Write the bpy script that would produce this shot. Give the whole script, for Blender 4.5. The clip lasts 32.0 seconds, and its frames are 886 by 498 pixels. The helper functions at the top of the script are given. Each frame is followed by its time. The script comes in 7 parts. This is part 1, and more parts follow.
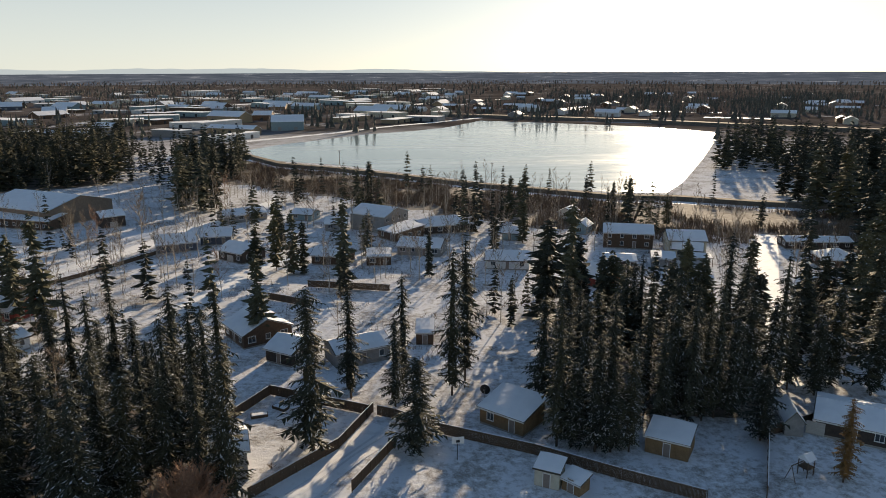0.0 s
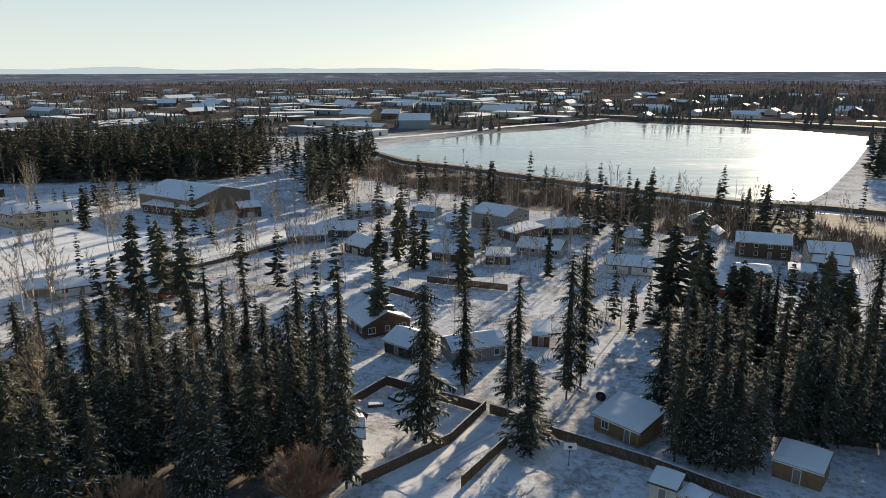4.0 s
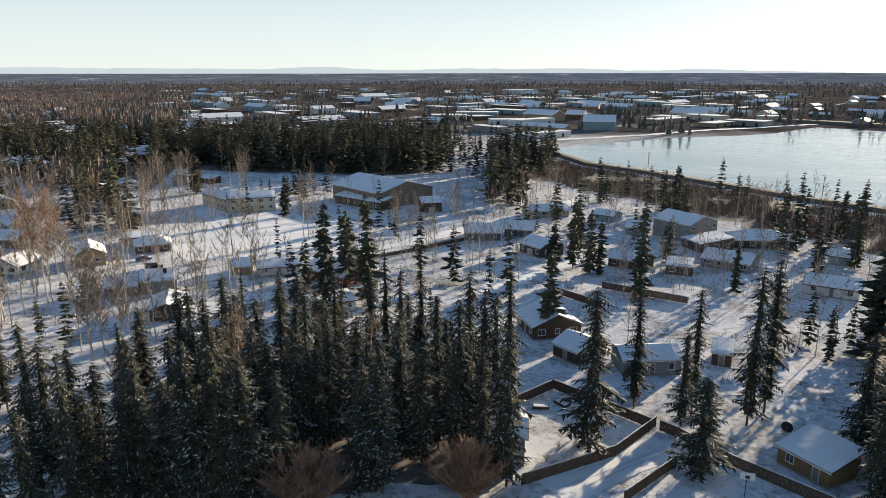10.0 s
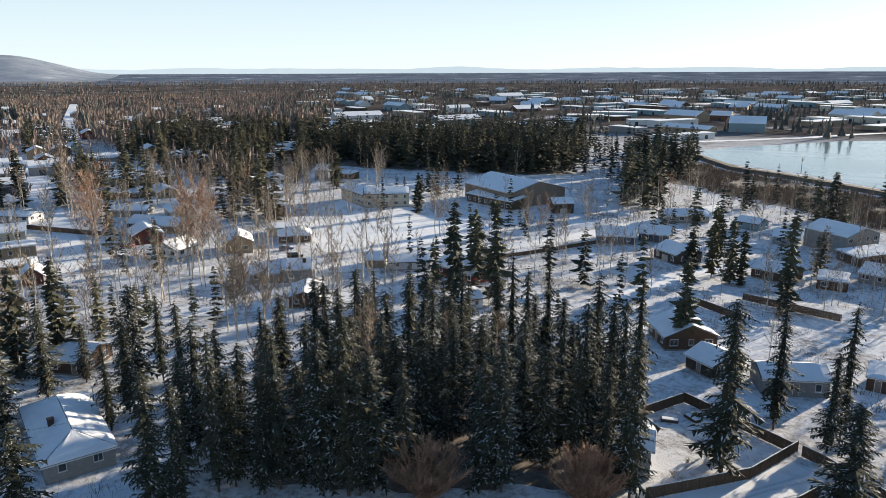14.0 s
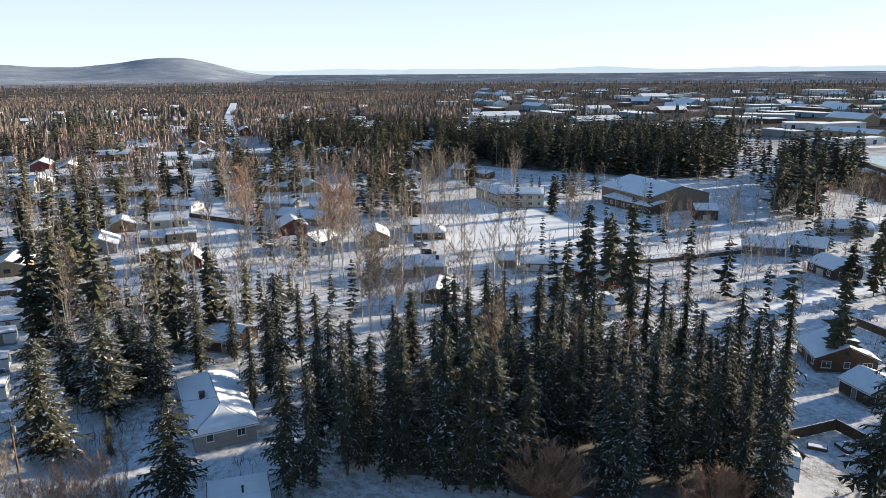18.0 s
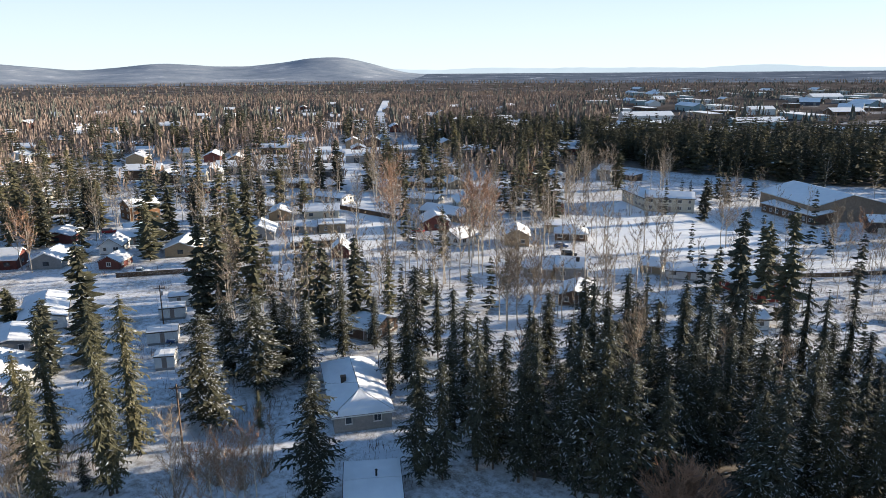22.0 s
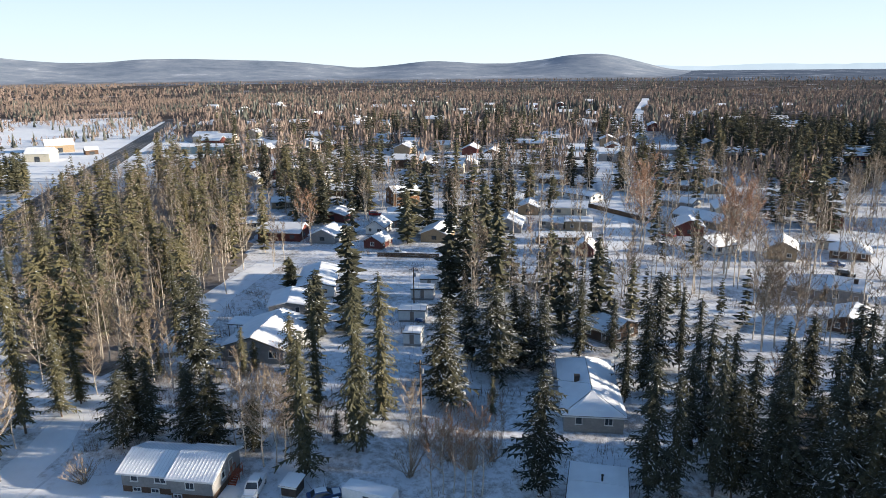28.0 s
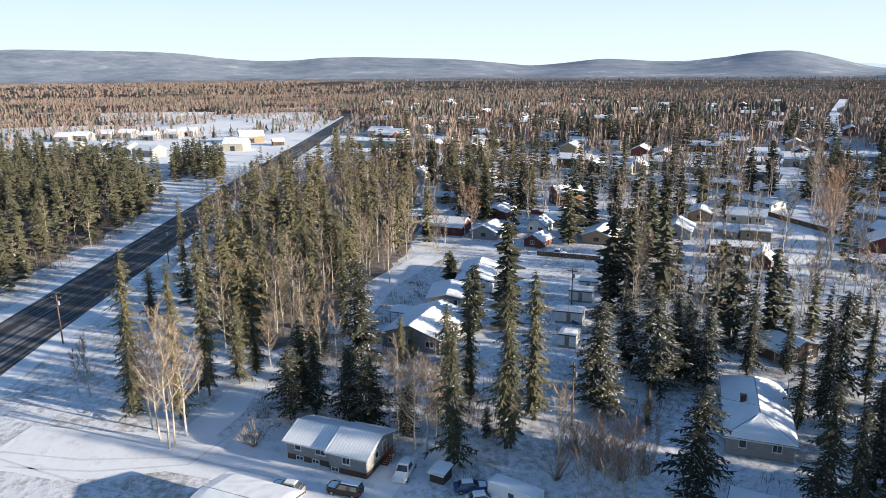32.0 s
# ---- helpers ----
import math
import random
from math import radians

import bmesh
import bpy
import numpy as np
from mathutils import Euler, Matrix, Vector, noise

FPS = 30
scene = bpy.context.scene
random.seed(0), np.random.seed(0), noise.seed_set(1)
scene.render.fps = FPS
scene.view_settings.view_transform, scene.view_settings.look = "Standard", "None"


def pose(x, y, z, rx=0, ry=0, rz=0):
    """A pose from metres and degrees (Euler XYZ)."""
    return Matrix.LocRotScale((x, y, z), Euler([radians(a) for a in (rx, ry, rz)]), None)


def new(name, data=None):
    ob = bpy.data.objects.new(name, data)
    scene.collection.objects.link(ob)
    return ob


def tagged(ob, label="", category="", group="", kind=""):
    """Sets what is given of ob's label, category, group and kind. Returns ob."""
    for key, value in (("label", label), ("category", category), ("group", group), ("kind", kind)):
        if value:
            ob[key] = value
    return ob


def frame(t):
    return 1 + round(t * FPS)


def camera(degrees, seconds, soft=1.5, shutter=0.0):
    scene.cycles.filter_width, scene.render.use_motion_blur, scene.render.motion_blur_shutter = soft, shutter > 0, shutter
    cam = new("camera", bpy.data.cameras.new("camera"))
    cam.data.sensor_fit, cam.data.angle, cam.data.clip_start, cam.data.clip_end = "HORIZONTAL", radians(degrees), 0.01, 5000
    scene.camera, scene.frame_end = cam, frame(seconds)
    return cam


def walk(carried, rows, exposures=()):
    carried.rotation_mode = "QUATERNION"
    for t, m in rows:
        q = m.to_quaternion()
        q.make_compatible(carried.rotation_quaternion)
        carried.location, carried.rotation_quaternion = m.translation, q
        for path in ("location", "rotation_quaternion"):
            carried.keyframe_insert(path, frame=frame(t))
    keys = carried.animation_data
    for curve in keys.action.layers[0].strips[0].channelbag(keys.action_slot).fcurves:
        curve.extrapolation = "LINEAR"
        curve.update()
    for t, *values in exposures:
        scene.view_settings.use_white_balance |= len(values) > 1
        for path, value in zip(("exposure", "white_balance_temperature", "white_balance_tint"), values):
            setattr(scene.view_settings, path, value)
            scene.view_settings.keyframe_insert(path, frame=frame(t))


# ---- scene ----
H = 54.0    # height of the flying camera above the flat ground
cam = camera(64.27, 32.0, soft=0.9)
PATH = [
    (0, pose(0, 0, H, 75.86, 0.09, 0.09)),
    (1, pose(0, 0, H, 75.87, 0.09, 2.54)),
    (2, pose(0, 0, H, 75.88, 0.07, 5.11)),
    (3, pose(0, 0, H, 75.87, 0.04, 7.62)),
    (3.5, pose(0, 0, H, 75.85, 0.07, 8.85)),
    (5.5, pose(0, 0, H, 75.80, -0.05, 13.77)),
    (6, pose(0, 0, H, 75.79, -0.06, 14.98)),
    (7, pose(0, 0, H, 75.81, -0.11, 17.36)),
    (8, pose(0, 0, H, 75.83, -0.10, 19.69)),
    (9, pose(0, 0, H, 75.85, -0.14, 22.12)),
    (10, pose(0, 0, H, 75.86, -0.07, 24.70)),
    (11, pose(0, 0, H, 75.85, -0.06, 27.32)),
    (12, pose(0, 0, H, 75.83, 0.02, 29.99)),
    (13, pose(0, 0, H, 75.84, 0.09, 32.72)),
    (14, pose(0, 0, H, 75.82, 0.13, 35.44)),
    (14.5, pose(0, 0, H, 75.82, 0.17, 36.80)),
    (16.5, pose(0, 0, H, 75.83, 0.29, 42.28)),
    (17, pose(0, 0, H, 75.85, 0.33, 43.65)),
    (18, pose(0, 0, H, 75.88, 0.34, 46.41)),
    (19, pose(0, 0, H, 75.87, 0.35, 49.15)),
    (20, pose(0, 0, H, 75.86, 0.34, 51.90)),
    (21, pose(0, 0, H, 75.86, 0.35, 54.65)),
    (21.5, pose(0, 0, H, 75.86, 0.39, 56.36)),
    (22, pose(0, 0, H, 75.85, 0.39, 58.08)),
    (23, pose(0, 0, H, 75.81, 0.41, 61.52)),
    (24, pose(0, 0, H, 75.80, 0.47, 64.92)),
    (25, pose(0, 0, H, 75.79, 0.49, 68.19)),
    (25.5, pose(0, 0, H, 75.80, 0.48, 69.89)),
    (27.5, pose(0, 0, H, 75.77, 0.43, 76.65)),
    (28, pose(0, 0, H, 75.75, 0.50, 78.33)),
    (29, pose(0, 0, H, 75.71, 0.58, 81.75)),
    (30, pose(0, 0, H, 75.74, 0.52, 85.08)),
    (31, pose(0, 0, H, 75.73, 0.44, 88.39)),
    (32, pose(0, 0, H, 75.69, 0.43, 91.69)),
]
walk(cam, PATH, exposures=[(0, 0.74, 8400, 11), (4, 0.86, 7900, 8), (6, 0.94, 7800, 9), (7, 1.03, 7800, 15), (8, 1.08, 8200, 23), (9, 0.99, 7900, 9), (11, 1.05, 7500, 9), (14, 1.12, 7100, 8), (20, 1.19, 6950, 9), (25, 1.18, 6850, 9), (32, 1.17, 6700, 9)])

# ---- light: low winter sun, clear sky ----
SUN_AZ, SUN_EL = 18.0, 11.3          # degrees clockwise from +y, degrees above the horizon
world = bpy.data.worlds.new("sky")
scene.world = world
world.use_nodes = True
_n = world.node_tree.nodes
_sky = _n.new("ShaderNodeTexSky")
_sky.sky_type, _sky.sun_disc = "NISHITA", False
_sky.sun_elevation, _sky.sun_rotation = radians(SUN_EL), radians(SUN_AZ)
_sky.air_density, _sky.dust_density, _sky.ozone_density = 0.55, 0.9, 4.0
_haze = _n.new("ShaderNodeMix")            # ice haze, pale towards the horizon, deep blue overhead
_haze.data_type = "RGBA"
_dir = _n.new("ShaderNodeTexCoord")
_up = _n.new("ShaderNodeSeparateXYZ")
_fade = _n.new("ShaderNodeValToRGB")
for _p, _c in ((0.0, (0.80, 0.93, 1.0, 1)), (0.16, (0.5, 0.68, 0.86, 1)), (0.4, (0.13, 0.265, 0.50, 1)), (1.0, (0.05, 0.12, 0.28, 1))):
    _e = _fade.color_ramp.elements[0] if _p == 0 else _fade.color_ramp.elements[-1] if _p == 1 else _fade.color_ramp.elements.new(_p)
    _e.position, _e.color = _p, _c
_gain = _n.new("ShaderNodeVectorMath")
_gain.operation = "SCALE"
_gain.inputs["Scale"].default_value = 12.6
_haze.inputs[0].default_value = 0.76
world.node_tree.links.new(_dir.outputs["Generated"], _up.inputs[0])
world.node_tree.links.new(_up.outputs[2], _fade.inputs[0])
world.node_tree.links.new(_fade.outputs[0], _gain.inputs[0])
world.node_tree.links.new(_gain.outputs[0], _haze.inputs[7])
world.node_tree.links.new(_sky.outputs[0], _haze.inputs[6])
world.node_tree.links.new(_haze.outputs[2], _n["Background"].inputs[0])
_n["Background"].inputs[1].default_value = 0.05
sun = new("sun", bpy.data.lights.new("sun", "SUN"))
sun.data.energy, sun.data.angle, sun.data.color = 5.0, radians(0.6), (1.0, 0.90, 0.77)
sun.matrix_world = pose(0, 0, 60, 90 - SUN_EL, 0, 180 - SUN_AZ)


# ---- materials ----
class Nodes:
    """A small writer of node materials."""
    def __init__(self, name, rough=0.8, metal=0.0, spec=0.3):
        self.m = bpy.data.materials.new(name)
        self.m.use_nodes = True
        self.t = self.m.node_tree
        self.b = self.t.nodes["Principled BSDF"]
        self.b.inputs["Roughness"].default_value = rough
        self.b.inputs["Metallic"].default_value = metal
        self.b.inputs["Specular IOR Level"].default_value = spec

    def node(self, kind, **kw):
        n = self.t.nodes.new(kind)
        for k, v in kw.items():
            n.inputs[k.replace("_", " ")].default_value = v
        return n

    def link(self, a, b):
        self.t.links.new(a, b)

    def place(self, world_space=True, stretch=(1, 1, 1)):
        if world_space:
            src = self.t.nodes.new("ShaderNodeNewGeometry").outputs["Position"]
        else:
            src = self.t.nodes.new("ShaderNodeTexCoord").outputs["Object"]
        mp = self.t.nodes.new("ShaderNodeMapping")
        mp.inputs["Scale"].default_value = stretch
        self.link(src, mp.inputs["Vector"])
        return mp.outputs[0]

    def noise(self, vec, scale, detail=4.0, rough=0.6):
        n = self.node("ShaderNodeTexNoise", Scale=scale, Detail=detail, Roughness=rough)
        self.link(vec, n.inputs["Vector"])
        return n.outputs[0]

    def ramp(self, fac, stops):
        r = self.t.nodes.new("ShaderNodeValToRGB")
        e = r.color_ramp.elements
        while len(e) < len(stops):
            e.new(0.5)
        for el, (p, c) in zip(e, stops):
            el.position, el.color = p, (*c, 1) if len(c) == 3 else c
        self.link(fac, r.inputs[0])
        return r.outputs[0]

    def mix(self, fac, a, b, blend="MIX"):
        n = self.t.nodes.new("ShaderNodeMix")
        n.data_type, n.blend_type = "RGBA", blend
        for i, v in ((0, fac), (6, a), (7, b)):
            if hasattr(v, "is_output"):
                self.link(v, n.inputs[i])
            elif i:
                n.inputs[i].default_value = (*v, 1)
            else:
                n.inputs[0].default_value = v
        return n.outputs[2]

    def math(self, op, a, b=0.0):
        n = self.t.nodes.new("ShaderNodeMath")
        n.operation = op
        for i, v in ((0, a), (1, b)):
            if hasattr(v, "is_output"):
                self.link(v, n.inputs[i])
            else:
                n.inputs[i].default_value = v
        return n.outputs[0]

    def colour(self, out):
        self.link(out, self.b.inputs["Base Color"])
        return self

    def bump(self, height, strength=0.3, distance=0.02):
        n = self.node("ShaderNodeBump", Strength=strength, Distance=distance)
        self.link(height, n.inputs["Height"])
        self.link(n.outputs[0], self.b.inputs["Normal"])
        return self

    def random(self):
        return self.t.nodes.new("ShaderNodeObjectInfo").outputs["Random"]


def mat_mottled(name, a, b, scale=1.5, rough=0.8, metal=0.0, bump=0.15, stretch=(1, 1, 1), local=True, vary=0.0, fine=9.0):
    """Two tones of one surface, broken at two scales."""
    n = Nodes(name, rough, metal)
    v = n.place(not local, stretch)
    big, small = n.noise(v, scale, 3), n.noise(v, scale * fine, 4)
    f = n.math("ADD", n.math("MULTIPLY", big, 0.6), n.math("MULTIPLY", small, 0.4))
    c = n.ramp(f, [(0.32, a), (0.68, b)])
    if vary:
        r = n.math("ADD", n.math("MULTIPLY", n.random(), 2 * vary), 1 - vary)
        c = n.mix(1.0, c, n.ramp(r, [(0, (0, 0, 0)), (1, (1, 1, 1))]), "MULTIPLY")
    n.colour(c)
    n.bump(small, bump, 0.03)
    return n.m


def mat_snow(name, dirt=0.0, local=False):
    n = Nodes(name, 0.75, spec=0.25)
    v = n.place(not local)
    big, mid, small = n.noise(v, 0.06, 4), n.noise(v, 0.5, 5), n.noise(v, 6.0, 3)
    c = n.ramp(n.math("ADD", n.math("MULTIPLY", big, 0.6), n.math("MULTIPLY", mid, 0.4)),
               [(0.30, (0.76, 0.77, 0.79)), (0.6, (0.88, 0.89, 0.90))])
    if dirt:
        d = n.ramp(n.noise(v, 0.35, 7, 0.7), [(0.62 - 0.22 * dirt, (0, 0, 0)), (0.72, (1, 1, 1))])
        c = n.mix(n.math("MULTIPLY", d, dirt), c, (0.16, 0.12, 0.08))
    n.colour(c)
    n.bump(n.math("ADD", mid, n.math("MULTIPLY", small, 0.3)), 0.5, 0.12)
    return n.m


def mat_ground():
    """Snow with trodden, grassy and brushy patches; open woodland far out."""
    n = Nodes("snowy_ground", 0.9, spec=0.0)
    v = n.place(True)
    big, mid, small, fine = n.noise(v, 0.012, 5), n.noise(v, 0.09, 5, 0.65), n.noise(v, 0.8, 5, 0.7), n.noise(v, 5, 3)
    snow = n.ramp(mid, [(0.3, (0.70, 0.71, 0.74)), (0.62, (0.87, 0.88, 0.90))])
    grass = n.ramp(fine, [(0.3, (0.085, 0.066, 0.048)), (0.52, (0.2, 0.155, 0.11)), (0.66, (0.6, 0.6, 0.62))])
    g = n.ramp(n.math("ADD", n.math("MULTIPLY", mid, 0.5), n.math("MULTIPLY", small, 0.5)), [(0.46, (0, 0, 0)), (0.59, (1, 1, 1))])
    near = n.mix(n.math("MULTIPLY", g, 0.75), snow, grass)
    # distance from the middle of the settlement
    dist = n.t.nodes.new("ShaderNodeVectorMath")
    dist.operation = "LENGTH"
    n.link(v, dist.inputs[0])
    wood = n.ramp(n.noise(v, 0.011, 7, 0.7), [(0.34, (0.05, 0.046, 0.046)), (0.50, (0.095, 0.082, 0.076)), (0.60, (0.14, 0.125, 0.12)), (0.67, (0.6, 0.61, 0.64))])
    far = n.ramp(n.math("DIVIDE", n.math("ADD", dist.outputs["Value"], n.math("MULTIPLY", big, 200)), 1500), [(0.40, (0, 0, 0)), (0.54, (1, 1, 1))])
    n.colour(n.mix(far, near, wood))
    n.bump(n.math("ADD", small, n.math("MULTIPLY", fine, 0.25)), 0.55, 0.25)
    return n.m


def mat_needles(name, a, b, tip):
    n = Nodes(name, 0.85, spec=0.15)
    v = n.place(False)
    f = n.noise(v, 1.3, 4)
    c = n.ramp(f, [(0.3, a), (0.7, b)])
    sep = n.t.nodes.new("ShaderNodeSeparateXYZ")
    n.link(v, sep.inputs[0])
    z = n.math("ADD", n.math("DIVIDE", sep.outputs[2], 20.0), n.math("MULTIPLY", n.noise(v, 2.5, 2), 0.2))
    c = n.mix(n.math("MULTIPLY", n.ramp(z, [(1.0, (0, 0, 0)), (1.16, (1, 1, 1))]), 0.5), c, tip)
    r = n.ramp(n.random(), [(0, (0.6, 0.62, 0.6)), (0.6, (1, 1, 1)), (1, (1.0, 0.9, 0.72))])
    c = n.mix(1.0, c, r, "MULTIPLY")
    rime = n.ramp(n.noise(v, 3.4, 6, 0.8), [(0.54, (0, 0, 0)), (0.66, (1, 1, 1))])
    n.colour(n.mix(n.math("MULTIPLY", rime, 0.34), c, (0.42, 0.45, 0.48)))
    return n.m


def mat_siding(name, a, b, board=0.2, vertical=False):
    n = Nodes(name, 0.7)
    v = n.place(False)
    sep = n.t.nodes.new("ShaderNodeSeparateXYZ")
    n.link(v, sep.inputs[0])
    along = n.math("ADD", sep.outputs[0], sep.outputs[1]) if vertical else sep.outputs[2]
    lap = n.math("FRACT", n.math("DIVIDE", along, board))
    f = n.noise(v, 1.2, 5, 0.7)
    c = n.ramp(f, [(0.3, a), (0.7, b)])
    c = n.mix(n.math("MULTIPLY", n.ramp(lap, [(0.0, (1, 1, 1)), (0.1, (0, 0, 0))]), 0.5), c, tuple(x * 0.5 for x in a))
    n.colour(c)
    n.bump(lap, 0.5, 0.03)
    return n.m


def mat_ice():
    n = Nodes("lake_ice", 0.2, spec=0.35)
    v = n.place(True)
    vs = n.place(True, (0.35, 1, 1))
    patch = n.noise(vs, 0.018, 5, 0.55)
    fine = n.noise(vs, 0.09, 6, 0.65)
    f = n.math("ADD", n.math("MULTIPLY", patch, 0.7), n.math("MULTIPLY", fine, 0.3))
    n.colour(n.ramp(f, [(0.36, (0.13, 0.185, 0.19)), (0.5, (0.25, 0.325, 0.335)), (0.64, (0.48, 0.55, 0.55))]))
    n.link(n.ramp(f, [(0.38, (0.10, 0.10, 0.10)), (0.56, (0.17, 0.17, 0.17)), (0.66, (0.3, 0.3, 0.3))]), n.b.inputs["Roughness"])
    n.bump(n.noise(v, 0.6, 3), 0.05, 0.05)
    return n.m


def mat_asphalt():
    n = Nodes("wet_asphalt", 0.75, spec=0.3)
    v = n.place(False)
    lane = n.noise(n.place(False, (0.02, 1.1, 1)), 1.0, 3)
    fine = n.noise(v, 4.0, 5)
    c = n.ramp(fine, [(0.3, (0.028, 0.028, 0.03)), (0.7, (0.06, 0.06, 0.062))])
    s = n.ramp(n.math("ADD", n.math("MULTIPLY", lane, 0.75), n.math("MULTIPLY", n.noise(v, 0.8, 6, 0.7), 0.25)), [(0.5, (0, 0, 0)), (0.62, (1, 1, 1))])
    n.colour(n.mix(n.math("MULTIPLY", s, 0.5), c, (0.5, 0.5, 0.52)))
    n.bump(fine, 0.3, 0.01)
    return n.m


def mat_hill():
    n = Nodes("wooded_hill_haze_blue", 0.9, spec=0.1)
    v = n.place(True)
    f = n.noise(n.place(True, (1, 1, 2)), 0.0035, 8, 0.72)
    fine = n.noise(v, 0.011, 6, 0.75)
    # spruce and snow tones, with distance haze painted in as blue-grey
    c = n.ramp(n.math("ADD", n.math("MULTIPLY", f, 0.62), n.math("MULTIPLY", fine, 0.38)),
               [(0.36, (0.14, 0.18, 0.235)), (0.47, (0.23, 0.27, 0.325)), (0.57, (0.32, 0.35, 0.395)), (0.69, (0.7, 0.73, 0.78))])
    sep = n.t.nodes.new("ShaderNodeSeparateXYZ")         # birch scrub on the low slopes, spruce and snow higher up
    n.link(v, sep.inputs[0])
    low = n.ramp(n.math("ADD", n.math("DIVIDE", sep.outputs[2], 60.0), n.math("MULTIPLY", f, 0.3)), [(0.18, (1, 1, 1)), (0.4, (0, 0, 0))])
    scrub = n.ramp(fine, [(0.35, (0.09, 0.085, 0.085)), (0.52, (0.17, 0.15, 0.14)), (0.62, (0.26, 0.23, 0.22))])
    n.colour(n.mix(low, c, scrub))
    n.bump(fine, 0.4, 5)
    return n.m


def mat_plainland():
    """Far woods with snowy clearings, haze painted into the colours as blue-grey."""
    n = Nodes("haze_tinted_lowland", 0.95, spec=0.0)
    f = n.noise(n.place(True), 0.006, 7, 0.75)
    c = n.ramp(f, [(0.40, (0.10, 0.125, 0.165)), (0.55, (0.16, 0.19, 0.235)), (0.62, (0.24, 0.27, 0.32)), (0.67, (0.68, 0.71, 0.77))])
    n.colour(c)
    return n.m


SNOW = mat_snow("snow")
FROST = mat_mottled("frost_on_needles", (0.22, 0.24, 0.25), (0.66, 0.68, 0.72), 1.2, 0.8)
RUST = mat_needles("rusty_needles", (0.16, 0.085, 0.035), (0.30, 0.17, 0.07), (0.30, 0.16, 0.07))
ROOF_SNOW = mat_snow("roof_snow", local=True)
TRODDEN = mat_snow("trodden_snow", dirt=0.35)
GROUND = mat_ground()
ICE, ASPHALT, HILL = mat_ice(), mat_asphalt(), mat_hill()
NEEDLES = mat_needles("spruce_needles", (0.024, 0.026, 0.018), (0.078, 0.078, 0.05), (0.14, 0.075, 0.035))
NEEDLES_LIGHT = mat_needles("olive_needles", (0.055, 0.056, 0.032), (0.15, 0.138, 0.08), (0.15, 0.085, 0.04))
BARK = mat_mottled("spruce_bark", (0.06, 0.045, 0.035), (0.15, 0.11, 0.085), 3, 0.9)
BIRCH = mat_mottled("birch_bark", (0.30, 0.25, 0.20), (0.62, 0.57, 0.50), 2.5, 0.8, vary=0.1)
TWIG = mat_mottled("bare_twigs", (0.18, 0.135, 0.10), (0.35, 0.275, 0.20), 1.0, 0.9, vary=0.25)
TWIG_RED = mat_mottled("reddish_twigs", (0.25, 0.135, 0.085), (0.44, 0.265, 0.175), 1.0, 0.9)
BRUSH = mat_mottled("brush_twigs", (0.11, 0.08, 0.06), (0.24, 0.18, 0.13), 0.4, 0.9, local=False)
FARNEEDLE = mat_mottled("far_spruce", (0.055, 0.062, 0.054), (0.145, 0.15, 0.13), 0.03, 0.9, local=False, fine=20)
FARTWIG = mat_mottled("far_birch", (0.175, 0.13, 0.108), (0.33, 0.255, 0.215), 0.02, 0.9, local=False, fine=20)
WALLS = {
    "brown": mat_siding("brown_siding", (0.085, 0.05, 0.032), (0.14, 0.085, 0.055)),
    "dark": mat_siding("dark_siding", (0.045, 0.035, 0.03), (0.08, 0.06, 0.05), vertical=True),
    "red": mat_siding("red_siding", (0.20, 0.035, 0.025), (0.30, 0.06, 0.04)),
    "maroon": mat_siding("maroon_siding", (0.11, 0.035, 0.03), (0.17, 0.055, 0.045)),
    "grey": mat_siding("grey_siding", (0.22, 0.22, 0.22), (0.32, 0.31, 0.30)),
    "tan": mat_siding("tan_siding", (0.27, 0.20, 0.13), (0.38, 0.29, 0.19), vertical=True),
    "wood": mat_siding("wood_siding", (0.19, 0.11, 0.055), (0.30, 0.185, 0.095), vertical=True),
    "cream": mat_siding("cream_siding", (0.46, 0.42, 0.33), (0.60, 0.56, 0.46)),
    "white": mat_siding("white_siding", (0.58, 0.58, 0.57), (0.74, 0.74, 0.72)),
    "blue": mat_siding("blue_siding", (0.06, 0.075, 0.10), (0.10, 0.12, 0.155)),
    "teal": mat_siding("teal_siding", (0.18, 0.27, 0.30), (0.26, 0.36, 0.38)),
    "hall": mat_siding("umber_siding", (0.19, 0.14, 0.105), (0.28, 0.215, 0.16), vertical=True),
    "orange": mat_siding("orange_siding", (0.17, 0.08, 0.038), (0.26, 0.13, 0.062)),
}
ROOF = mat_mottled("asphalt_shingle", (0.06, 0.055, 0.05), (0.12, 0.11, 0.10), 2, 0.9)
METAL_ROOF = mat_mottled("snow_dusted_metal", (0.55, 0.56, 0.58), (0.78, 0.79, 0.81), 1.2, 0.55)
BLUE_ROOF = mat_mottled("frosted_metal_roof", (0.42, 0.53, 0.60), (0.60, 0.68, 0.73), 0.5, 0.45)
TRIM = mat_mottled("white_trim", (0.62, 0.62, 0.60), (0.76, 0.75, 0.73), 2, 0.6)
DARKTRIM = mat_mottled("dark_trim", (0.05, 0.04, 0.035), (0.10, 0.08, 0.065), 2, 0.7)
CONCRETE = mat_mottled("concrete", (0.24, 0.23, 0.21), (0.36, 0.35, 0.33), 1.5, 0.9)
STEEL = mat_mottled("galvanised_steel", (0.30, 0.31, 0.32), (0.48, 0.49, 0.5), 4, 0.4, 0.8)
BLACK = mat_mottled("black_steel", (0.012, 0.012, 0.012), (0.03, 0.03, 0.03), 4, 0.5)
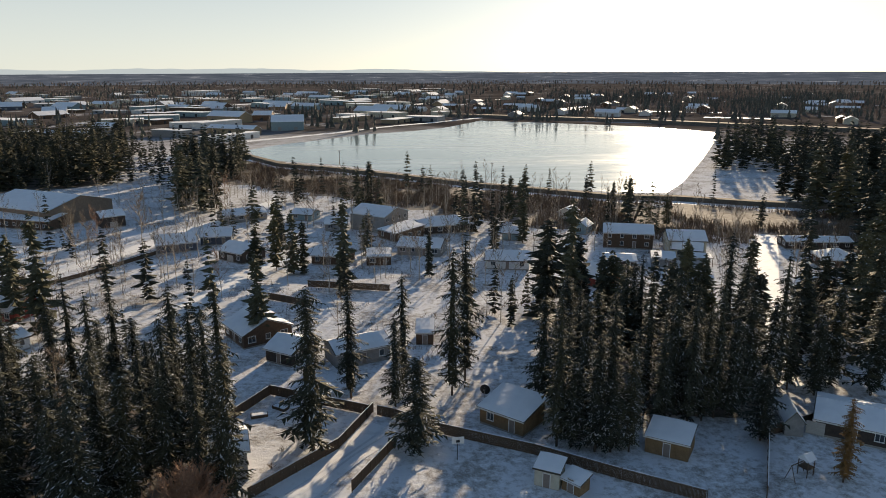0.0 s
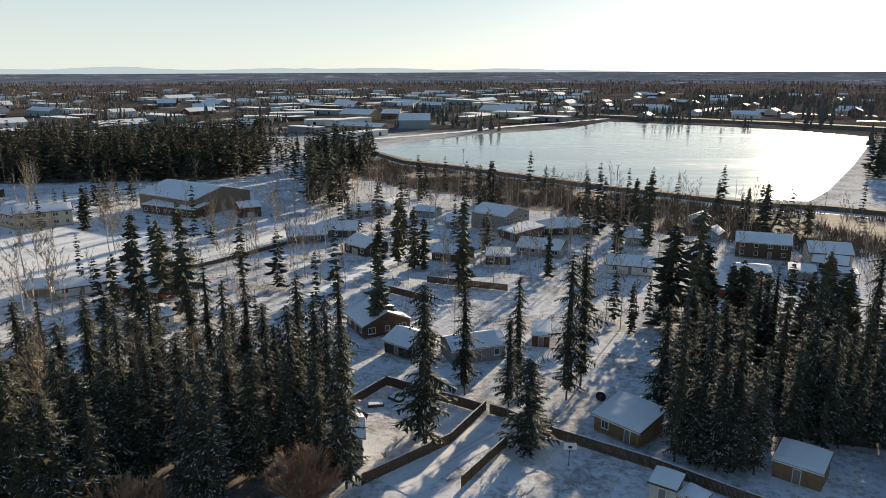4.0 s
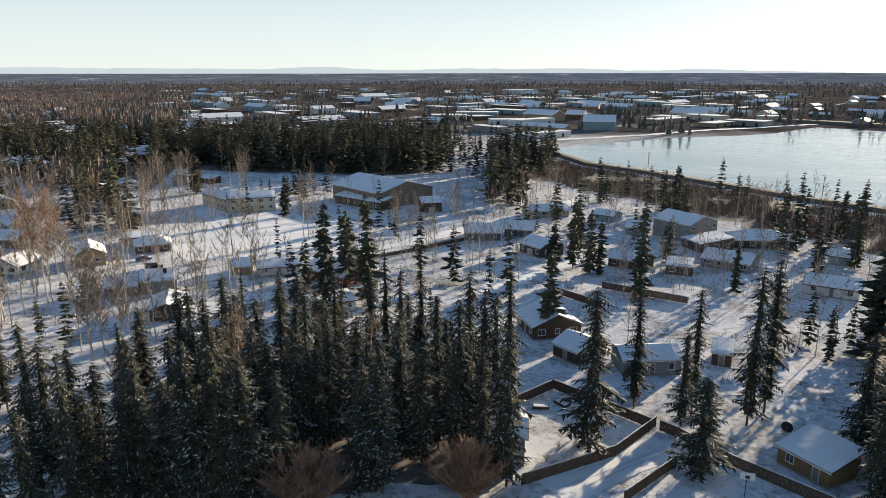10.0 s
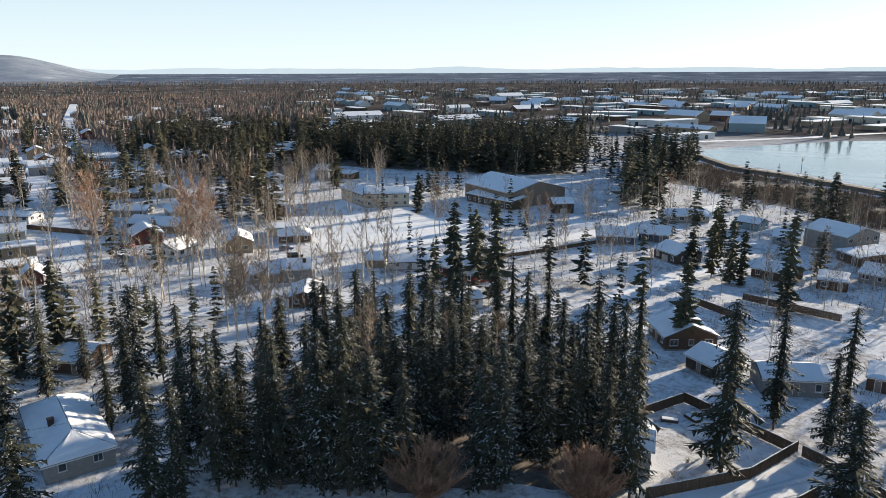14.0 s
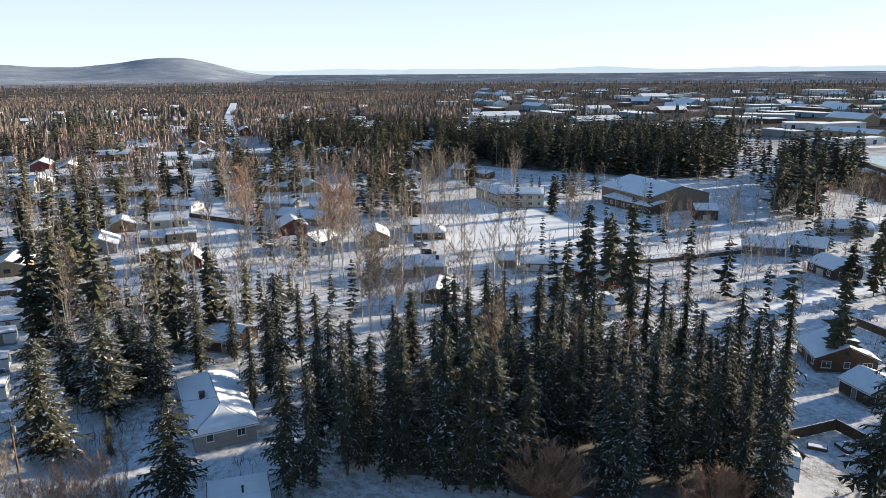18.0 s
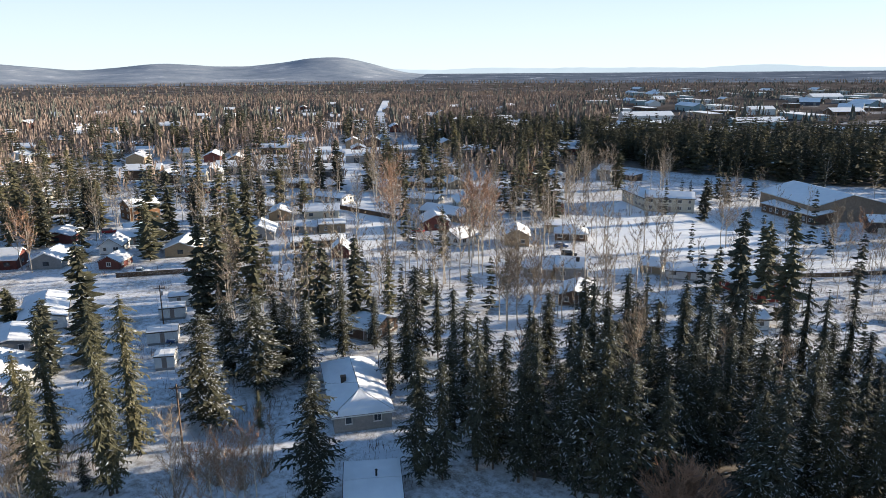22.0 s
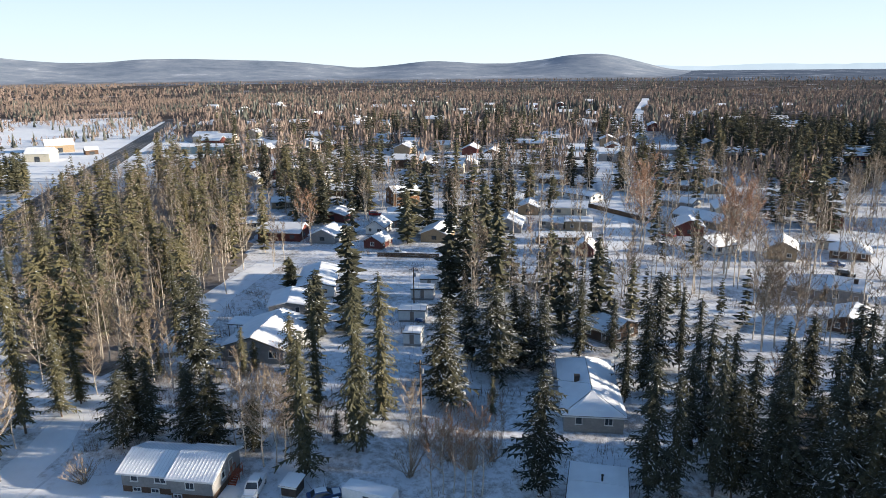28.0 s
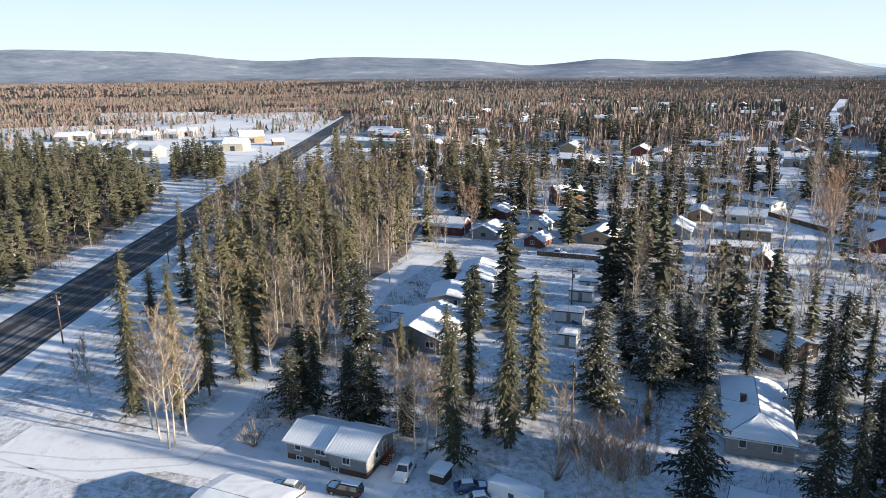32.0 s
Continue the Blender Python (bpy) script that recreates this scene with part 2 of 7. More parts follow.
TYRE = mat_mottled("rubber", (0.012, 0.012, 0.013), (0.03, 0.03, 0.03), 6, 0.8)
FENCE = mat_mottled("weathered_boards", (0.075, 0.05, 0.034), (0.16, 0.105, 0.07), 1.5, 0.85, stretch=(1, 1, 0.2), vary=0.2)
POLE = mat_mottled("creosoted_pole", (0.10, 0.065, 0.045), (0.20, 0.13, 0.09), 2, 0.85, stretch=(1, 1, 0.2))
REDWOOD = mat_mottled("red_stain", (0.26, 0.07, 0.04), (0.38, 0.12, 0.07), 2, 0.7)
TRACK = mat_mottled("packed_tracks", (0.60, 0.61, 0.63), (0.76, 0.77, 0.79), 0.8, 0.8, local=False)
SCRUBSOIL = mat_mottled("bank_soil", (0.07, 0.055, 0.042), (0.22, 0.17, 0.12), 0.25, 0.95, local=False)
WOODFLOOR = mat_mottled("snowy_leaf_litter", (0.085, 0.065, 0.05), (0.34, 0.30, 0.27), 0.35, 0.95, local=False)
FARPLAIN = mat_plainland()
PALE_RANGE = mat_mottled("haze_glow_range", (0.10, 0.12, 0.15), (0.14, 0.16, 0.19), 0.01, 0.95, local=False)      # no lamp: its emission stands in for lit haze before it
_range_glow = PALE_RANGE.node_tree.nodes["Principled BSDF"]
_range_glow.inputs["Emission Color"].default_value, _range_glow.inputs["Emission Strength"].default_value = (0.62, 0.76, 0.88, 1), 0.42


def mat_plain(name, c, rough=0.5, metal=0.0, var=0.12):
    return mat_mottled(name, tuple(x * (1 - var) for x in c), tuple(min(1, x * (1 + var)) for x in c), 2.5, rough, metal, 0.05)


GLASS = Nodes("window_glass", 0.06, spec=0.6)
GLASS.colour(GLASS.ramp(GLASS.noise(GLASS.place(True), 0.7, 2), [(0.3, (0.025, 0.03, 0.035)), (0.7, (0.07, 0.08, 0.09))]))
GLASS = GLASS.m


# ---- mesh helpers ----
def mesh_from(name, verts, faces, mats, idx=None, smooth=False):
    me = bpy.data.meshes.new(name)
    me.from_pydata(verts, [], faces)
    for m in mats:
        me.materials.append(m)
    if idx is not None:
        me.polygons.foreach_set("material_index", idx)
    if smooth:
        me.polygons.foreach_set("use_smooth", [True] * len(me.polygons))
    me.update()
    return me


def part(name, me, parent, label="", m=None):
    ob = new(name, me)
    ob.parent = parent
    if m is not None:
        ob.matrix_basis = m
    if label:
        ob["label"] = label
    return ob


class Build:
    """Collects boxes, prisms and strips into one mesh."""
    def __init__(self):
        self.v, self.f, self.i = [], [], []

    def poly(self, pts, mi=0):
        b = len(self.v)
        self.v += [tuple(p) for p in pts]
        self.f.append(tuple(range(b, b + len(pts))))
        self.i.append(mi)

    def solid(self, ring_a, ring_b, mi=0, caps=True):
        """Joins two equal rings of points."""
        b, k = len(self.v), len(ring_a)
        self.v += [tuple(p) for p in ring_a] + [tuple(p) for p in ring_b]
        for j in range(k):
            self.f.append((b + j, b + (j + 1) % k, b + k + (j + 1) % k, b + k + j))
            self.i.append(mi)
        if caps:
            self.f += [tuple(range(b + k - 1, b - 1, -1)), tuple(range(b + k, b + 2 * k))]
            self.i += [mi, mi]

    def box(self, x0, x1, y0, y1, z0, z1, mi=0, bev=0.0):
        e = min(bev, (x1 - x0) / 3, (y1 - y0) / 3)
        def ring(z, s):
            if not bev:
                return [(x0, y0, z), (x1, y0, z), (x1, y1, z), (x0, y1, z)]
            a, b2, c, d = x0 + s, x1 - s, y0 + s, y1 - s
            return [(a + e, c, z), (b2 - e, c, z), (b2, c + e, z), (b2, d - e, z), (b2 - e, d, z), (a + e, d, z), (a, d - e, z), (a, c + e, z)]
        if bev:
            self.solid(ring(z0, 0), ring(z1 - e, 0), mi, True)
            self.solid(ring(z1 - e, 0), ring(z1, e), mi, True)
        else:
            self.solid(ring(z0, 0), ring(z1, 0), mi)
        return self

    def tube(self, p, q, r0, r1, k=6, mi=0, caps=True):
        p, q = Vector(p), Vector(q)
        d = (q - p).normalized()
        u = d.orthogonal().normalized()
        w = d.cross(u)
        ring = lambda c, r: [c + (u * math.cos(2 * math.pi * j / k) + w * math.sin(2 * math.pi * j / k)) * r for j in range(k)]
        self.solid(ring(p, r0), ring(q, r1), mi, caps)
        return self

    def mesh(self, name, *mats, smooth=False):
        return mesh_from(name, self.v, self.f, mats, self.i, smooth)


def thing(name, x, y, yaw, label, category, group="", z=0.0, kind=""):
    ob = new(name)
    ob.empty_display_size = 0.3
    ob.matrix_basis = pose(x, y, z, 0, 0, yaw)
    return tagged(ob, label, category, group, kind)


def local(yaw):
    return Matrix.Rotation(radians(yaw), 4, "Z")


# ---- trees ----
def spruce_mesh(seed, height=20.0, levels=40, per=7, radius=2.1, snow=0.25, start=0.07, teeth=True, light=False, mat=None):
    """Crown of drooping boughs, ragged and gappy, narrow as a boreal spruce."""
    rnd = random.Random(seed)
    b = Build()
    lean = rnd.uniform(-0.25, 0.25), rnd.uniform(-0.25, 0.25)
    lump = [[rnd.uniform(0.62, 1.22) for _ in range(17)] for _ in range(5)]
    for k in range(levels):
        s = min(0.999, (k + rnd.uniform(0, 0.45 if teeth else 1.1)) / levels) ** 1.25           # 0 top, 1 bottom
        z0 = height * (1 - s * (1 - start))
        prof = radius * (0.03 + 0.97 * s ** 0.38) * (1.0 if s < 0.7 else 1.0 - 0.8 * (s - 0.7))
        prof *= rnd.uniform(0.66, 1.2)
        turn = rnd.uniform(0, 6.28)
        for j in range(per if s > 0.06 else 5):
            if rnd.random() < 0.12:
                continue
            a = turn + 6.283 * j / per + rnd.uniform(-0.35, 0.35)
            r = prof * rnd.uniform(0.6, 1.2) * lump[int((a % 6.283) / 6.284 * 5)][int(s * 16)]
            c, d = math.cos(a), math.sin(a)
            cx, cy = lean[0] * (1 - s), lean[1] * (1 - s)
            drop = rnd.uniform(0.06, 0.42) * r + 0.05
            w = 0.26 * r + 0.10 if teeth else 0.27 * r + 0.12
            sag = 0.55 * w
            P = lambda u, side, dz: (cx + c * u * r - d * side, cy + d * u * r + c * side, z0 - drop * (u ** 1.3) * (1.15 - 0.25 * u) + dz)
            root, mid, tip = P(0.02, 0, 0.05), P(0.58, 0, 0), P(1.0, 0, 0.0)
            if teeth:                                        # a blade with ragged side twigs
                wide_ = 0.34 * r + 0.14
                b.poly((root, P(0.5, 0.16 * w, -0.05), tip, P(0.5, -0.16 * w, -0.08)))
                for sgn in (1, -1):
                    for u in (0.08, 0.27, 0.45, 0.63, 0.8):
                        o = wide_ * (1.05 - 0.75 * u) * rnd.uniform(0.55, 1.2)
                        p0, p1 = P(u, 0, 0.02), P(min(1, u + 0.17), 0, 0)
                        q = P(u + rnd.uniform(0.12, 0.34), sgn * o, -rnd.uniform(0.05, 0.6) * o)
                        b.poly((p0, p1, q) if sgn < 0 else (p0, q, p1))
            else:
                for sgn in (1, -1):
                    b.poly((root, P(0.5, sgn * w, -sag), tip))
            for _ in range(6 if teeth else 2):                # flecks of snow and rime on the bough
                if rnd.random() > snow * (0.4 + 0.6 * s):
                    continue
                u0 = rnd.uniform(0.25, 0.9)
                u1 = min(1.04, u0 + rnd.uniform(0.1, 0.26))
                q0, q1 = rnd.uniform(-1.1, 1.1), rnd.uniform(0.035, 0.11) if teeth else 0.2
                top = lambda u, q: P(u, w * q, -0.35 * sag * abs(q) + 0.07)
                b.poly((top(u0, q0), top((u0 + u1) / 2, q0 + q1), top(u1, q0 * 0.7), top((u0 + u1) / 2, q0 - q1)), 1 if rnd.random() < 0.22 else 2)
    if teeth:                                                # dense dark heart of the crown
        n, rows_ = 7, 7
        rims = [[(math.cos(6.283 * q / n + k) * radius * 0.26 * (k / rows_) ** 0.8 * rnd.uniform(0.75, 1.25) + lean[0] * (1 - k / rows_), math.sin(6.283 * q / n + k) * radius * 0.26 * (k / rows_) ** 0.8 * rnd.uniform(0.75, 1.25) + lean[1] * (1 - k / rows_),
                  height * (0.985 - 0.88 * k / rows_)) for q in range(n)] for k in range(rows_ + 1)]
        for up, dn in zip(rims, rims[1:]):
            b.solid(dn, up, 0, False)
    return b.mesh("spruce_crown", mat or (NEEDLES_LIGHT if light else NEEDLES), SNOW, FROST)


def trunk_mesh(height, r, mat, bend=0.0, seed=0):
    b, rnd = Build(), random.Random(seed)
    p = Vector((0, 0, -0.1))
    for k in range(4):
        q = Vector((rnd.uniform(-bend, bend), rnd.uniform(-bend, bend), height * (k + 1) / 4))
        b.tube(p, q, r * (1 - k / 4.3), r * (1 - (k + 1) / 4.3), 6)
        p = q
    return b.mesh("trunk", mat)


def birch_mesh(seed, height=13.0, limbs=20, twigs=16, spread=1.0, thick=0.035):
    """Limbs and fine bare twigs of a leafless birch."""
    rnd = random.Random(seed)
    limb, twig = Build(), Build()
    for k in range(limbs):
        s = 0.28 + 0.7 * (k + rnd.random()) / limbs
        z, a = height * s, rnd.uniform(0, 6.283)
        ln = height * (0.30 - 0.2 * s) * rnd.uniform(0.7, 1.2) * spread
        c, d = math.cos(a), math.sin(a)
        p = Vector((0, 0, z))
        m = p + Vector((c * ln * 0.5, d * ln * 0.5, ln * 0.55))
        q = m + Vector((c * ln * 0.35, d * ln * 0.35, ln * 0.75))
        limb.tube(p, m, 0.06 * (1.15 - s), 0.04 * (1.15 - s), 3, 0, False)
        limb.tube(m, q, 0.04 * (1.15 - s), 0.01, 3, 0, False)
        for _ in range(twigs):
            u = rnd.random()
            o = p.lerp(m, u * 2) if u < 0.5 else m.lerp(q, u * 2 - 1)
            t = Vector((c * 0.5 + rnd.uniform(-1, 1), d * 0.5 + rnd.uniform(-1, 1), rnd.uniform(0.2, 1.4))).normalized() * rnd.uniform(0.4, 1.3) * height / 13
            n = Vector((rnd.uniform(-1, 1), rnd.uniform(-1, 1), 0)).normalized() * thick * rnd.uniform(0.6, 1.3)
            twig.poly((o - n, o + n, o + t))
            e = o + t * 0.45
            t2 = Vector((rnd.uniform(-1, 1), rnd.uniform(-1, 1), rnd.uniform(-0.1, 0.9))).normalized() * 0.55 * t.length
            twig.poly((e - n * 0.7, e + n * 0.7, e + t2))
    p = Vector((0, 0, -0.1))
    for k in range(4):
        q = Vector((rnd.uniform(-0.25, 0.25), rnd.uniform(-0.25, 0.25), height * 0.97 * (k + 1) / 4))
        limb.tube(p, q, 0.13 * (1 - k / 4.3), 0.13 * (1 - (k + 1) / 4.3), 5)
        p = q
    return limb.mesh("trunk", BIRCH), twig


def bush_mesh(seed, r=2.4, h=3.2, stems=26, twigs=18, mat=None, thick=0.022):
    rnd = random.Random(seed)
    b = Build()
    for k in range(stems):
        a, q = rnd.uniform(0, 6.283), rnd.random() ** 0.6
        p = Vector((rnd.uniform(-0.3, 0.3), rnd.uniform(-0.3, 0.3), -0.05))
        tip = Vector((math.cos(a) * r * q, math.sin(a) * r * q, h * math.sqrt(max(0.1, 1 - 0.7 * q * q)) * rnd.uniform(0.8, 1.05)))
        b.tube(p, tip, 0.035, 0.008, 3, 0, False)
        for _ in range(twigs):
            o = p.lerp(tip, rnd.uniform(0.35, 1))
            t = Vector((rnd.uniform(-1, 1) + math.cos(a) * 0.6, rnd.uniform(-1, 1) + math.sin(a) * 0.6, rnd.uniform(0, 1.3))).normalized() * rnd.uniform(0.3, 0.8)
            n = Vector((rnd.uniform(-1, 1), rnd.uniform(-1, 1), 0)).normalized() * thick
            b.poly((o - n, o + n, o + t))
    return b.mesh("twigs", mat or TWIG)


SPRUCE = [spruce_mesh(10 + k, levels=30, radius=(3.8, 4.3, 3.3, 4.0)[k], snow=(0.55, 0.8, 0.4, 0.9)[k], per=9) for k in range(4)]
SPRUCE_SNOWY = [spruce_mesh(30 + k, levels=36, radius=4.4, snow=2.4, per=9) for k in range(2)]
SPRUCE_OLIVE = [spruce_mesh(40 + k, levels=36, per=8, radius=(3.4, 3.9, 3.5)[k], snow=(0.35, 0.5, 0.3)[k], light=True) for k in range(3)]
SPRUCE_MID = [spruce_mesh(60 + k, levels=40, per=8, radius=4.0, snow=0.3, teeth=False, light=k >= 2) for k in range(4)]
SPRUCE_FAR = [spruce_mesh(140 + k, levels=23, per=6, radius=(3.6, 4.4, 3.2, 4.0)[k], snow=0.12, teeth=False, light=k == 3) for k in range(4)]
SPRUCE_LIGHT = [spruce_mesh(150 + k, levels=26, per=6, radius=(3.3, 4.0, 3.0)[k], snow=0.15, teeth=False, light=True) for k in range(3)]
LARCH = [spruce_mesh(70, levels=40, per=6, radius=3.2, snow=0.1, mat=RUST)]
TRUNK = trunk_mesh(19.0, 0.22, BARK)
_count = [0]


def spruce(x, y, h, kind="plain", wide=1.0):
    """One standing spruce: trunk and crown."""
    _count[0] += 1
    k = _count[0]
    if math.hypot(x, y) > 135 and kind == "plain":
        kind = "mid"
    pool = {"plain": SPRUCE, "snowy": SPRUCE_SNOWY, "olive": SPRUCE_OLIVE, "mid": SPRUCE_MID, "larch": LARCH}[kind]
    label = {"plain": "tall narrow dark green spruce dusted with snow", "snowy": "broad spruce with snow-laden drooping boughs",
             "olive": "slender olive green spruce with brown cones at its top", "mid": "dark spruce standing among snowy lots", "larch": "rusty orange-brown conifer in a fenced yard"}[kind]
    t = thing("spruce_tree", x, y, (k * 77) % 360, label, "tree", "spruces of the settlement")
    s = h / 20.0
    w = s * wide * 1.03
    m = Matrix.Diagonal((w, w, s, 1))
    part("trunk", TRUNK, t, m=m)
    part("crown", pool[k % len(pool)], t, m=m)
    return t


BIRCHES = []
for _k in range(5):
    _l, _t = birch_mesh(80 + _k, limbs=(18, 24, 16, 26, 20)[_k], spread=(0.8, 1.1, 0.7, 1.0, 1.3)[_k], thick=0.042, twigs=28)
    BIRCHES.append((_l, _t.mesh("crown", TWIG_RED if _k == 4 else TWIG)))

BIRCH_LIGHT = []
for _k in range(4):
    _l, _t = birch_mesh(120 + _k, limbs=10, twigs=17, spread=(0.9, 1.2, 0.8, 1.1)[_k], thick=0.055)
    BIRCH_LIGHT.append([_l, _t.mesh("crown", TWIG)])


def birch(x, y, h, which=None):
    _count[0] += 1
    k = _count[0]
    i = (k % 4) if which is None else which
    t = thing("birch_tree", x, y, (k * 53) % 360, "bare leafless birch with pale trunk" if i < 4 else "bare birch with reddish brown twigs", "tree", "birches of the settlement")
    s = h / 13.0
    for n, me in zip(("trunk", "crown"), BIRCHES[i]):
        part(n, me, t, m=Matrix.Diagonal((s, s, s, 1)))
    return t


BUSHES = [bush_mesh(90), bush_mesh(91, 2.0, 2.6), bush_mesh(92, 1.2, 1.5, 16, 12), bush_mesh(93, 2.6, 3.8, 110, 44, TWIG_RED, 0.03)]


def bush(x, y, s=1.0, which=0, label="leafless brown shrub standing in snow"):
    t = thing("shrub", x, y, (x * 31 + y * 17) % 360, label, "shrub")
    part("crown", BUSHES[which], t, m=Matrix.Diagonal((s, s, s, 1)))
    return t


def inside(x, y, ring):
    c, j = False, len(ring) - 1
    for i in range(len(ring)):
        (xi, yi), (xj, yj) = ring[i], ring[j]
        if (yi > y) != (yj > y) and x < (xj - xi) * (y - yi) / (yj - yi) + xi:
            c = not c
        j = i
    return c



def grove(name, places, pools, hmin, hmax, full, label, seed, wide=1.0):
    """Trees too many to count, joined: copies of a few crowns at uneven places. full: the height of the crowns as built."""
    rnd = random.Random(seed)
    src = []
    for group in pools:
        v_all, f_all, i_all, mats, off = [], [], [], [], 0
        for me in group:
            v = np.empty(len(me.vertices) * 3)
            me.vertices.foreach_get("co", v)
            base = len(mats)
            mats += list(me.materials)
            v_all.append(v.reshape(-1, 3))
            f_all += [tuple(k + off for k in p.vertices) for p in me.polygons]
            i_all += [p.material_index + base for p in me.polygons]
            off += len(me.vertices)
        src.append((np.vstack(v_all), f_all, i_all, mats))
    table, V, F, I, n = [], [], [], [], 0
    for x, y, u in places:
        v, f, i, mats = src[rnd.randrange(len(src))]
        h = hmin + (hmax - hmin) * rnd.random()
        a, s = rnd.uniform(0, 6.283), h / full
        w = s * wide * rnd.uniform(0.85, 1.2)
        c, d = math.cos(a) * w, math.sin(a) * w
        q = np.stack([v[:, 0] * c - v[:, 1] * d + x, v[:, 0] * d + v[:, 1] * c + y, v[:, 2] * s], 1)
        V.append(q)
        F += [tuple(k + n for k in p) for p in f]
        for m in mats:
            if m not in table:
                table.append(m)
        back = [table.index(m) for m in mats]
        I += [back[k] for k in i]
        n += len(v)
    if not V:
        return None
    ob = new(name, mesh_from(name, np.vstack(V).tolist(), F, table, I))
    return tagged(ob, label, "woodland", kind="stuff")


KEEP_OUT = []       # discs (x, y, r) and strips that stay free of trees


_cells = {}


def free(x, y):
    """True where neither a house, a road nor the lake lies."""
    if _cells.get("n") != len(KEEP_OUT):
        _cells.clear()
        _cells["n"] = len(KEEP_OUT)
        for a, c, r in KEEP_OUT:
            for i in range(int((a - r) // 20), int((a + r) // 20) + 1):
                for j in range(int((c - r) // 20), int((c + r) // 20) + 1):
                    _cells.setdefault((i, j), []).append((a, c, r))
    near = _cells.get((int(x // 20), int(y // 20)), ())
    return all((x - a) ** 2 + (y - c) ** 2 > r * r for a, c, r in near) and not inside(x, y, LAKE)


def scatter(ring, step, seed, jitter=0.8, clump=None, size=0.03):
    """Uneven places inside a ring of ground points."""
    rnd = random.Random(seed)
    xs, ys = [p[0] for p in ring], [p[1] for p in ring]
    out = []
    x = min(xs)
    while x < max(xs):
        y = min(ys)
        while y < max(ys):
            px_, py_ = x + rnd.uniform(-jitter, jitter) * step, y + rnd.uniform(-jitter, jitter) * step
            if clump is not None and noise.noise((px_ * size, py_ * size, seed)) < clump:
                y += step
                continue
            if inside(px_, py_, ring) and free(px_, py_):
                out.append((px_, py_, rnd.random()))
            y += step
        x += step
    return out

SCALE = H / 48.0


def polar_ring(az0, az1, r0, r1):
    """A sector of ground round the origin; azimuths in degrees to the left of +y."""
    r0, r1 = r0 * SCALE, r1 * SCALE
    at = lambda az, r: (-math.sin(radians(az)) * r, math.cos(radians(az)) * r)
    n = max(2, int((az1 - az0) / 5))
    return [at(az0 + (az1 - az0) * k / n, r1) for k in range(n + 1)] + [at(az1 - (az1 - az0) * k / n, r0) for k in range(n + 1)]


def far_wood(name, places, label, conifer, hmin, hmax, seed, wide=1.0):
    """Many far trees joined into one object."""
    rnd = random.Random(seed)
    b = Build()
    for x, y, u in places:
        h = hmin + (hmax - hmin) * rnd.random()
        if rnd.random() < conifer + 0.7 * noise.noise((x * 0.012, y * 0.012, 5.5)):
            h *= 1.15
            r = h * rnd.uniform(0.15, 0.22)
            a0 = rnd.uniform(0, 6)
            for lv, (za, zb, q) in enumerate(((0.04, 0.5, 1.0), (0.27, 0.74, 0.74), (0.52, 1.0, 0.46))):
                rim = []
                for j in range(6):
                    a, u = a0 + lv + 6.283 * j / 6, r * q * (rnd.uniform(0.85, 1.3) if j % 2 else rnd.uniform(0.4, 0.75))
                    rim.append((x + math.cos(a) * u, y + math.sin(a) * u, h * za * rnd.uniform(0.7, 1.4)))
                top = (x, y, h * zb)
                for j in range(6):
                    b.poly((rim[j], rim[(j + 1) % 6], top), 0)
        else:
            b.poly(((x - 0.09, y, 0), (x + 0.09, y, 0), (x + rnd.gauss(0, 0.4), y, h * 0.9)), 1)
            for _ in range(11):                              # a sparse, rising crown of twig sprays
                a, u = rnd.uniform(0, 6.283), rnd.uniform(0.15, 1.0)
                q = h * 0.14 * math.sin(math.pi * min(1, 0.25 + 0.75 * u)) * rnd.uniform(0.2, 1.2)
                ox, oy, z = x + math.cos(a) * q * 0.4, y + math.sin(a) * q * 0.4, h * u * 0.72
                ln, w = h * rnd.uniform(0.18, 0.36), rnd.uniform(0.16, 0.36) * wide
                tx, ty = math.cos(a) * q, math.sin(a) * q
                px_, py_ = -math.sin(a + 0.8) * w, math.cos(a + 0.8) * w
                b.poly(((ox, oy, z), (ox + tx * 0.7 + px_, oy + ty * 0.7 + py_, z + ln * 0.7), (ox + tx, oy + ty, z + ln), (ox + tx * 0.7 - px_, oy + ty * 0.7 - py_, z + ln * 0.6)), 1)
    ob = new(name, b.mesh(name, FARNEEDLE, FARTWIG))
    return tagged(ob, label, "woodland", kind="stuff")


def brush(name, places, label, hmin=0.8, hmax=2.2, stems=7, mat=None, seed=1, wide=1.0, clump=0.0):
    """Thickets of upright twigs, joined."""
    rnd = random.Random(seed)
    b = Build()
    for x, y, u in places:
        if clump and noise.noise((x * 0.045, y * 0.045, seed)) < clump - 0.5:
            continue
        for _ in range(stems):
            ox, oy = x + rnd.gauss(0, 0.9), y + rnd.gauss(0, 0.9)
            h = rnd.uniform(hmin, hmax)
            w = rnd.uniform(0.03, 0.08) * wide
            a = rnd.uniform(0, 6.283)
            c, d = math.cos(a) * w, math.sin(a) * w
            tx, ty = rnd.gauss(0, 0.25) * h, rnd.gauss(0, 0.25) * h
            b.poly(((ox - c, oy - d, 0), (ox + c, oy + d, 0), (ox + tx, oy + ty, h)))
    ob = new(name, b.mesh(name, mat or BRUSH))
    return tagged(ob, label, "brush", kind="stuff")


# ---- buildings ----
def slab(b, quad, t, mi=0):
    b.solid(quad, [(p[0], p[1], p[2] + t) for p in quad], mi)


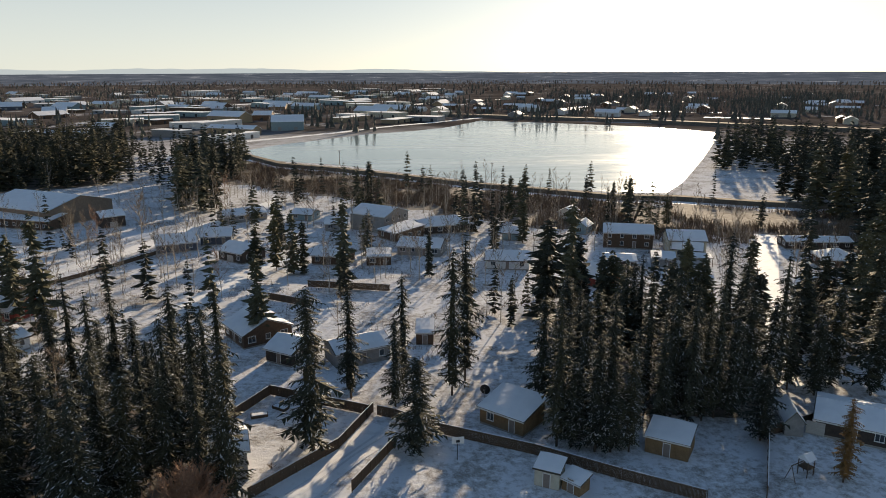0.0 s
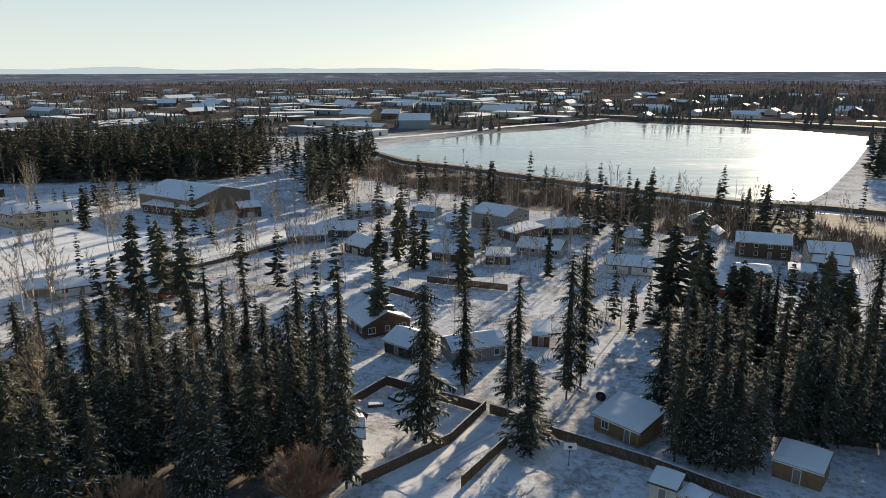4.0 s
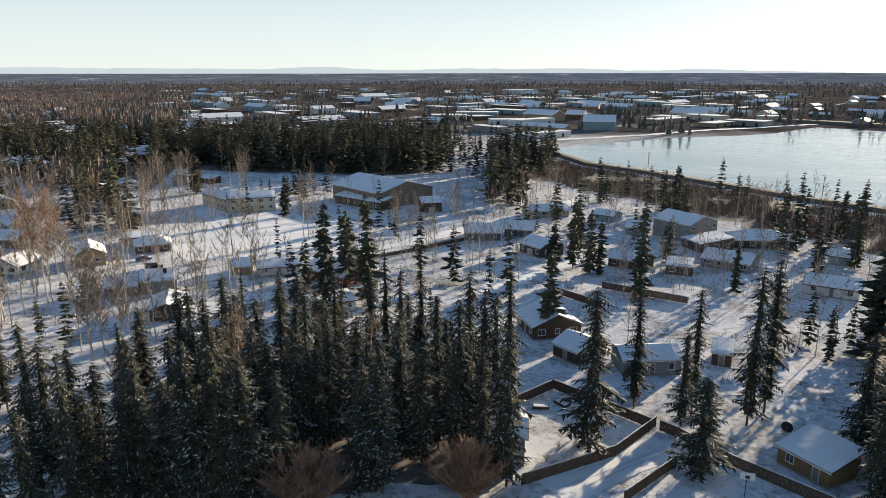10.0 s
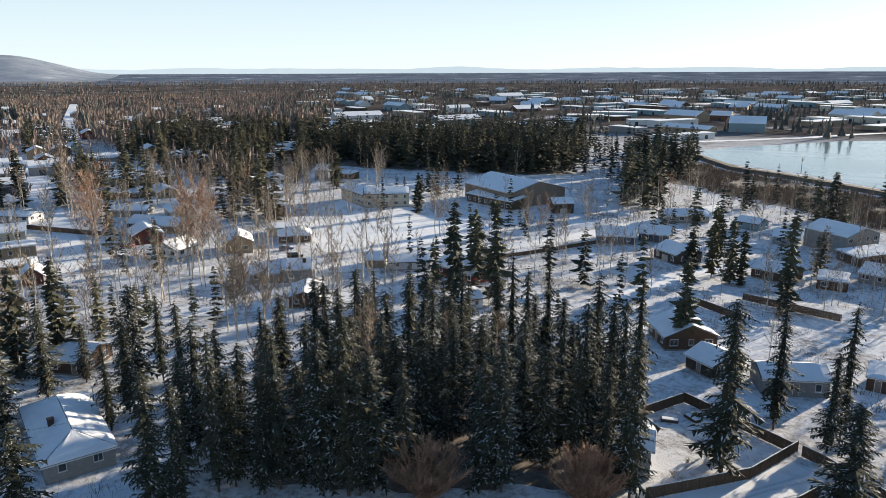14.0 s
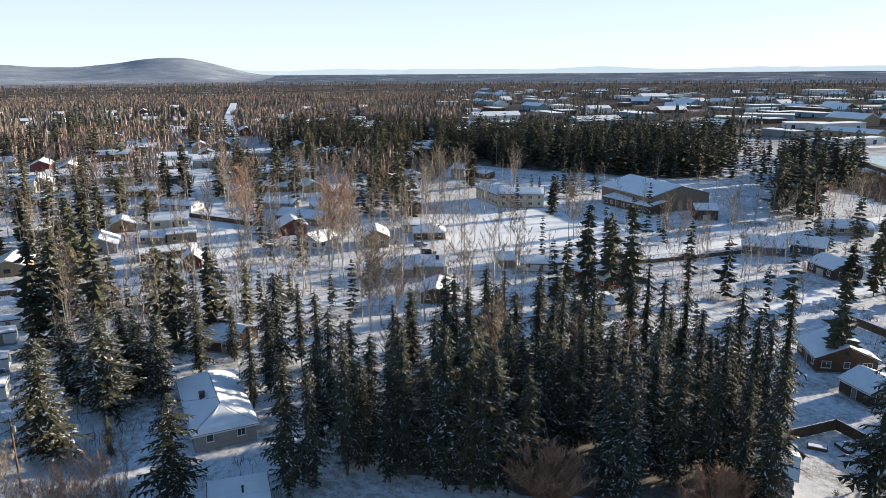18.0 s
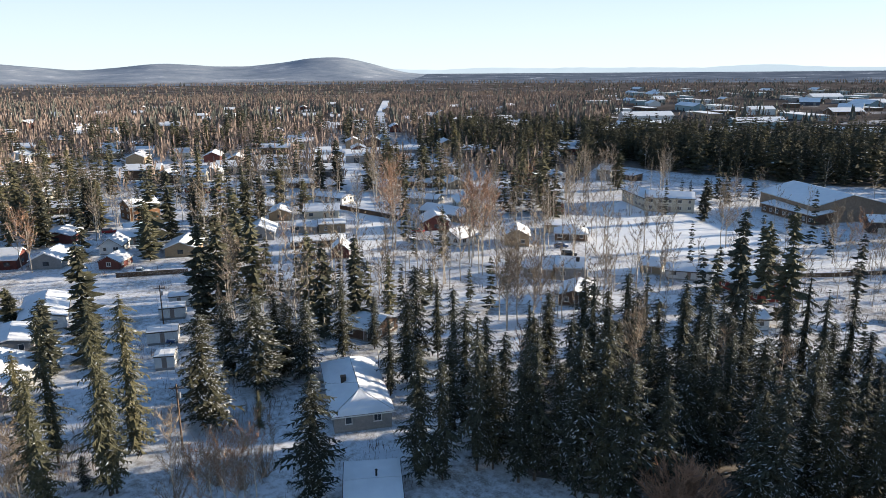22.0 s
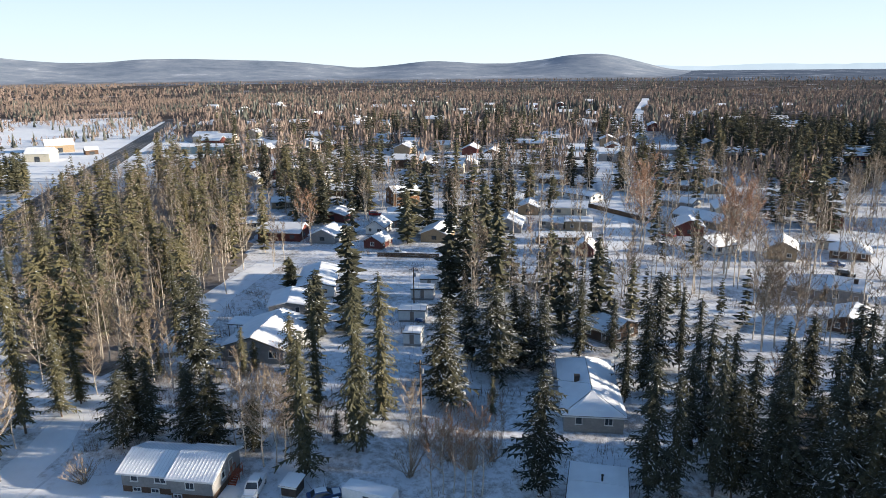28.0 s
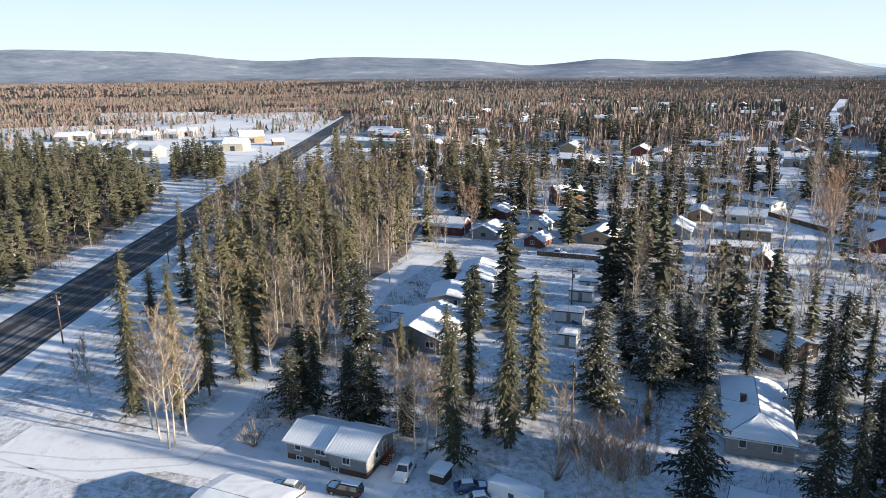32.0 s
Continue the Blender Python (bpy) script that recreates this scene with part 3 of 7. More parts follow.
def snow_sheet(b, quad, t, seed, n=7, m=4, mi=0):
    """Uneven snow lying on a roof plane, thinner towards its edges."""
    q = [Vector(p) for p in quad]
    rnd = random.Random(seed)
    base = len(b.v)
    for j in range(m + 1):
        for i in range(n + 1):
            u, v = i / n, j / m
            p = q[0].lerp(q[1], u).lerp(q[3].lerp(q[2], u), v)
            edge = min(u, 1 - u, v * 0.7) 
            z = t * (0.35 if edge < 0.01 else 1.0) + rnd.uniform(-0.1, 0.1) * t
            b.v.append((p.x, p.y, p.z + max(0.03, z)))
    for j in range(m):
        for i in range(n):
            k = base + j * (n + 1) + i
            b.f.append((k, k + 1, k + n + 2, k + n + 1))
            b.i.append(mi)
    rim = [base + i for i in range(n + 1)] + [base + j * (n + 1) + n for j in range(1, m + 1)] + \
          [base + m * (n + 1) + i for i in range(n - 1, -1, -1)] + [base + j * (n + 1) for j in range(m - 1, 0, -1)]
    low = len(b.v)
    for k in rim:
        u_v = b.v[k]
        b.v.append((u_v[0], u_v[1], u_v[2] - t * 1.4))
    for k in range(len(rim)):
        b.f.append((rim[k], low + k, low + (k + 1) % len(rim), rim[(k + 1) % len(rim)]))
        b.i.append(mi)


def roof_planes(L, W, eave, rise, roof, over):
    """Quads of a roof, each from its eave to its ridge, over a plan L by W."""
    x, y = L / 2 + over, W / 2 + over
    low = eave - (rise / (W / 2) * over if roof in ("gable", "hip") else 0)
    top = eave + rise
    if roof == "gable":
        return [[(-x, -y, low), (x, -y, low), (x, 0, top), (-x, 0, top)], [(x, y, low), (-x, y, low), (-x, 0, top), (x, 0, top)]]
    if roof == "hip":
        r = max(0.3, L / 2 - W / 2 * 0.85)
        return [[(-x, -y, low), (x, -y, low), (r, 0, top), (-r, 0, top)], [(x, y, low), (-x, y, low), (-r, 0, top), (r, 0, top)],
                [(x, -y, low), (x, y, low), (r, 0.02, top), (r, -0.02, top)], [(-x, y, low), (-x, -y, low), (-r, -0.02, top), (-r, 0.02, top)]]
    if roof == "gambrel":
        k, kz = W * 0.30, eave + rise * 0.62
        low = eave - 0.1
        return [[(-x, -y, low), (x, -y, low), (x, -k, kz), (-x, -k, kz)], [(-x, -k, kz), (x, -k, kz), (x, 0, top), (-x, 0, top)],
                [(x, y, low), (-x, y, low), (-x, k, kz), (x, k, kz)], [(x, k, kz), (-x, k, kz), (-x, 0, top), (x, 0, top)]]
    s = rise / W * over                                    # shed: low at -y, high at +y
    return [[(-x, -y, eave - s), (x, -y, eave - s), (x, y, top + s), (-x, y, top + s)]]


_window = {}


def window_meshes(w, h):
    key = (round(w, 2), round(h, 2))
    if key not in _window:
        f, p = Build(), Build()
        e = 0.09
        f.box(-w / 2 - e, w / 2 + e, -0.08, 0.02, -h / 2 - e, -h / 2), f.box(-w / 2 - e, w / 2 + e, -0.08, 0.02, h / 2, h / 2 + e)
        f.box(-w / 2 - e, -w / 2, -0.08, 0.02, -h / 2, h / 2), f.box(w / 2, w / 2 + e, -0.08, 0.02, -h / 2, h / 2)
        if w > 0.9:
            f.box(-0.03, 0.03, -0.06, 0.0, -h / 2, h / 2)
        p.box(-w / 2, w / 2, -0.02, 0.01, -h / 2, h / 2)
        s = Build().box(-w / 2 - 0.14, w / 2 + 0.14, -0.14, 0.02, -h / 2 - e - 0.05, -h / 2 - e)
        _window[key] = f.mesh("window_frame", TRIM), p.mesh("pane", GLASS), s.mesh("window_sill", TRIM)
    return _window[key]


def add_window(parent, side, along, z, L, W, w=1.2, h=1.1):
    """A window on the side: 0 front (-y), 1 right (+x), 2 back (+y), 3 left (-x)."""
    m = local(90 * side) @ Matrix.Translation((along, -(W if side % 2 == 0 else L) / 2 - 0.005, z))
    fr, pn, sl = window_meshes(w, h)
    win = part("window", fr, parent, m=m)
    part("pane", pn, win)
    part("sill", sl, win)


DOOR = Build().box(-0.45, 0.45, -0.05, 0.02, 0, 2.03).mesh("door", mat_plain("door_paint", (0.25, 0.2, 0.17), 0.5))
DOORFRAME = Build()
DOORFRAME.box(-0.54, -0.45, -0.07, 0.02, 0, 2.12), DOORFRAME.box(0.45, 0.54, -0.07, 0.02, 0, 2.12), DOORFRAME.box(-0.45, 0.45, -0.07, 0.02, 2.03, 2.12)
DOORFRAME = DOORFRAME.mesh("door_frame", TRIM)
KNOB = Build().tube((0.36, -0.05, 1.0), (0.36, -0.11, 1.0), 0.035, 0.04, 8).mesh("door_handle", STEEL)
GARAGE = Build()
for _k in range(4):
    GARAGE.box(-1.3, 1.3, -0.05 - 0.004 * (_k % 2), 0.02, 0.53 * _k, 0.53 * _k + 0.515)
GARAGE = GARAGE.mesh("garage_door", mat_plain("garage_paint", (0.42, 0.40, 0.37), 0.5))


def add_door(parent, side, along, z, L, W):
    m = local(90 * side) @ Matrix.Translation((along, -(W if side % 2 == 0 else L) / 2 - 0.005, z))
    d = part("door", DOOR, parent, m=m)
    part("door_frame", DOORFRAME, d)
    part("door_handle", KNOB, d)


def add_garage(parent, side, along, L, W, z=0.05):
    part("garage_door", GARAGE, parent, m=local(90 * side) @ Matrix.Translation((along, -(W if side % 2 == 0 else L) / 2 - 0.005, z)))


def volume(parent, L, W, eave, rise, roof, wall, over=0.5, base=0.35, snow=0.22, seed=1, m=None, bare=None, base_mat=None):
    """Foundation, walls, roof and the snow on it, as parts; m sets a wing off from its house."""
    x, y = L / 2, W / 2
    b = Build().box(-x + 0.04, x - 0.04, -y + 0.04, y - 0.04, -0.15, base)
    part("foundation", b.mesh("foundation", base_mat or CONCRETE), parent, m=m)
    b = Build()
    if roof == "gable":
        b.solid([(-x, -y, base), (-x, y, base), (-x, y, eave), (-x, 0, eave + rise - 0.02), (-x, -y, eave)], [(x, -y, base), (x, y, base), (x, y, eave), (x, 0, eave + rise - 0.02), (x, -y, eave)])
    elif roof == "gambrel":
        k, kz = W * 0.30, eave + rise * 0.62
        ring = lambda q: [(q, -y, base), (q, y, base), (q, y, eave), (q, k, kz - 0.02), (q, 0, eave + rise - 0.02), (q, -k, kz - 0.02), (q, -y, eave)]
        b.solid(ring(-x), ring(x))
    elif roof == "shed":
        b.solid([(-x, -y, base), (-x, y, base), (-x, y, eave + rise - 0.02), (-x, -y, eave - 0.02)], [(x, -y, base), (x, y, base), (x, y, eave + rise - 0.02), (x, -y, eave - 0.02)])
    else:
        b.box(-x, x, -y, y, base, eave)
    part("wall", b.mesh("wall", WALLS[wall]), parent, m=m)
    planes = roof_planes(L, W, eave, rise, roof, over) if roof != "flat" else \
        [[(-x - over, -y - over, eave), (x + over, -y - over, eave), (x + over, y + over, eave + 0.05), (-x - over, y + over, eave + 0.05)]]
    b, s = Build(), Build()
    for k, q in enumerate(planes):
        slab(b, q, 0.16)
        cen = sum((Vector(p) for p in q), Vector()) / 4
        inner = [tuple(Vector(p).lerp(cen, 0.025) + Vector((0, 0, 0.16))) for p in q]
        nn = max(4, int((Vector(q[1]) - Vector(q[0])).length / 1.3))
        snow_sheet(s, inner, snow, seed * 7 + k, min(nn, 14), 5)
    part("roof", b.mesh("roof", bare or ROOF), parent, m=m)
    part("snow_cover", s.mesh("snow_cover", ROOF_SNOW), parent, "uneven snow on the roof", m=m)
    for q in planes:                                       # boards along the eaves
        f = Build()
        a, c = Vector(q[0]), Vector(q[1])
        d = (c - a).normalized()
        o = Vector((d.y, -d.x, 0)) * 0.03
        f.solid([a + o + Vector((0, 0, -0.06)), a - o + Vector((0, 0, -0.06)), a - o + Vector((0, 0, 0.14)), a + o + Vector((0, 0, 0.14))],
                [c + o + Vector((0, 0, -0.06)), c - o + Vector((0, 0, -0.06)), c - o + Vector((0, 0, 0.14)), c + o + Vector((0, 0, 0.14))])
        part("fascia", f.mesh("fascia", DARKTRIM if wall in ("cream", "white", "teal") else TRIM), parent, m=m)


def chimney(parent, x, y, z, brick=False, h=1.2):
    b = Build()
    if brick:
        b.box(x - 0.45, x + 0.45, y - 0.4, y + 0.4, z - 0.8, z + h, 0, 0.03)
        b.box(x - 0.52, x + 0.52, y - 0.47, y + 0.47, z + h, z + h + 0.12)
        part("chimney", b.mesh("chimney", WALLS["dark"]), parent)
    else:
        b.tube((x, y, z - 0.8), (x, y, z + h), 0.13, 0.13, 10)
        b.tube((x, y, z + h), (x, y, z + h + 0.06), 0.2, 0.2, 10), b.tube((x, y, z + h + 0.06), (x, y, z + h + 0.2), 0.2, 0.03, 10)
        part("stove_pipe", b.mesh("stove_pipe", BLACK), parent)


def house(x, y, yaw, L, W, eave, rise, wall, label, roof="gable", sides=(0, 1, 3), door=0, garage=None, pipe=None, brick=False,
          base=0.35, snow=0.22, bare=None, over=0.5, name="house", category="house", win=True, base_mat=None, keep=None, floors=None):
    """A dwelling: walls, roof under snow, windows on the sides that show, a door, perhaps a garage door and a chimney."""
    h = thing(name, x, y, yaw, label, category, "houses of the settlement" if name == "house" else "")
    seed = int(abs(x * 3 + y * 7)) + 1
    volume(h, L, W, eave, rise, roof, wall, over, base, snow, seed, bare=bare, base_mat=base_mat)
    KEEP_OUT.append((x, y, max(L, W) * 0.5 + 1.5 if keep is None else keep))
    rnd = random.Random(seed)
    n_floors = floors or (2 if eave - base > 4.3 else 1)
    if win:
        for s in sides:
            span = L if s % 2 == 0 else W
            n = max(1, int(span / 3.2))
            for fl in range(n_floors):
                zc = base + (eave - base) / n_floors * fl + 1.45
                for k in range(n):
                    al = (k + 0.5) / n * span - span / 2
                    if door == s and fl == 0 and k == n // 2 or garage and garage[0] == s and fl == 0 and abs(al - garage[1]) < 2.2:
                        continue
                    add_window(h, s, al, zc, L, W, rnd.choice((1.1, 1.5, 0.9)), rnd.choice((1.05, 1.2)))
    if door is not None:
        span = L if door % 2 == 0 else W
        n = max(1, int(span / 3.2))
        add_door(h, door, (n // 2 + 0.5) / n * span - span / 2, base, L, W)
    if garage:
        add_garage(h, garage[0], garage[1], L, W)
    if pipe:
        frac = 1 - abs(pipe[1]) / (W / 2)
        chimney(h, pipe[0], pipe[1], eave + (rise * frac if roof != "shed" else rise * 0.5), brick)
    return h


def shed(x, y, yaw, L, W, eave, rise, wall, label, roof="shed", **kw):
    kw.setdefault("sides", (0,))
    return house(x, y, yaw, L, W, eave, rise, wall, label, roof, name="shed", category="shed", over=0.25, base=0.1, snow=0.16, **kw)


def carport(x, y, yaw, L, W, h, label="open carport with snow-covered flat roof"):
    c = thing("carport", x, y, yaw, label, "carport")
    KEEP_OUT.append((x, y, L * 0.5 + 1))
    post = Build().box(-0.07, 0.07, -0.07, 0.07, 0, h).mesh("post", FENCE)
    for sx in (-1, 1):
        for sy in (-1, 1):
            part("post", post, c, m=Matrix.Translation((sx * (L / 2 - 0.2), sy * (W / 2 - 0.2), 0)))
    b, s = Build(), Build()
    q = [(-L / 2, -W / 2, h), (L / 2, -W / 2, h), (L / 2, W / 2, h + 0.2), (-L / 2, W / 2, h + 0.2)]
    slab(b, q, 0.15)
    snow_sheet(s, [(p[0] * 0.97, p[1] * 0.97, p[2] + 0.15) for p in q], 0.2, int(abs(x) + abs(y)))
    part("roof", b.mesh("roof", ROOF), c)
    part("snow_cover", s.mesh("snow_cover", ROOF_SNOW), c)
    return c


BOARD = Build().box(-0.072, 0.072, -0.012, 0.012, 0.05, 1.78).mesh("board", FENCE)
FPOST = Build().box(-0.05, 0.05, -0.05, 0.05, -0.1, 1.85).mesh("post", FENCE)


def fence(x0, y0, x1, y1, label="weathered brown board fence capped with snow", single=True, h=1.0):
    """A board fence between two places: posts, rails, boards and a line of snow."""
    ln = math.hypot(x1 - x0, y1 - y0)
    f = thing("fence", x0, y0, math.degrees(math.atan2(y1 - y0, x1 - x0)), label, "fence", "board fences")
    n = max(1, int(ln / 2.4))
    for k in range(n + 1):
        part("post", FPOST, f, m=Matrix.Translation((ln * k / n, 0.07, 0)) @ Matrix.Diagonal((1, 1, h, 1)))
    for z in (0.4, 1.45):
        part("rail", Build().box(0, ln, 0.014, 0.054, z * h, z * h + 0.09).mesh("rail", FENCE), f)
    rnd = random.Random(int(abs(x0 * 5 + y0)))
    b = Build()
    for k in range(int(ln / 0.16)):
        m = Matrix.Translation((0.08 + 0.16 * k, rnd.uniform(-0.006, 0.006), rnd.uniform(-0.03, 0.03))) @ Matrix.Diagonal((1, 1, h, 1))
        if single:
            part("board", BOARD, f, m=m)
        else:
            o = 0.08 + 0.16 * k
            b.box(o - 0.072, o + 0.072, -0.012, 0.012, 0.05, (1.78 + rnd.uniform(-0.03, 0.03)) * h)
    if not single:
        tagged(part("boarding", b.mesh("boarding", FENCE), f), kind="stuff")
    s = Build()
    for k in range(int(ln / 0.6)):
        s.box(0.6 * k, 0.6 * k + 0.56, -0.05, 0.10, 1.79 * h, 1.79 * h + rnd.uniform(0.03, 0.09), 0, 0.02)
    part("snow_cap", s.mesh("snow_cap", ROOF_SNOW), f)
    return f


# ---- vehicles ----
PAINT = {"white": mat_plain("white_car_paint", (0.7, 0.7, 0.69), 0.3), "black": mat_plain("black_car_paint", (0.02, 0.02, 0.022), 0.25),
         "grey": mat_plain("grey_car_paint", (0.2, 0.21, 0.22), 0.3), "red": mat_plain("red_car_paint", (0.35, 0.03, 0.03), 0.3),
         "blue": mat_plain("blue_car_paint", (0.05, 0.10, 0.22), 0.3), "tan": mat_plain("tan_car_paint", (0.36, 0.31, 0.24), 0.35)}
LAMP = mat_plain("lamp_glass", (0.6, 0.58, 0.52), 0.2)
REDLAMP = mat_plain("tail_lamp", (0.4, 0.03, 0.02), 0.3)
_car = {}


def car_meshes(kind):
    if kind in _car:
        return _car[kind]
    L, W = {"car": (4.5, 1.8), "suv": (4.8, 1.95), "pickup": (5.6, 2.0), "van": (5.6, 2.05)}[kind]
    top = {"car": 1.42, "suv": 1.8, "pickup": 1.85, "van": 2.1}[kind]
    belt = {"car": 0.9, "suv": 1.08, "pickup": 1.1, "van": 1.15}[kind]
    body, cab, glass, snow = Build(), Build(), [], Build()
    x, y = L / 2, W / 2
    ring = lambda z, e: [(-x + e, -y + e + 0.1, z), (-x + e + 0.12, -y + e, z), (x - e - 0.25, -y + e, z), (x - e, -y + e + 0.3, z), (x - e, y - e - 0.3, z), (x - e - 0.25, y - e, z), (-x + e + 0.12, y - e, z), (-x + e, y - e - 0.1, z)]
    body.solid(ring(0.28, 0.06), ring(0.55, 0.0)), body.solid(ring(0.55, 0.0), ring(belt, 0.05))
    c0, c1 = {"car": (-1.75, 1.05), "suv": (-2.3, 1.0), "pickup": (-0.75, 1.35), "van": (-2.7, 1.6)}[kind]
    sl, sr = (0.55, 0.75) if kind == "car" else (0.12, 0.7)
    cr = lambda z, i, s: [(c0 + sl * s, -y + 0.06 + i, z), (c1 - sr * s, -y + 0.06 + i, z), (c1 - sr * s, y - 0.06 - i, z), (c0 + sl * s, y - 0.06 - i, z)]
    cab.solid(cr(belt, 0.0, 0), cr(top - 0.06, 0.2, 0.95)), cab.solid(cr(top - 0.06, 0.2, 0.95), cr(top, 0.3, 1.0))
    A, B = cr(belt, 0.0, 0), cr(top - 0.06, 0.2, 0.95)
    for k in range(4):
        p = [Vector(A[k]), Vector(A[(k + 1) % 4]), Vector(B[(k + 1) % 4]), Vector(B[k])]
        cen = sum(p, Vector()) / 4
        out = (p[1] - p[0]).cross(p[3] - p[0]).normalized() * 0.012
        pane = Build()
        pane.solid([q.lerp(cen, 0.14) - out for q in p], [q.lerp(cen, 0.14) + out for q in p])
        glass.append(pane.mesh("window", GLASS))
    S = cr(top, 0.33, 1.0)
    snow.solid(S, [(p[0] * 0.97, p[1] * 0.92, p[2] + 0.12) for p in S])
    h0 = c1 + 0.05
    snow.solid([(h0, -y + 0.2, belt), (x - 0.2, -y + 0.3, belt), (x - 0.2, y - 0.3, belt), (h0, y - 0.2, belt)],
               [(h0 + 0.1, -y + 0.3, belt + 0.09), (x - 0.35, -y + 0.4, belt + 0.07), (x - 0.35, y - 0.4, belt + 0.07), (h0 + 0.1, y - 0.3, belt + 0.09)])
    if kind == "pickup":
        snow.box(-x + 0.15, c0 - 0.1, -y + 0.15, y - 0.15, belt - 0.02, belt + 0.06, 0, 0.04)
    wheel = Build().tube((0, -0.11, 0), (0, 0.11, 0), 0.34, 0.34, 14).mesh("tyre", TYRE)
    rim = Build().tube((0, -0.125, 0), (0, 0.125, 0), 0.2, 0.2, 10).mesh("rim", STEEL)
    lamp = Build().box(-0.03, 0.03, -0.17, 0.17, -0.08, 0.08).mesh("headlight", LAMP)
    tail = Build().box(-0.03, 0.03, -0.1, 0.1, -0.15, 0.15).mesh("tail_light", REDLAMP)
    _car[kind] = body, cab, glass, snow.mesh("snow_cover", ROOF_SNOW), wheel, rim, lamp, tail, L, W, belt
    return _car[kind]


def vehicle(x, y, yaw, kind, paint, label):
    body, cab, glass, snow, wheel, rim, lamp, tail, L, W, belt = car_meshes(kind)
    v = thing({"car": "car", "suv": "suv", "pickup": "pickup_truck", "van": "van"}[kind], x, y, yaw, label, "truck" if kind == "pickup" else "car", "parked vehicles")
    part("body", body.mesh("body", PAINT[paint]), v)
    part("cabin", cab.mesh("cabin", PAINT[paint]), v)
    for pane in glass:
        part("window", pane, v)
    part("snow_cover", snow, v, "thin snow on roof and bonnet")
    for sx in (-0.31, 0.31):
        for sy in (-1, 1):
            w = part("wheel", wheel, v, m=Matrix.Translation((sx * L, sy * (W / 2 - 0.1), 0.34)))
            part("rim", rim, w)
    for sy in (-1, 1):
        part("headlight", lamp, v, m=Matrix.Translation((L / 2 - 0.03, sy * (W / 2 - 0.42), belt - 0.28)))
        part("tail_light", tail, v, m=Matrix.Translation((-L / 2 + 0.02, sy * (W / 2 - 0.25), belt - 0.2)))
    return v


def box_trailer(x, y, yaw, L, W, h, label, wall="white"):
    t = thing("trailer", x, y, yaw, label, "trailer")
    part("body", Build().box(-L / 2, L / 2, -W / 2, W / 2, 0.55, h, 0, 0.12).mesh("body", PAINT["white"] if wall == "white" else WALLS[wall]), t)
    s = Build()
    snow_sheet(s, [(-L / 2 + 0.1, -W / 2 + 0.1, h), (L / 2 - 0.1, -W / 2 + 0.1, h), (L / 2 - 0.1, W / 2 - 0.1, h), (-L / 2 + 0.1, W / 2 - 0.1, h)], 0.1, 5)
    part("snow_cover", s.mesh("snow_cover", ROOF_SNOW), t)
    body, cab, glass, snow, wheel, rim, *_ = car_meshes("car")
    for sx in (-0.5, 0.4):
        for sy in (-1, 1):
            w = part("wheel", wheel, t, m=Matrix.Translation((sx, sy * (W / 2 - 0.12), 0.34)))
            part("rim", rim, w)
    part("window", Build().box(-0.4, 0.4, -W / 2 - 0.02, -W / 2 + 0.01, h * 0.55, h * 0.8).mesh("window", GLASS), t)
    part("hitch", Build().box(L / 2, L / 2 + 1.1, -0.06, 0.06, 0.45, 0.57).mesh("hitch", BLACK), t)
    return t


def utility_pole(x, y, yaw, h=10.5, lean=0.0, label="brown timber utility pole with crossarm"):
    p = thing("utility_pole", x, y, yaw, label, "pole")
    m = pose(0, 0, 0, 0, lean, 0)
    part("pole", Build().tube((0, 0, -0.3), (0, 0, h), 0.17, 0.11, 10).mesh("pole", POLE), p, m=m)
    part("crossarm", Build().box(-1.1, 1.1, -0.06, 0.06, h - 0.75, h - 0.62).mesh("crossarm", POLE), p, m=m)
    for k in (-0.95, -0.4, 0.4, 0.95):
        part("insulator", Build().tube((k, 0, h - 0.62), (k, 0, h - 0.42), 0.05, 0.035, 8).mesh("insulator", CONCRETE), p, m=m)
    part("transformer", Build().tube((0.32, 0, h - 2.2), (0.32, 0, h - 1.3), 0.24, 0.24, 12).mesh("transformer", STEEL), p, m=m)
    return p


def cable(a, b, sag=0.8, label="thin sagging overhead cable"):
    bld = Build()
    a, b = Vector(a), Vector(b)
    pts = [a.lerp(b, k / 10) - Vector((0, 0, sag * 4 * (k / 10) * (1 - k / 10))) for k in range(11)]
    for p, q in zip(pts, pts[1:]):
        bld.tube(p, q, 0.016, 0.016, 4)
    return tagged(new("overhead_cable", bld.mesh("cable", BLACK)), label, "cable")


def flat_sheet(name, pts, z, mat, label, category, kind="structure", thick=0.0):
    b = Build()
    if thick:
        b.solid([(x, y, z) for x, y in pts], [(x, y, z + thick) for x, y in pts])
    else:
        b.poly([(x, y, z) for x, y in pts])
    return tagged(new(name, b.mesh(name, mat)), label, category, kind=kind)


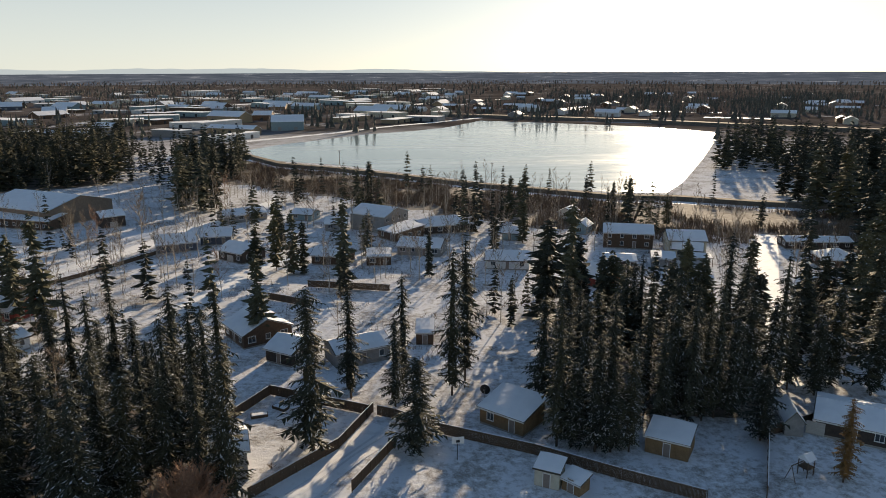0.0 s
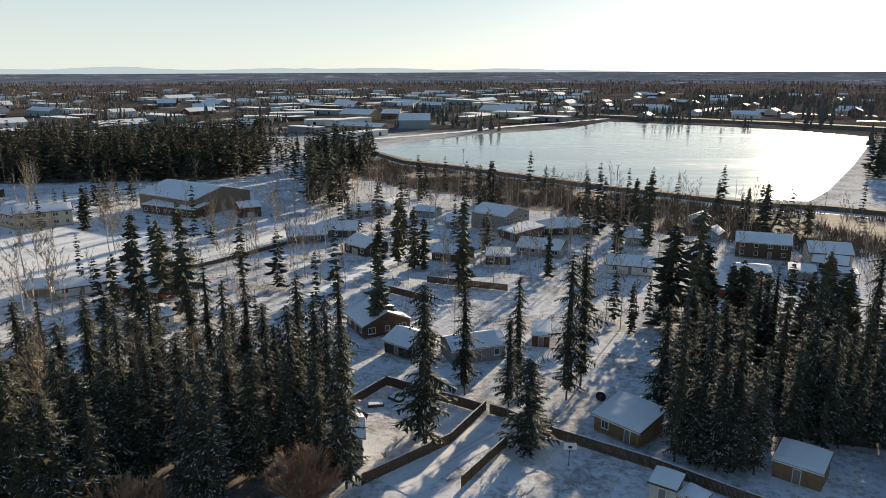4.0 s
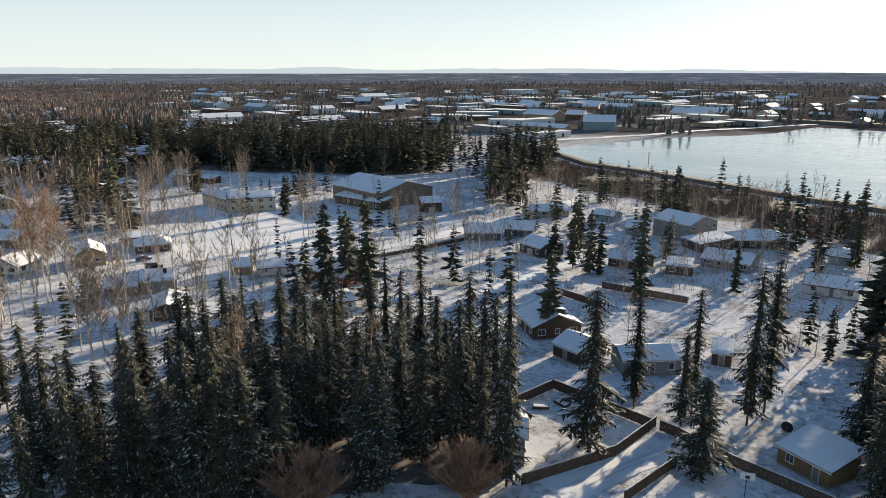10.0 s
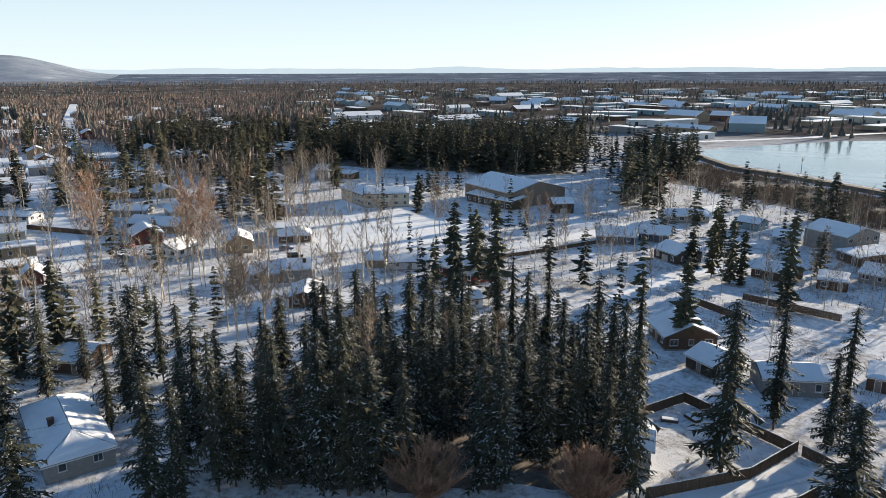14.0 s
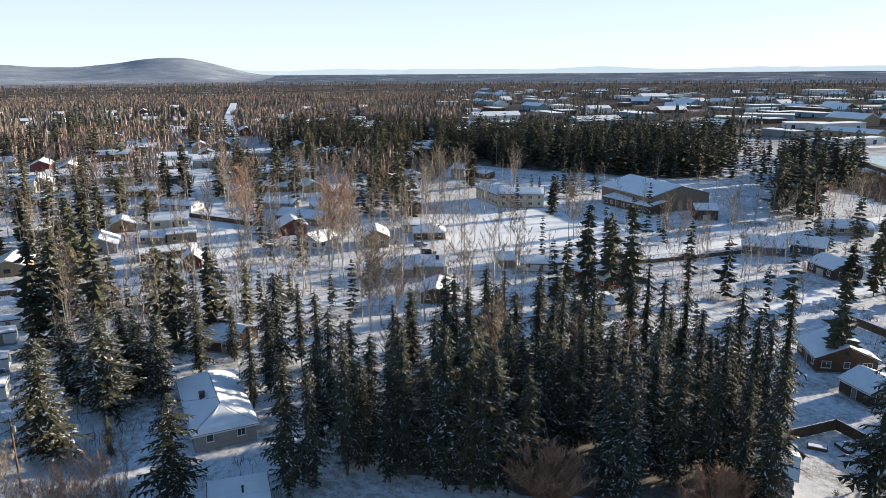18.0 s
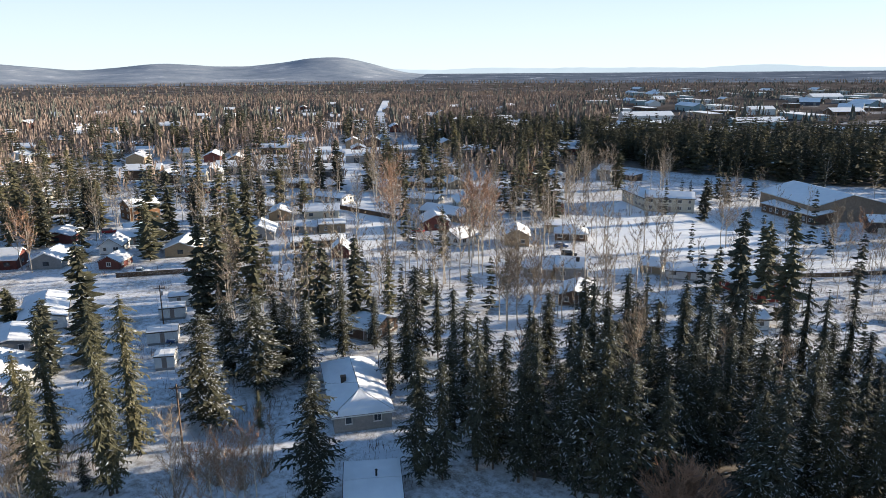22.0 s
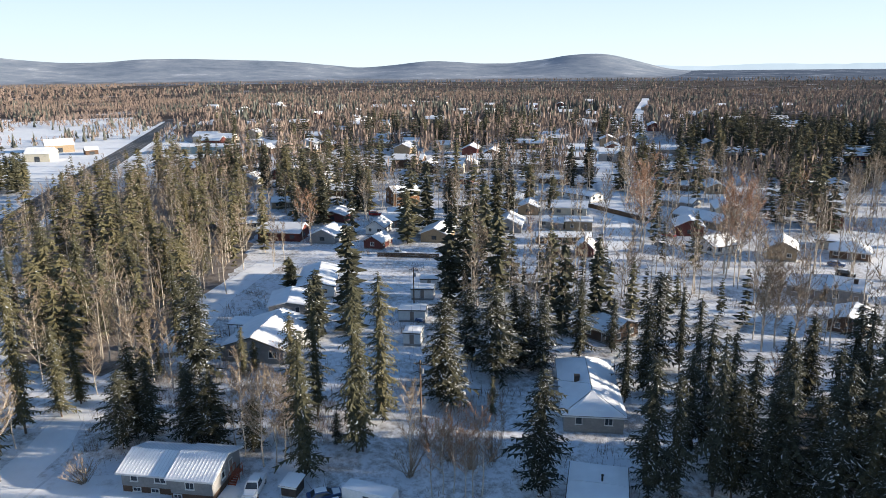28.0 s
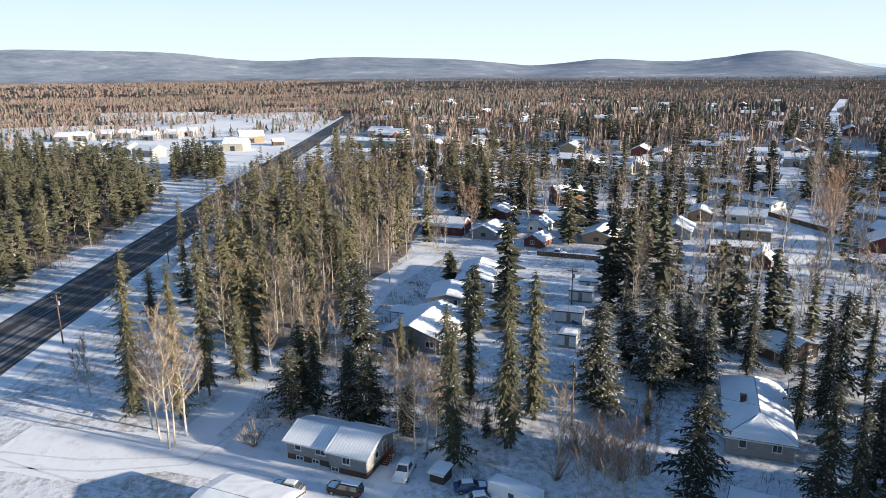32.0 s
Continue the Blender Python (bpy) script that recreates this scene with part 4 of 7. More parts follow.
def strip(name, pts, width, z, mat, label, category="road", seed=0, rag=0.0, clear=True):
    """A band of even or ragged width along a line of places."""
    rnd = random.Random(seed)
    fine = []
    for (x0, y0), (x1, y1) in zip(pts, pts[1:]):
        n = max(1, int(math.hypot(x1 - x0, y1 - y0) / 6))
        fine += [(x0 + (x1 - x0) * k / n, y0 + (y1 - y0) * k / n) for k in range(n)]
    fine.append(pts[-1])
    b = Build()
    v = []
    for k, (x, y) in enumerate(fine):
        a, c = fine[max(0, k - 1)], fine[min(len(fine) - 1, k + 1)]
        d = Vector((c[0] - a[0], c[1] - a[1])).normalized()
        w1, w2 = (width / 2 * (1 + rnd.uniform(-rag, rag)) for _ in range(2))
        v.append(((x - d.y * w1, y + d.x * w1, z), (x + d.y * w2, y - d.x * w2, z)))
    for (p, q), (r, s) in zip(v, v[1:]):
        b.poly((p, q, s, r))
    for x, y in fine if clear else ():
        KEEP_OUT.append((x, y, width / 2 + 0.6))
    return tagged(new(name, b.mesh(name, mat)), label, category, kind="structure")


def bank(name, pts, w0, w1, h, mat, label):
    """A low embankment with a flat crown, along a line."""
    b, rings = Build(), []
    for k, (x, y) in enumerate(pts):
        a, c = pts[max(0, k - 1)], pts[min(len(pts) - 1, k + 1)]
        d = Vector((c[0] - a[0], c[1] - a[1])).normalized()
        n = Vector((-d.y, d.x))
        rings.append([(x + n.x * o, y + n.y * o, z) for o, z in ((-w0 / 2, -0.05), (-w1 / 2, h), (w1 / 2, h), (w0 / 2, -0.05))])
    for r, s in zip(rings, rings[1:]):
        for j in range(3):
            b.poly((r[j], r[j + 1], s[j + 1], s[j]))
    return tagged(new(name, b.mesh(name, mat)), label, "embankment", kind="structure")


def far_building(x, y, yaw, L, W, h, wall, label="low industrial building with snowy flat roof", gable=False, name="warehouse", view=()):
    t = thing(name, x, y, yaw, label, "building" if name == "warehouse" else "house", "buildings of the industrial area" if name == "warehouse" else "houses of the far lots")
    KEEP_OUT.append((x, y, max(L, W) * 0.6))
    KEEP_OUT.append((x * (1 - 14 / math.hypot(x, y)), y * (1 - 14 / math.hypot(x, y)), max(L, W) * 0.55))
    for q in view:                                         # open snowy yard on the near side
        KEEP_OUT.append((x * (1 - q / math.hypot(x, y)), y * (1 - q / math.hypot(x, y)), L * 0.42))
    b, s = Build(), Build()
    if gable:
        r = W * 0.24
        b.solid([(-L / 2, -W / 2, 0), (-L / 2, W / 2, 0), (-L / 2, W / 2, h), (-L / 2, 0, h + r), (-L / 2, -W / 2, h)], [(L / 2, -W / 2, 0), (L / 2, W / 2, 0), (L / 2, W / 2, h), (L / 2, 0, h + r), (L / 2, -W / 2, h)])
        for sg in (-1, 1):
            q = [(-L / 2 - 0.4, sg * (W / 2 + 0.4), h), (L / 2 + 0.4, sg * (W / 2 + 0.4), h), (L / 2 + 0.4, 0, h + r + 0.05), (-L / 2 - 0.4, 0, h + r + 0.05)]
            slab(s, q, 0.35)
    else:
        b.box(-L / 2, L / 2, -W / 2, W / 2, 0, h)
        s.box(-L / 2 - 0.2, L / 2 + 0.2, -W / 2 - 0.2, W / 2 + 0.2, h, h + 0.4)
    part("wall", b.mesh("wall", WALLS[wall]), t)
    part("roof", s.mesh("roof", ROOF_SNOW), t)
    n = min(3, max(1, int(L / 12)))
    door = Build().box(-1.6, 1.6, -0.06, 0.05, 0, min(3.4, h * 0.7)).mesh("loading_door", GLASS if n % 2 else WALLS["grey"])
    for side in (0,):
        for k in range(n):
            part("loading_door", door, t, m=local(side) @ Matrix.Translation(((k + 0.5) / n * L - L / 2, -W / 2 - 0.01, 0)))
    return t


# ---- small things ----
def cottage(x, y, yaw, L, W, h, rise, wall, label):
    """A plain gabled house of the far lots: wall, snowy roof, door and windows."""
    t = thing("house", x, y, yaw, label, "house", "houses of the far lots")
    KEEP_OUT.append((x, y, max(L, W) * 0.62))
    k = 1 - 11 / math.hypot(x, y)
    KEEP_OUT.append((x * k, y * k, L * 0.5))
    b, s = Build(), Build()
    b.solid([(-L / 2, -W / 2, 0), (-L / 2, W / 2, 0), (-L / 2, W / 2, h), (-L / 2, 0, h + rise), (-L / 2, -W / 2, h)],
            [(L / 2, -W / 2, 0), (L / 2, W / 2, 0), (L / 2, W / 2, h), (L / 2, 0, h + rise), (L / 2, -W / 2, h)])
    for sg in (-1, 1):
        slab(s, [(-L / 2 - 0.5, sg * (W / 2 + 0.5), h - 0.1), (L / 2 + 0.5, sg * (W / 2 + 0.5), h - 0.1), (L / 2 + 0.5, 0, h + rise + 0.05), (-L / 2 - 0.5, 0, h + rise + 0.05)], 0.35)
    part("wall", b.mesh("wall", WALLS[wall]), t)
    part("roof", s.mesh("roof", ROOF_SNOW), t)
    part("door", COTTAGE_DOOR, t, m=Matrix.Translation((L * 0.1, -W / 2 - 0.01, 0)))
    for f in (-0.3, 0.32):
        part("window", COTTAGE_WINDOW, t, m=Matrix.Translation((L * f, -W / 2 - 0.01, 0)))
    part("window", COTTAGE_WINDOW, t, m=local(90) @ Matrix.Translation((0, -L / 2 - 0.01, 0)))
    return t


COTTAGE_DOOR = Build().box(-0.5, 0.5, -0.06, 0.05, 0.2, 2.25).mesh("door", DARKTRIM)
COTTAGE_WINDOW = Build().box(-0.8, 0.8, -0.04, 0.05, 1.0, 2.2).mesh("window", GLASS)


def basketball_hoop(x, y, yaw, h=3.9):
    t = thing("basketball_hoop", x, y, yaw, "basketball hoop with white backboard on a dark post", "basketball hoop")
    part("post", Build().tube((0, 0.5, 0), (0, 0.45, h - 0.6), 0.06, 0.05, 8).mesh("post", BLACK), t)
    part("arm", Build().box(-0.04, 0.04, 0.05, 0.5, h - 0.75, h - 0.65).mesh("arm", BLACK), t)
    part("backboard", Build().box(-0.9, 0.9, 0, 0.05, h - 1.05, h).mesh("backboard", TRIM), t)
    part("target", Build().box(-0.28, 0.28, -0.008, 0.0, h - 0.85, h - 0.45).mesh("target", BLACK), t)
    b = Build()
    for k in range(12):
        a, c = 2 * math.pi * k / 12, 2 * math.pi * (k + 1) / 12
        b.tube((0.23 * math.cos(a), -0.28 + 0.23 * math.sin(a), h - 0.9), (0.23 * math.cos(c), -0.28 + 0.23 * math.sin(c), h - 0.9), 0.012, 0.012, 4)
    part("rim", b.mesh("rim", mat_plain("orange_rim", (0.5, 0.14, 0.04))), t)
    return t


def play_tower(x, y, yaw):
    t = thing("play_tower", x, y, yaw, "wooden playground tower with snowy pointed roof", "playground tower")
    for sx in (-0.7, 0.7):
        for sy in (-0.7, 0.7):
            part("post", Build().box(sx - 0.05, sx + 0.05, sy - 0.05, sy + 0.05, 0, 2.6).mesh("post", FENCE), t)
    part("platform", Build().box(-0.8, 0.8, -0.8, 0.8, 1.2, 1.3).mesh("platform", FENCE), t)
    b = Build()
    b.solid([(-0.9, -0.9, 2.5), (-0.9, 0.9, 2.5), (-0.9, 0, 3.3)], [(0.9, -0.9, 2.5), (0.9, 0.9, 2.5), (0.9, 0, 3.3)])
    part("roof", b.mesh("roof", ROOF_SNOW), t)
    b = Build()
    b.solid([(0.8, -0.3, 1.2), (0.8, 0.3, 1.2), (0.8, 0.3, 1.3), (0.8, -0.3, 1.3)], [(2.6, -0.3, 0.1), (2.6, 0.3, 0.1), (2.6, 0.3, 0.2), (2.6, -0.3, 0.2)])
    part("slide", b.mesh("slide", STEEL), t)
    part("beam", Build().box(-3.4, -0.7, -0.05, 0.05, 2.3, 2.4).mesh("beam", FENCE), t)
    for sy in (-0.8, 0.8):
        part("swing_leg", Build().tube((-3.3, sy, 0), (-3.3, 0, 2.35), 0.05, 0.05, 6).mesh("swing_leg", FENCE), t)
    return t


def raised_bed(x, y, yaw, L=2.6, W=1.2):
    t = thing("raised_bed", x, y, yaw, "low timber garden bed filled with snow", "garden bed", "garden beds in the fenced yard")
    for sy in (-1, 1):
        part("side_board", Build().box(-L / 2, L / 2, sy * W / 2 - 0.04, sy * W / 2 + 0.04, 0, 0.45).mesh("side_board", FENCE), t)
    for sx in (-1, 1):
        part("end_board", Build().box(sx * L / 2 - 0.04, sx * L / 2 + 0.04, -W / 2 + 0.04, W / 2 - 0.04, 0, 0.45).mesh("end_board", FENCE), t)
    part("snow_fill", Build().box(-L / 2 + 0.05, L / 2 - 0.05, -W / 2 + 0.05, W / 2 - 0.05, 0.1, 0.5, 0, 0.08).mesh("snow_fill", ROOF_SNOW), t)
    return t


def satellite_dish(x, y, yaw, z=0.0, r=0.9):
    t = thing("satellite_dish", x, y, yaw, "dark satellite dish on a short mast", "satellite dish", z=z)
    part("mast", Build().tube((0, 0, 0), (0, 0, 1.3), 0.05, 0.05, 8).mesh("mast", STEEL), t)
    b = Build()
    for k in range(14):
        a, c = 2 * math.pi * k / 14, 2 * math.pi * (k + 1) / 14
        P = lambda q, rr: (rr * math.cos(q), -0.35 * (rr / r) ** 2 * 0.8, 1.6 + rr * math.sin(q))
        b.poly((P(a, 0.01), P(a, r * 0.6), P(c, r * 0.6))), b.poly((P(a, r * 0.6), P(a, r), P(c, r), P(c, r * 0.6)))
    part("reflector", b.mesh("reflector", BLACK), t)
    part("feed_arm", Build().tube((0, 0, 1.2), (0, -0.8, 1.7), 0.02, 0.02, 6).mesh("feed_arm", STEEL), t)
    return t


def stair(parent, x, y, z, yaw, steps=6, w=1.0):
    """A flight of steps with rails, part by part, down from a landing."""
    m = Matrix.Translation((x, y, 0)) @ local(yaw)
    part("landing", Build().box(-w / 2, w / 2, -1.2, 0, z - 0.12, z).mesh("landing", REDWOOD), parent, m=m)
    for k in range(steps):
        zz = z - (k + 1) * z / (steps + 1)
        part("step", Build().box(-w / 2, w / 2, 0.28 * k, 0.28 * k + 0.27, zz - 0.05, zz).mesh("step", REDWOOD), parent, m=m)
    for sx in (-1, 1):
        part("rail", Build().tube((sx * w / 2, -1.2, z + 0.95), (sx * w / 2, 0, z + 0.95), 0.045, 0.045, 6).mesh("rail", REDWOOD), parent, m=m)
        part("stair_rail", Build().tube((sx * w / 2, 0, z + 0.95), (sx * w / 2, 0.28 * steps, 0.95), 0.045, 0.045, 6).mesh("stair_rail", REDWOOD), parent, m=m)
        s = Build()
        side = lambda q, lo, hi: [(sx * w / 2 - 0.03, q, lo), (sx * w / 2 + 0.03, q, lo), (sx * w / 2 + 0.03, q, hi), (sx * w / 2 - 0.03, q, hi)]
        s.solid(side(0, z - 0.3, z), side(0.28 * steps, -0.1, 0.15))
        part("stringer", s.mesh("stringer", REDWOOD), parent, m=m)
        for yy in (-1.15, -0.05):
            part("baluster", Build().box(sx * w / 2 - 0.04, sx * w / 2 + 0.04, yy - 0.04, yy + 0.04, 0, z + 0.95).mesh("baluster", REDWOOD), parent, m=m)


# ---- ground, lake, roads ----
_b = Build()
_rings = [0, 150, 300, 600, 1200, 2400, 3600, 4890]
for _k in range(72):
    _a, _c = 2 * math.pi * _k / 72, 2 * math.pi * (_k + 1) / 72
    for _r, _s in zip(_rings, _rings[1:]):
        _q = [(math.cos(_a) * _r, math.sin(_a) * _r, 0), (math.cos(_a) * _s, math.sin(_a) * _s, 0), (math.cos(_c) * _s, math.sin(_c) * _s, 0), (math.cos(_c) * _r, math.sin(_c) * _r, 0)]
        _b.poly(_q if _r else _q[1:] + [(0, 0, 0)])
tagged(new("ground", _b.mesh("ground", GROUND)), "snow-covered flat ground with brown grass showing through", "ground", kind="structure")
LAKE = [(-101, 437), (-66, 421), (-27, 389), (18, 353), (57, 330), (79, 320), (102, 320), (120, 352), (162, 443), (250, 644), (205, 711), (129, 760), (41, 806), (2, 708), (-27, 667), (-68, 631), (-103, 574), (-124, 542), (-139, 503), (-120, 449)]
flat_sheet("lake", LAKE, 0.05, ICE, "frozen lake with smooth pale ice and thin drifted snow", "lake")
KEEP_OUT += [(x, y, 14) for x, y in LAKE]
SHORE = [(-153, 495), (-96, 416), (-63, 398), (-26, 371), (17, 339), (55, 317), (75, 305), (101, 302), (128, 290), (177, 277)]
bank("lake_dike", SHORE, 9, 4, 1.6, SCRUBSOIL, "brown grassy dike along the lake shore")
strip("dike_road", [(x, y - 9) for x, y in SHORE], 4.5, 0.06, TRODDEN, "snowy track along the lake dike", seed=3, rag=0.25)
FARSHORE = [(10, 890), (139, 823), (223, 775), (291, 717), (354, 673), (410, 635)]
bank("far_dike", FARSHORE, 26, 14, 3.0, SCRUBSOIL, "brown dike on the far side of the lake")
strip("far_track", [(x, y + 26) for x, y in FARSHORE], 14, 0.15, TRODDEN, "snowy road beyond the lake", seed=4, rag=0.2)
strip("lake_road", [(-163, 561), (-135, 594), (-96, 650), (-55, 724), (-16, 771), (43, 856)], 9, 0.12, SNOW, "snowy gravel road round the lake head", seed=5, rag=0.3)
# streets
strip("street_far", [(-193, 95), (-227, 109), (-314, 145), (-409, 183), (-492, 218)], 9, 0.05, TRODDEN, "straight snow-packed side street", seed=6, rag=0.08)
strip("street_long", [(-560, 286), (-733, 370), (-925, 473), (-1227, 636)], 13, 0.05, SNOW, "far straight street under snow", seed=7, rag=0.05)
strip("street_cross", [(-141, 90), (-133, 96), (-121, 113), (-107, 136)], 7, 0.05, TRODDEN, "snowy lane with tyre tracks", seed=8, rag=0.1)
strip("street_mid", [(-167, 113), (-151, 124), (-133, 141), (-122, 162), (-111, 185), (-96, 217), (-79, 266), (-70, 306)], 8, 0.05, TRODDEN, "snow-packed street between the lots", seed=9, rag=0.1)
strip("street_lane", [(-61, 158), (-55, 184), (-45, 205), (-40, 215)], 6, 0.055, TRODDEN, "snowy driveway lane", seed=10, rag=0.15)
strip("street_sunny", [(60, 114), (66, 138), (80, 168), (94, 201), (109, 234)], 8, 0.05, TRODDEN, "sunlit snowy street towards the lake", seed=11, rag=0.12)
strip("lane_alley", [(-21, 81), (-14, 93), (-9, 100)], 6.5, 0.05, TRODDEN, "snowy alley between two fences", seed=12, rag=0.05)
ROAD = [(-34, -87), (-128, -94), (-204, -99), (-351, -109), (-529, -118), (-720, -128), (-855, -136)]
strip("road_shoulder", ROAD, 24, 0.03, TRODDEN, "snowy road shoulder", seed=13, rag=0.05, clear=False)
strip("road", ROAD, 16.0, 0.06, ASPHALT, "dark two-lane asphalt road with wheel-worn snow streaks", seed=14)
strip("side_road", [(-283, -111), (-310, -128), (-331, -144), (-357, -173)], 10, 0.04, TRODDEN, "snowy side road joining the asphalt road", seed=15, rag=0.1)
strip("snow_lot", [(-93, -69), (-91, -56), (-92, -41), (-87, -27), (-82, -9)], 13, 0.05, TRODDEN, "ploughed snowy parking lot with tyre tracks", seed=16, rag=0.3)
strip("snow_path", [(-91, -42), (-104, -39), (-122, -37)], 6, 0.055, SNOW, "snowy path into the wood", seed=17, rag=0.1)
strip("drive", [(-139, -27), (-176, -21), (-205, -9)], 8, 0.05, TRODDEN, "snowy driveway between birches and houses", seed=18, rag=0.1)
strip("hall_yard", [(-173, 184), (-149, 200), (-134, 215)], 26, 0.04, SNOW, "open snowy field", seed=19, rag=0.1)
flat_sheet("road_field", [(-334, -111), (-460, -112), (-771, -133), (-911, -255), (-771, -241), (-507, -174), (-389, -136)], 0.034, SNOW, "open snowy field beside the road", "field")
flat_sheet("school_field", [(-393, -88), (-714, -115), (-601, -87), (-428, -28), (-392, -64)], 0.025, TRODDEN, "snowy school grounds", "field")
flat_sheet("verge_field", [(-557, -270), (-545, -195), (-555, -161), (-758, -147), (-955, -198), (-936, -268), (-870, -346), (-805, -374)], 0.03, SNOW, "open snowy ground between road and wood", "field")
KEEP_OUT += [(x, y, 26) for x, y in [(-664, -281), (-656, -239), (-702, -224), (-770, -204), (-855, -194)]]
flat_sheet("far_field", [(-774, -405), (-844, -352), (-861, -310), (-956, -336), (-975, -406), (-945, -485)], 0.025, SNOW, "far snowy clearing", "field")
flat_sheet("lot_field", [(-357, -296), (-373, -222), (-419, -183), (-445, -150), (-552, -181), (-682, -267), (-736, -373), (-666, -542)], 0.025, TRODDEN, "snowy grounds of the apartment rows", "field")
flat_sheet("pasture", [(-193, 161), (-213, 228), (-164, 221), (-128, 191), (-136, 164), (-151, 150)], 0.03, SNOW, "open snowy field before the apartments", "field")
KEEP_OUT += [(x, y, 16) for x, y in [(-176, 182), (-166, 189), (-153, 192), (-140, 194), (-152, 167), (-141, 174)]]
KEEP_OUT += [(x, y, 22) for x, y in [(-418, -126), (-514, -141), (-604, -146), (-695, -145), (-512, -95), (-511, -83), (-501, -310), (-500, -285), (-894, -445), (-911, -379)]]
WEST_WOOD = [(-166, -70), (-303, -105), (-355, -99), (-370, -60), (-341, -23), (-265, -13), (-212, -14), (-176, -20), (-130, -25), (-122, -37), (-124, -46), (-136, -57)]
LOT_WOOD = [(-201, -41), (-202, -17), (-217, -7), (-227, 3), (-267, 7), (-298, 18), (-421, 34), (-479, -28), (-511, -94)]
ROAD_WOOD = [(-162, -114), (-192, -116), (-224, -117), (-283, -124), (-353, -156), (-396, -207), (-422, -248), (-423, -284), (-398, -318), (-135, -115)]
ROAD_CLUMP = [(-343, -146), (-356, -122), (-419, -145), (-407, -169)]
def wood_floor(ring, label):
    mx, my = sum(p[0] for p in ring) / len(ring), sum(p[1] for p in ring) / len(ring)
    pts = []
    for (x0, y0), (x1, y1) in zip(ring, ring[1:] + ring[:1]):          # a ragged edge
        n = max(1, int(math.hypot(x1 - x0, y1 - y0) / 2.5))
        for k in range(n):
            x, y = x0 + (x1 - x0) * k / n, y0 + (y1 - y0) * k / n
            q = 0.92 + 2.6 * noise.noise((x * 0.13, y * 0.13, 2.0)) / max(12, math.hypot(x - mx, y - my)) + random.uniform(-0.02, 0.02)
            pts.append((mx + (x - mx) * q, my + (y - my) * q))
    return flat_sheet("wood_floor", pts, 0.02, WOODFLOOR, label, "ground")


wood_floor(WEST_WOOD, "leaf litter and thin snow under the birches")
HALL_WOOD = [(-404, 241), (-304, 226), (-259, 234), (-310, 303), (-267, 301), (-215, 321), (-179, 327), (-156, 347), (-231, 511), (-379, 415), (-529, 318)]
LAKE_SPRUCES = [(142, 380), (174, 398), (177, 346), (156, 313), (158, 248), (173, 230), (192, 257), (309, 422), (237, 483), (196, 498)]
SOUTH_LOTS = [(20, 152), (74, 152), (52, 102), (33, 103), (18, 94), (16, 111)]
EAST_LOTS = [(74, 152), (117, 151), (90, 113), (62, 113), (60, 126)]
YARD_WOOD = [(-156, 347), (-119, 306), (-144, 381), (-138, 432), (-123, 426), (-137, 488), (-226, 499)]
HALL_SPRUCES = [(-100, 258), (-91, 268), (-106, 334), (-106, 380), (-121, 426), (-138, 432), (-144, 381)]
THICKET = [(-132, -31), (-128, -7), (-110, 27), (-106, 40), (-80, 31), (-94, 6), (-100, -11), (-108, -27)]
COURT = [(-126, -17), (-178, -19), (-229, -10), (-245, 18), (-258, 54), (-149, 33), (-124, 27), (-106, 13), (-107, -11)]
NEAR_WOOD = [(-94, 74), (-90, 98), (-44, 124), (-27, 82), (-47, 66), (-55, 62), (-68, 52)]
# next three sheets darken the floor for tree shade as well as litter
wood_floor(NEAR_WOOD, "needle litter and thin snow under the spruces, dark also for shade")
wood_floor(SOUTH_LOTS, "needle litter and thin snow under the spruces, dark also for shade")
wood_floor(ROAD_WOOD, "leaf litter and thin snow in the roadside wood, dark also for shade")
wood_floor(HALL_WOOD, "needle litter and thin snow in the dark wood")
SHORE_CLEARING = [(115, 314), (125, 306), (138, 306), (139, 286), (104, 269), (117, 263)]
KEEP_OUT += [(x, y, 14) for x, y in SHORE_CLEARING]


# ---- houses: hall side ----
house(-149.7, 262.8, 156, 34.0, 28.1, 6.5, 3.6, "hall", "large brown hall with broad frosted blue-grey metal roof", sides=(), door=None, bare=BLUE_ROOF, snow=0.1, over=0.8)
house(-149.6, 247.5, -17, 27.2, 8.0, 3.6, 1.2, "brown", "low lean-to of the brown hall under a frosted roof", roof="shed", sides=(0,), door=None, bare=BLUE_ROOF, snow=0.1)
house(-120.7, 249.5, 39, 8.0, 9.0, 4.2, 1.4, "dark", "dark brown garage annex with three garage doors", roof="gable", sides=(1,), door=None, garage=(0, 0))
house(-186.6, 221.6, 42, 18.1, 11.0, 5.6, 1.7, "cream", "cream two-storey apartment house with snowy gable roof", floors=2, sides=(0, 1, 3))
house(-199.5, 220.9, -23, 22.9, 9.0, 5.0, 1.8, "cream", "cream two-storey wing of the apartment house", floors=2, sides=(0, 3))
house(-259.0, 258.9, 24, 7.2, 9.0, 5.6, 1.6, "grey", "grey two-storey house at the edge of the dark woods", floors=2)
shed(-251.4, 268.8, -11, 9.9, 6.0, 2.6, 1.0, "dark", "small dark shed roofed with snow beside the woods")
house(-247.5, 212.7, 45, 10.9, 8.0, 2.7, 1.3, "teal", "long low pale blue house with snowy roof")
house(-263.6, 216.6, 117, 8.0, 7.0, 5.2, 1.6, "brown", "tall narrow brown house behind bare birches", floors=2)
house(-207.8, 179.7, 53, 7.7, 9.0, 4.8, 1.6, "maroon", "dark red two-storey house with snow on its roof", floors=2)
house(-181.8, 160.2, 44, 9.7, 9.0, 2.8, 0.6, "cream", "low wide house with nearly flat snowy roof")
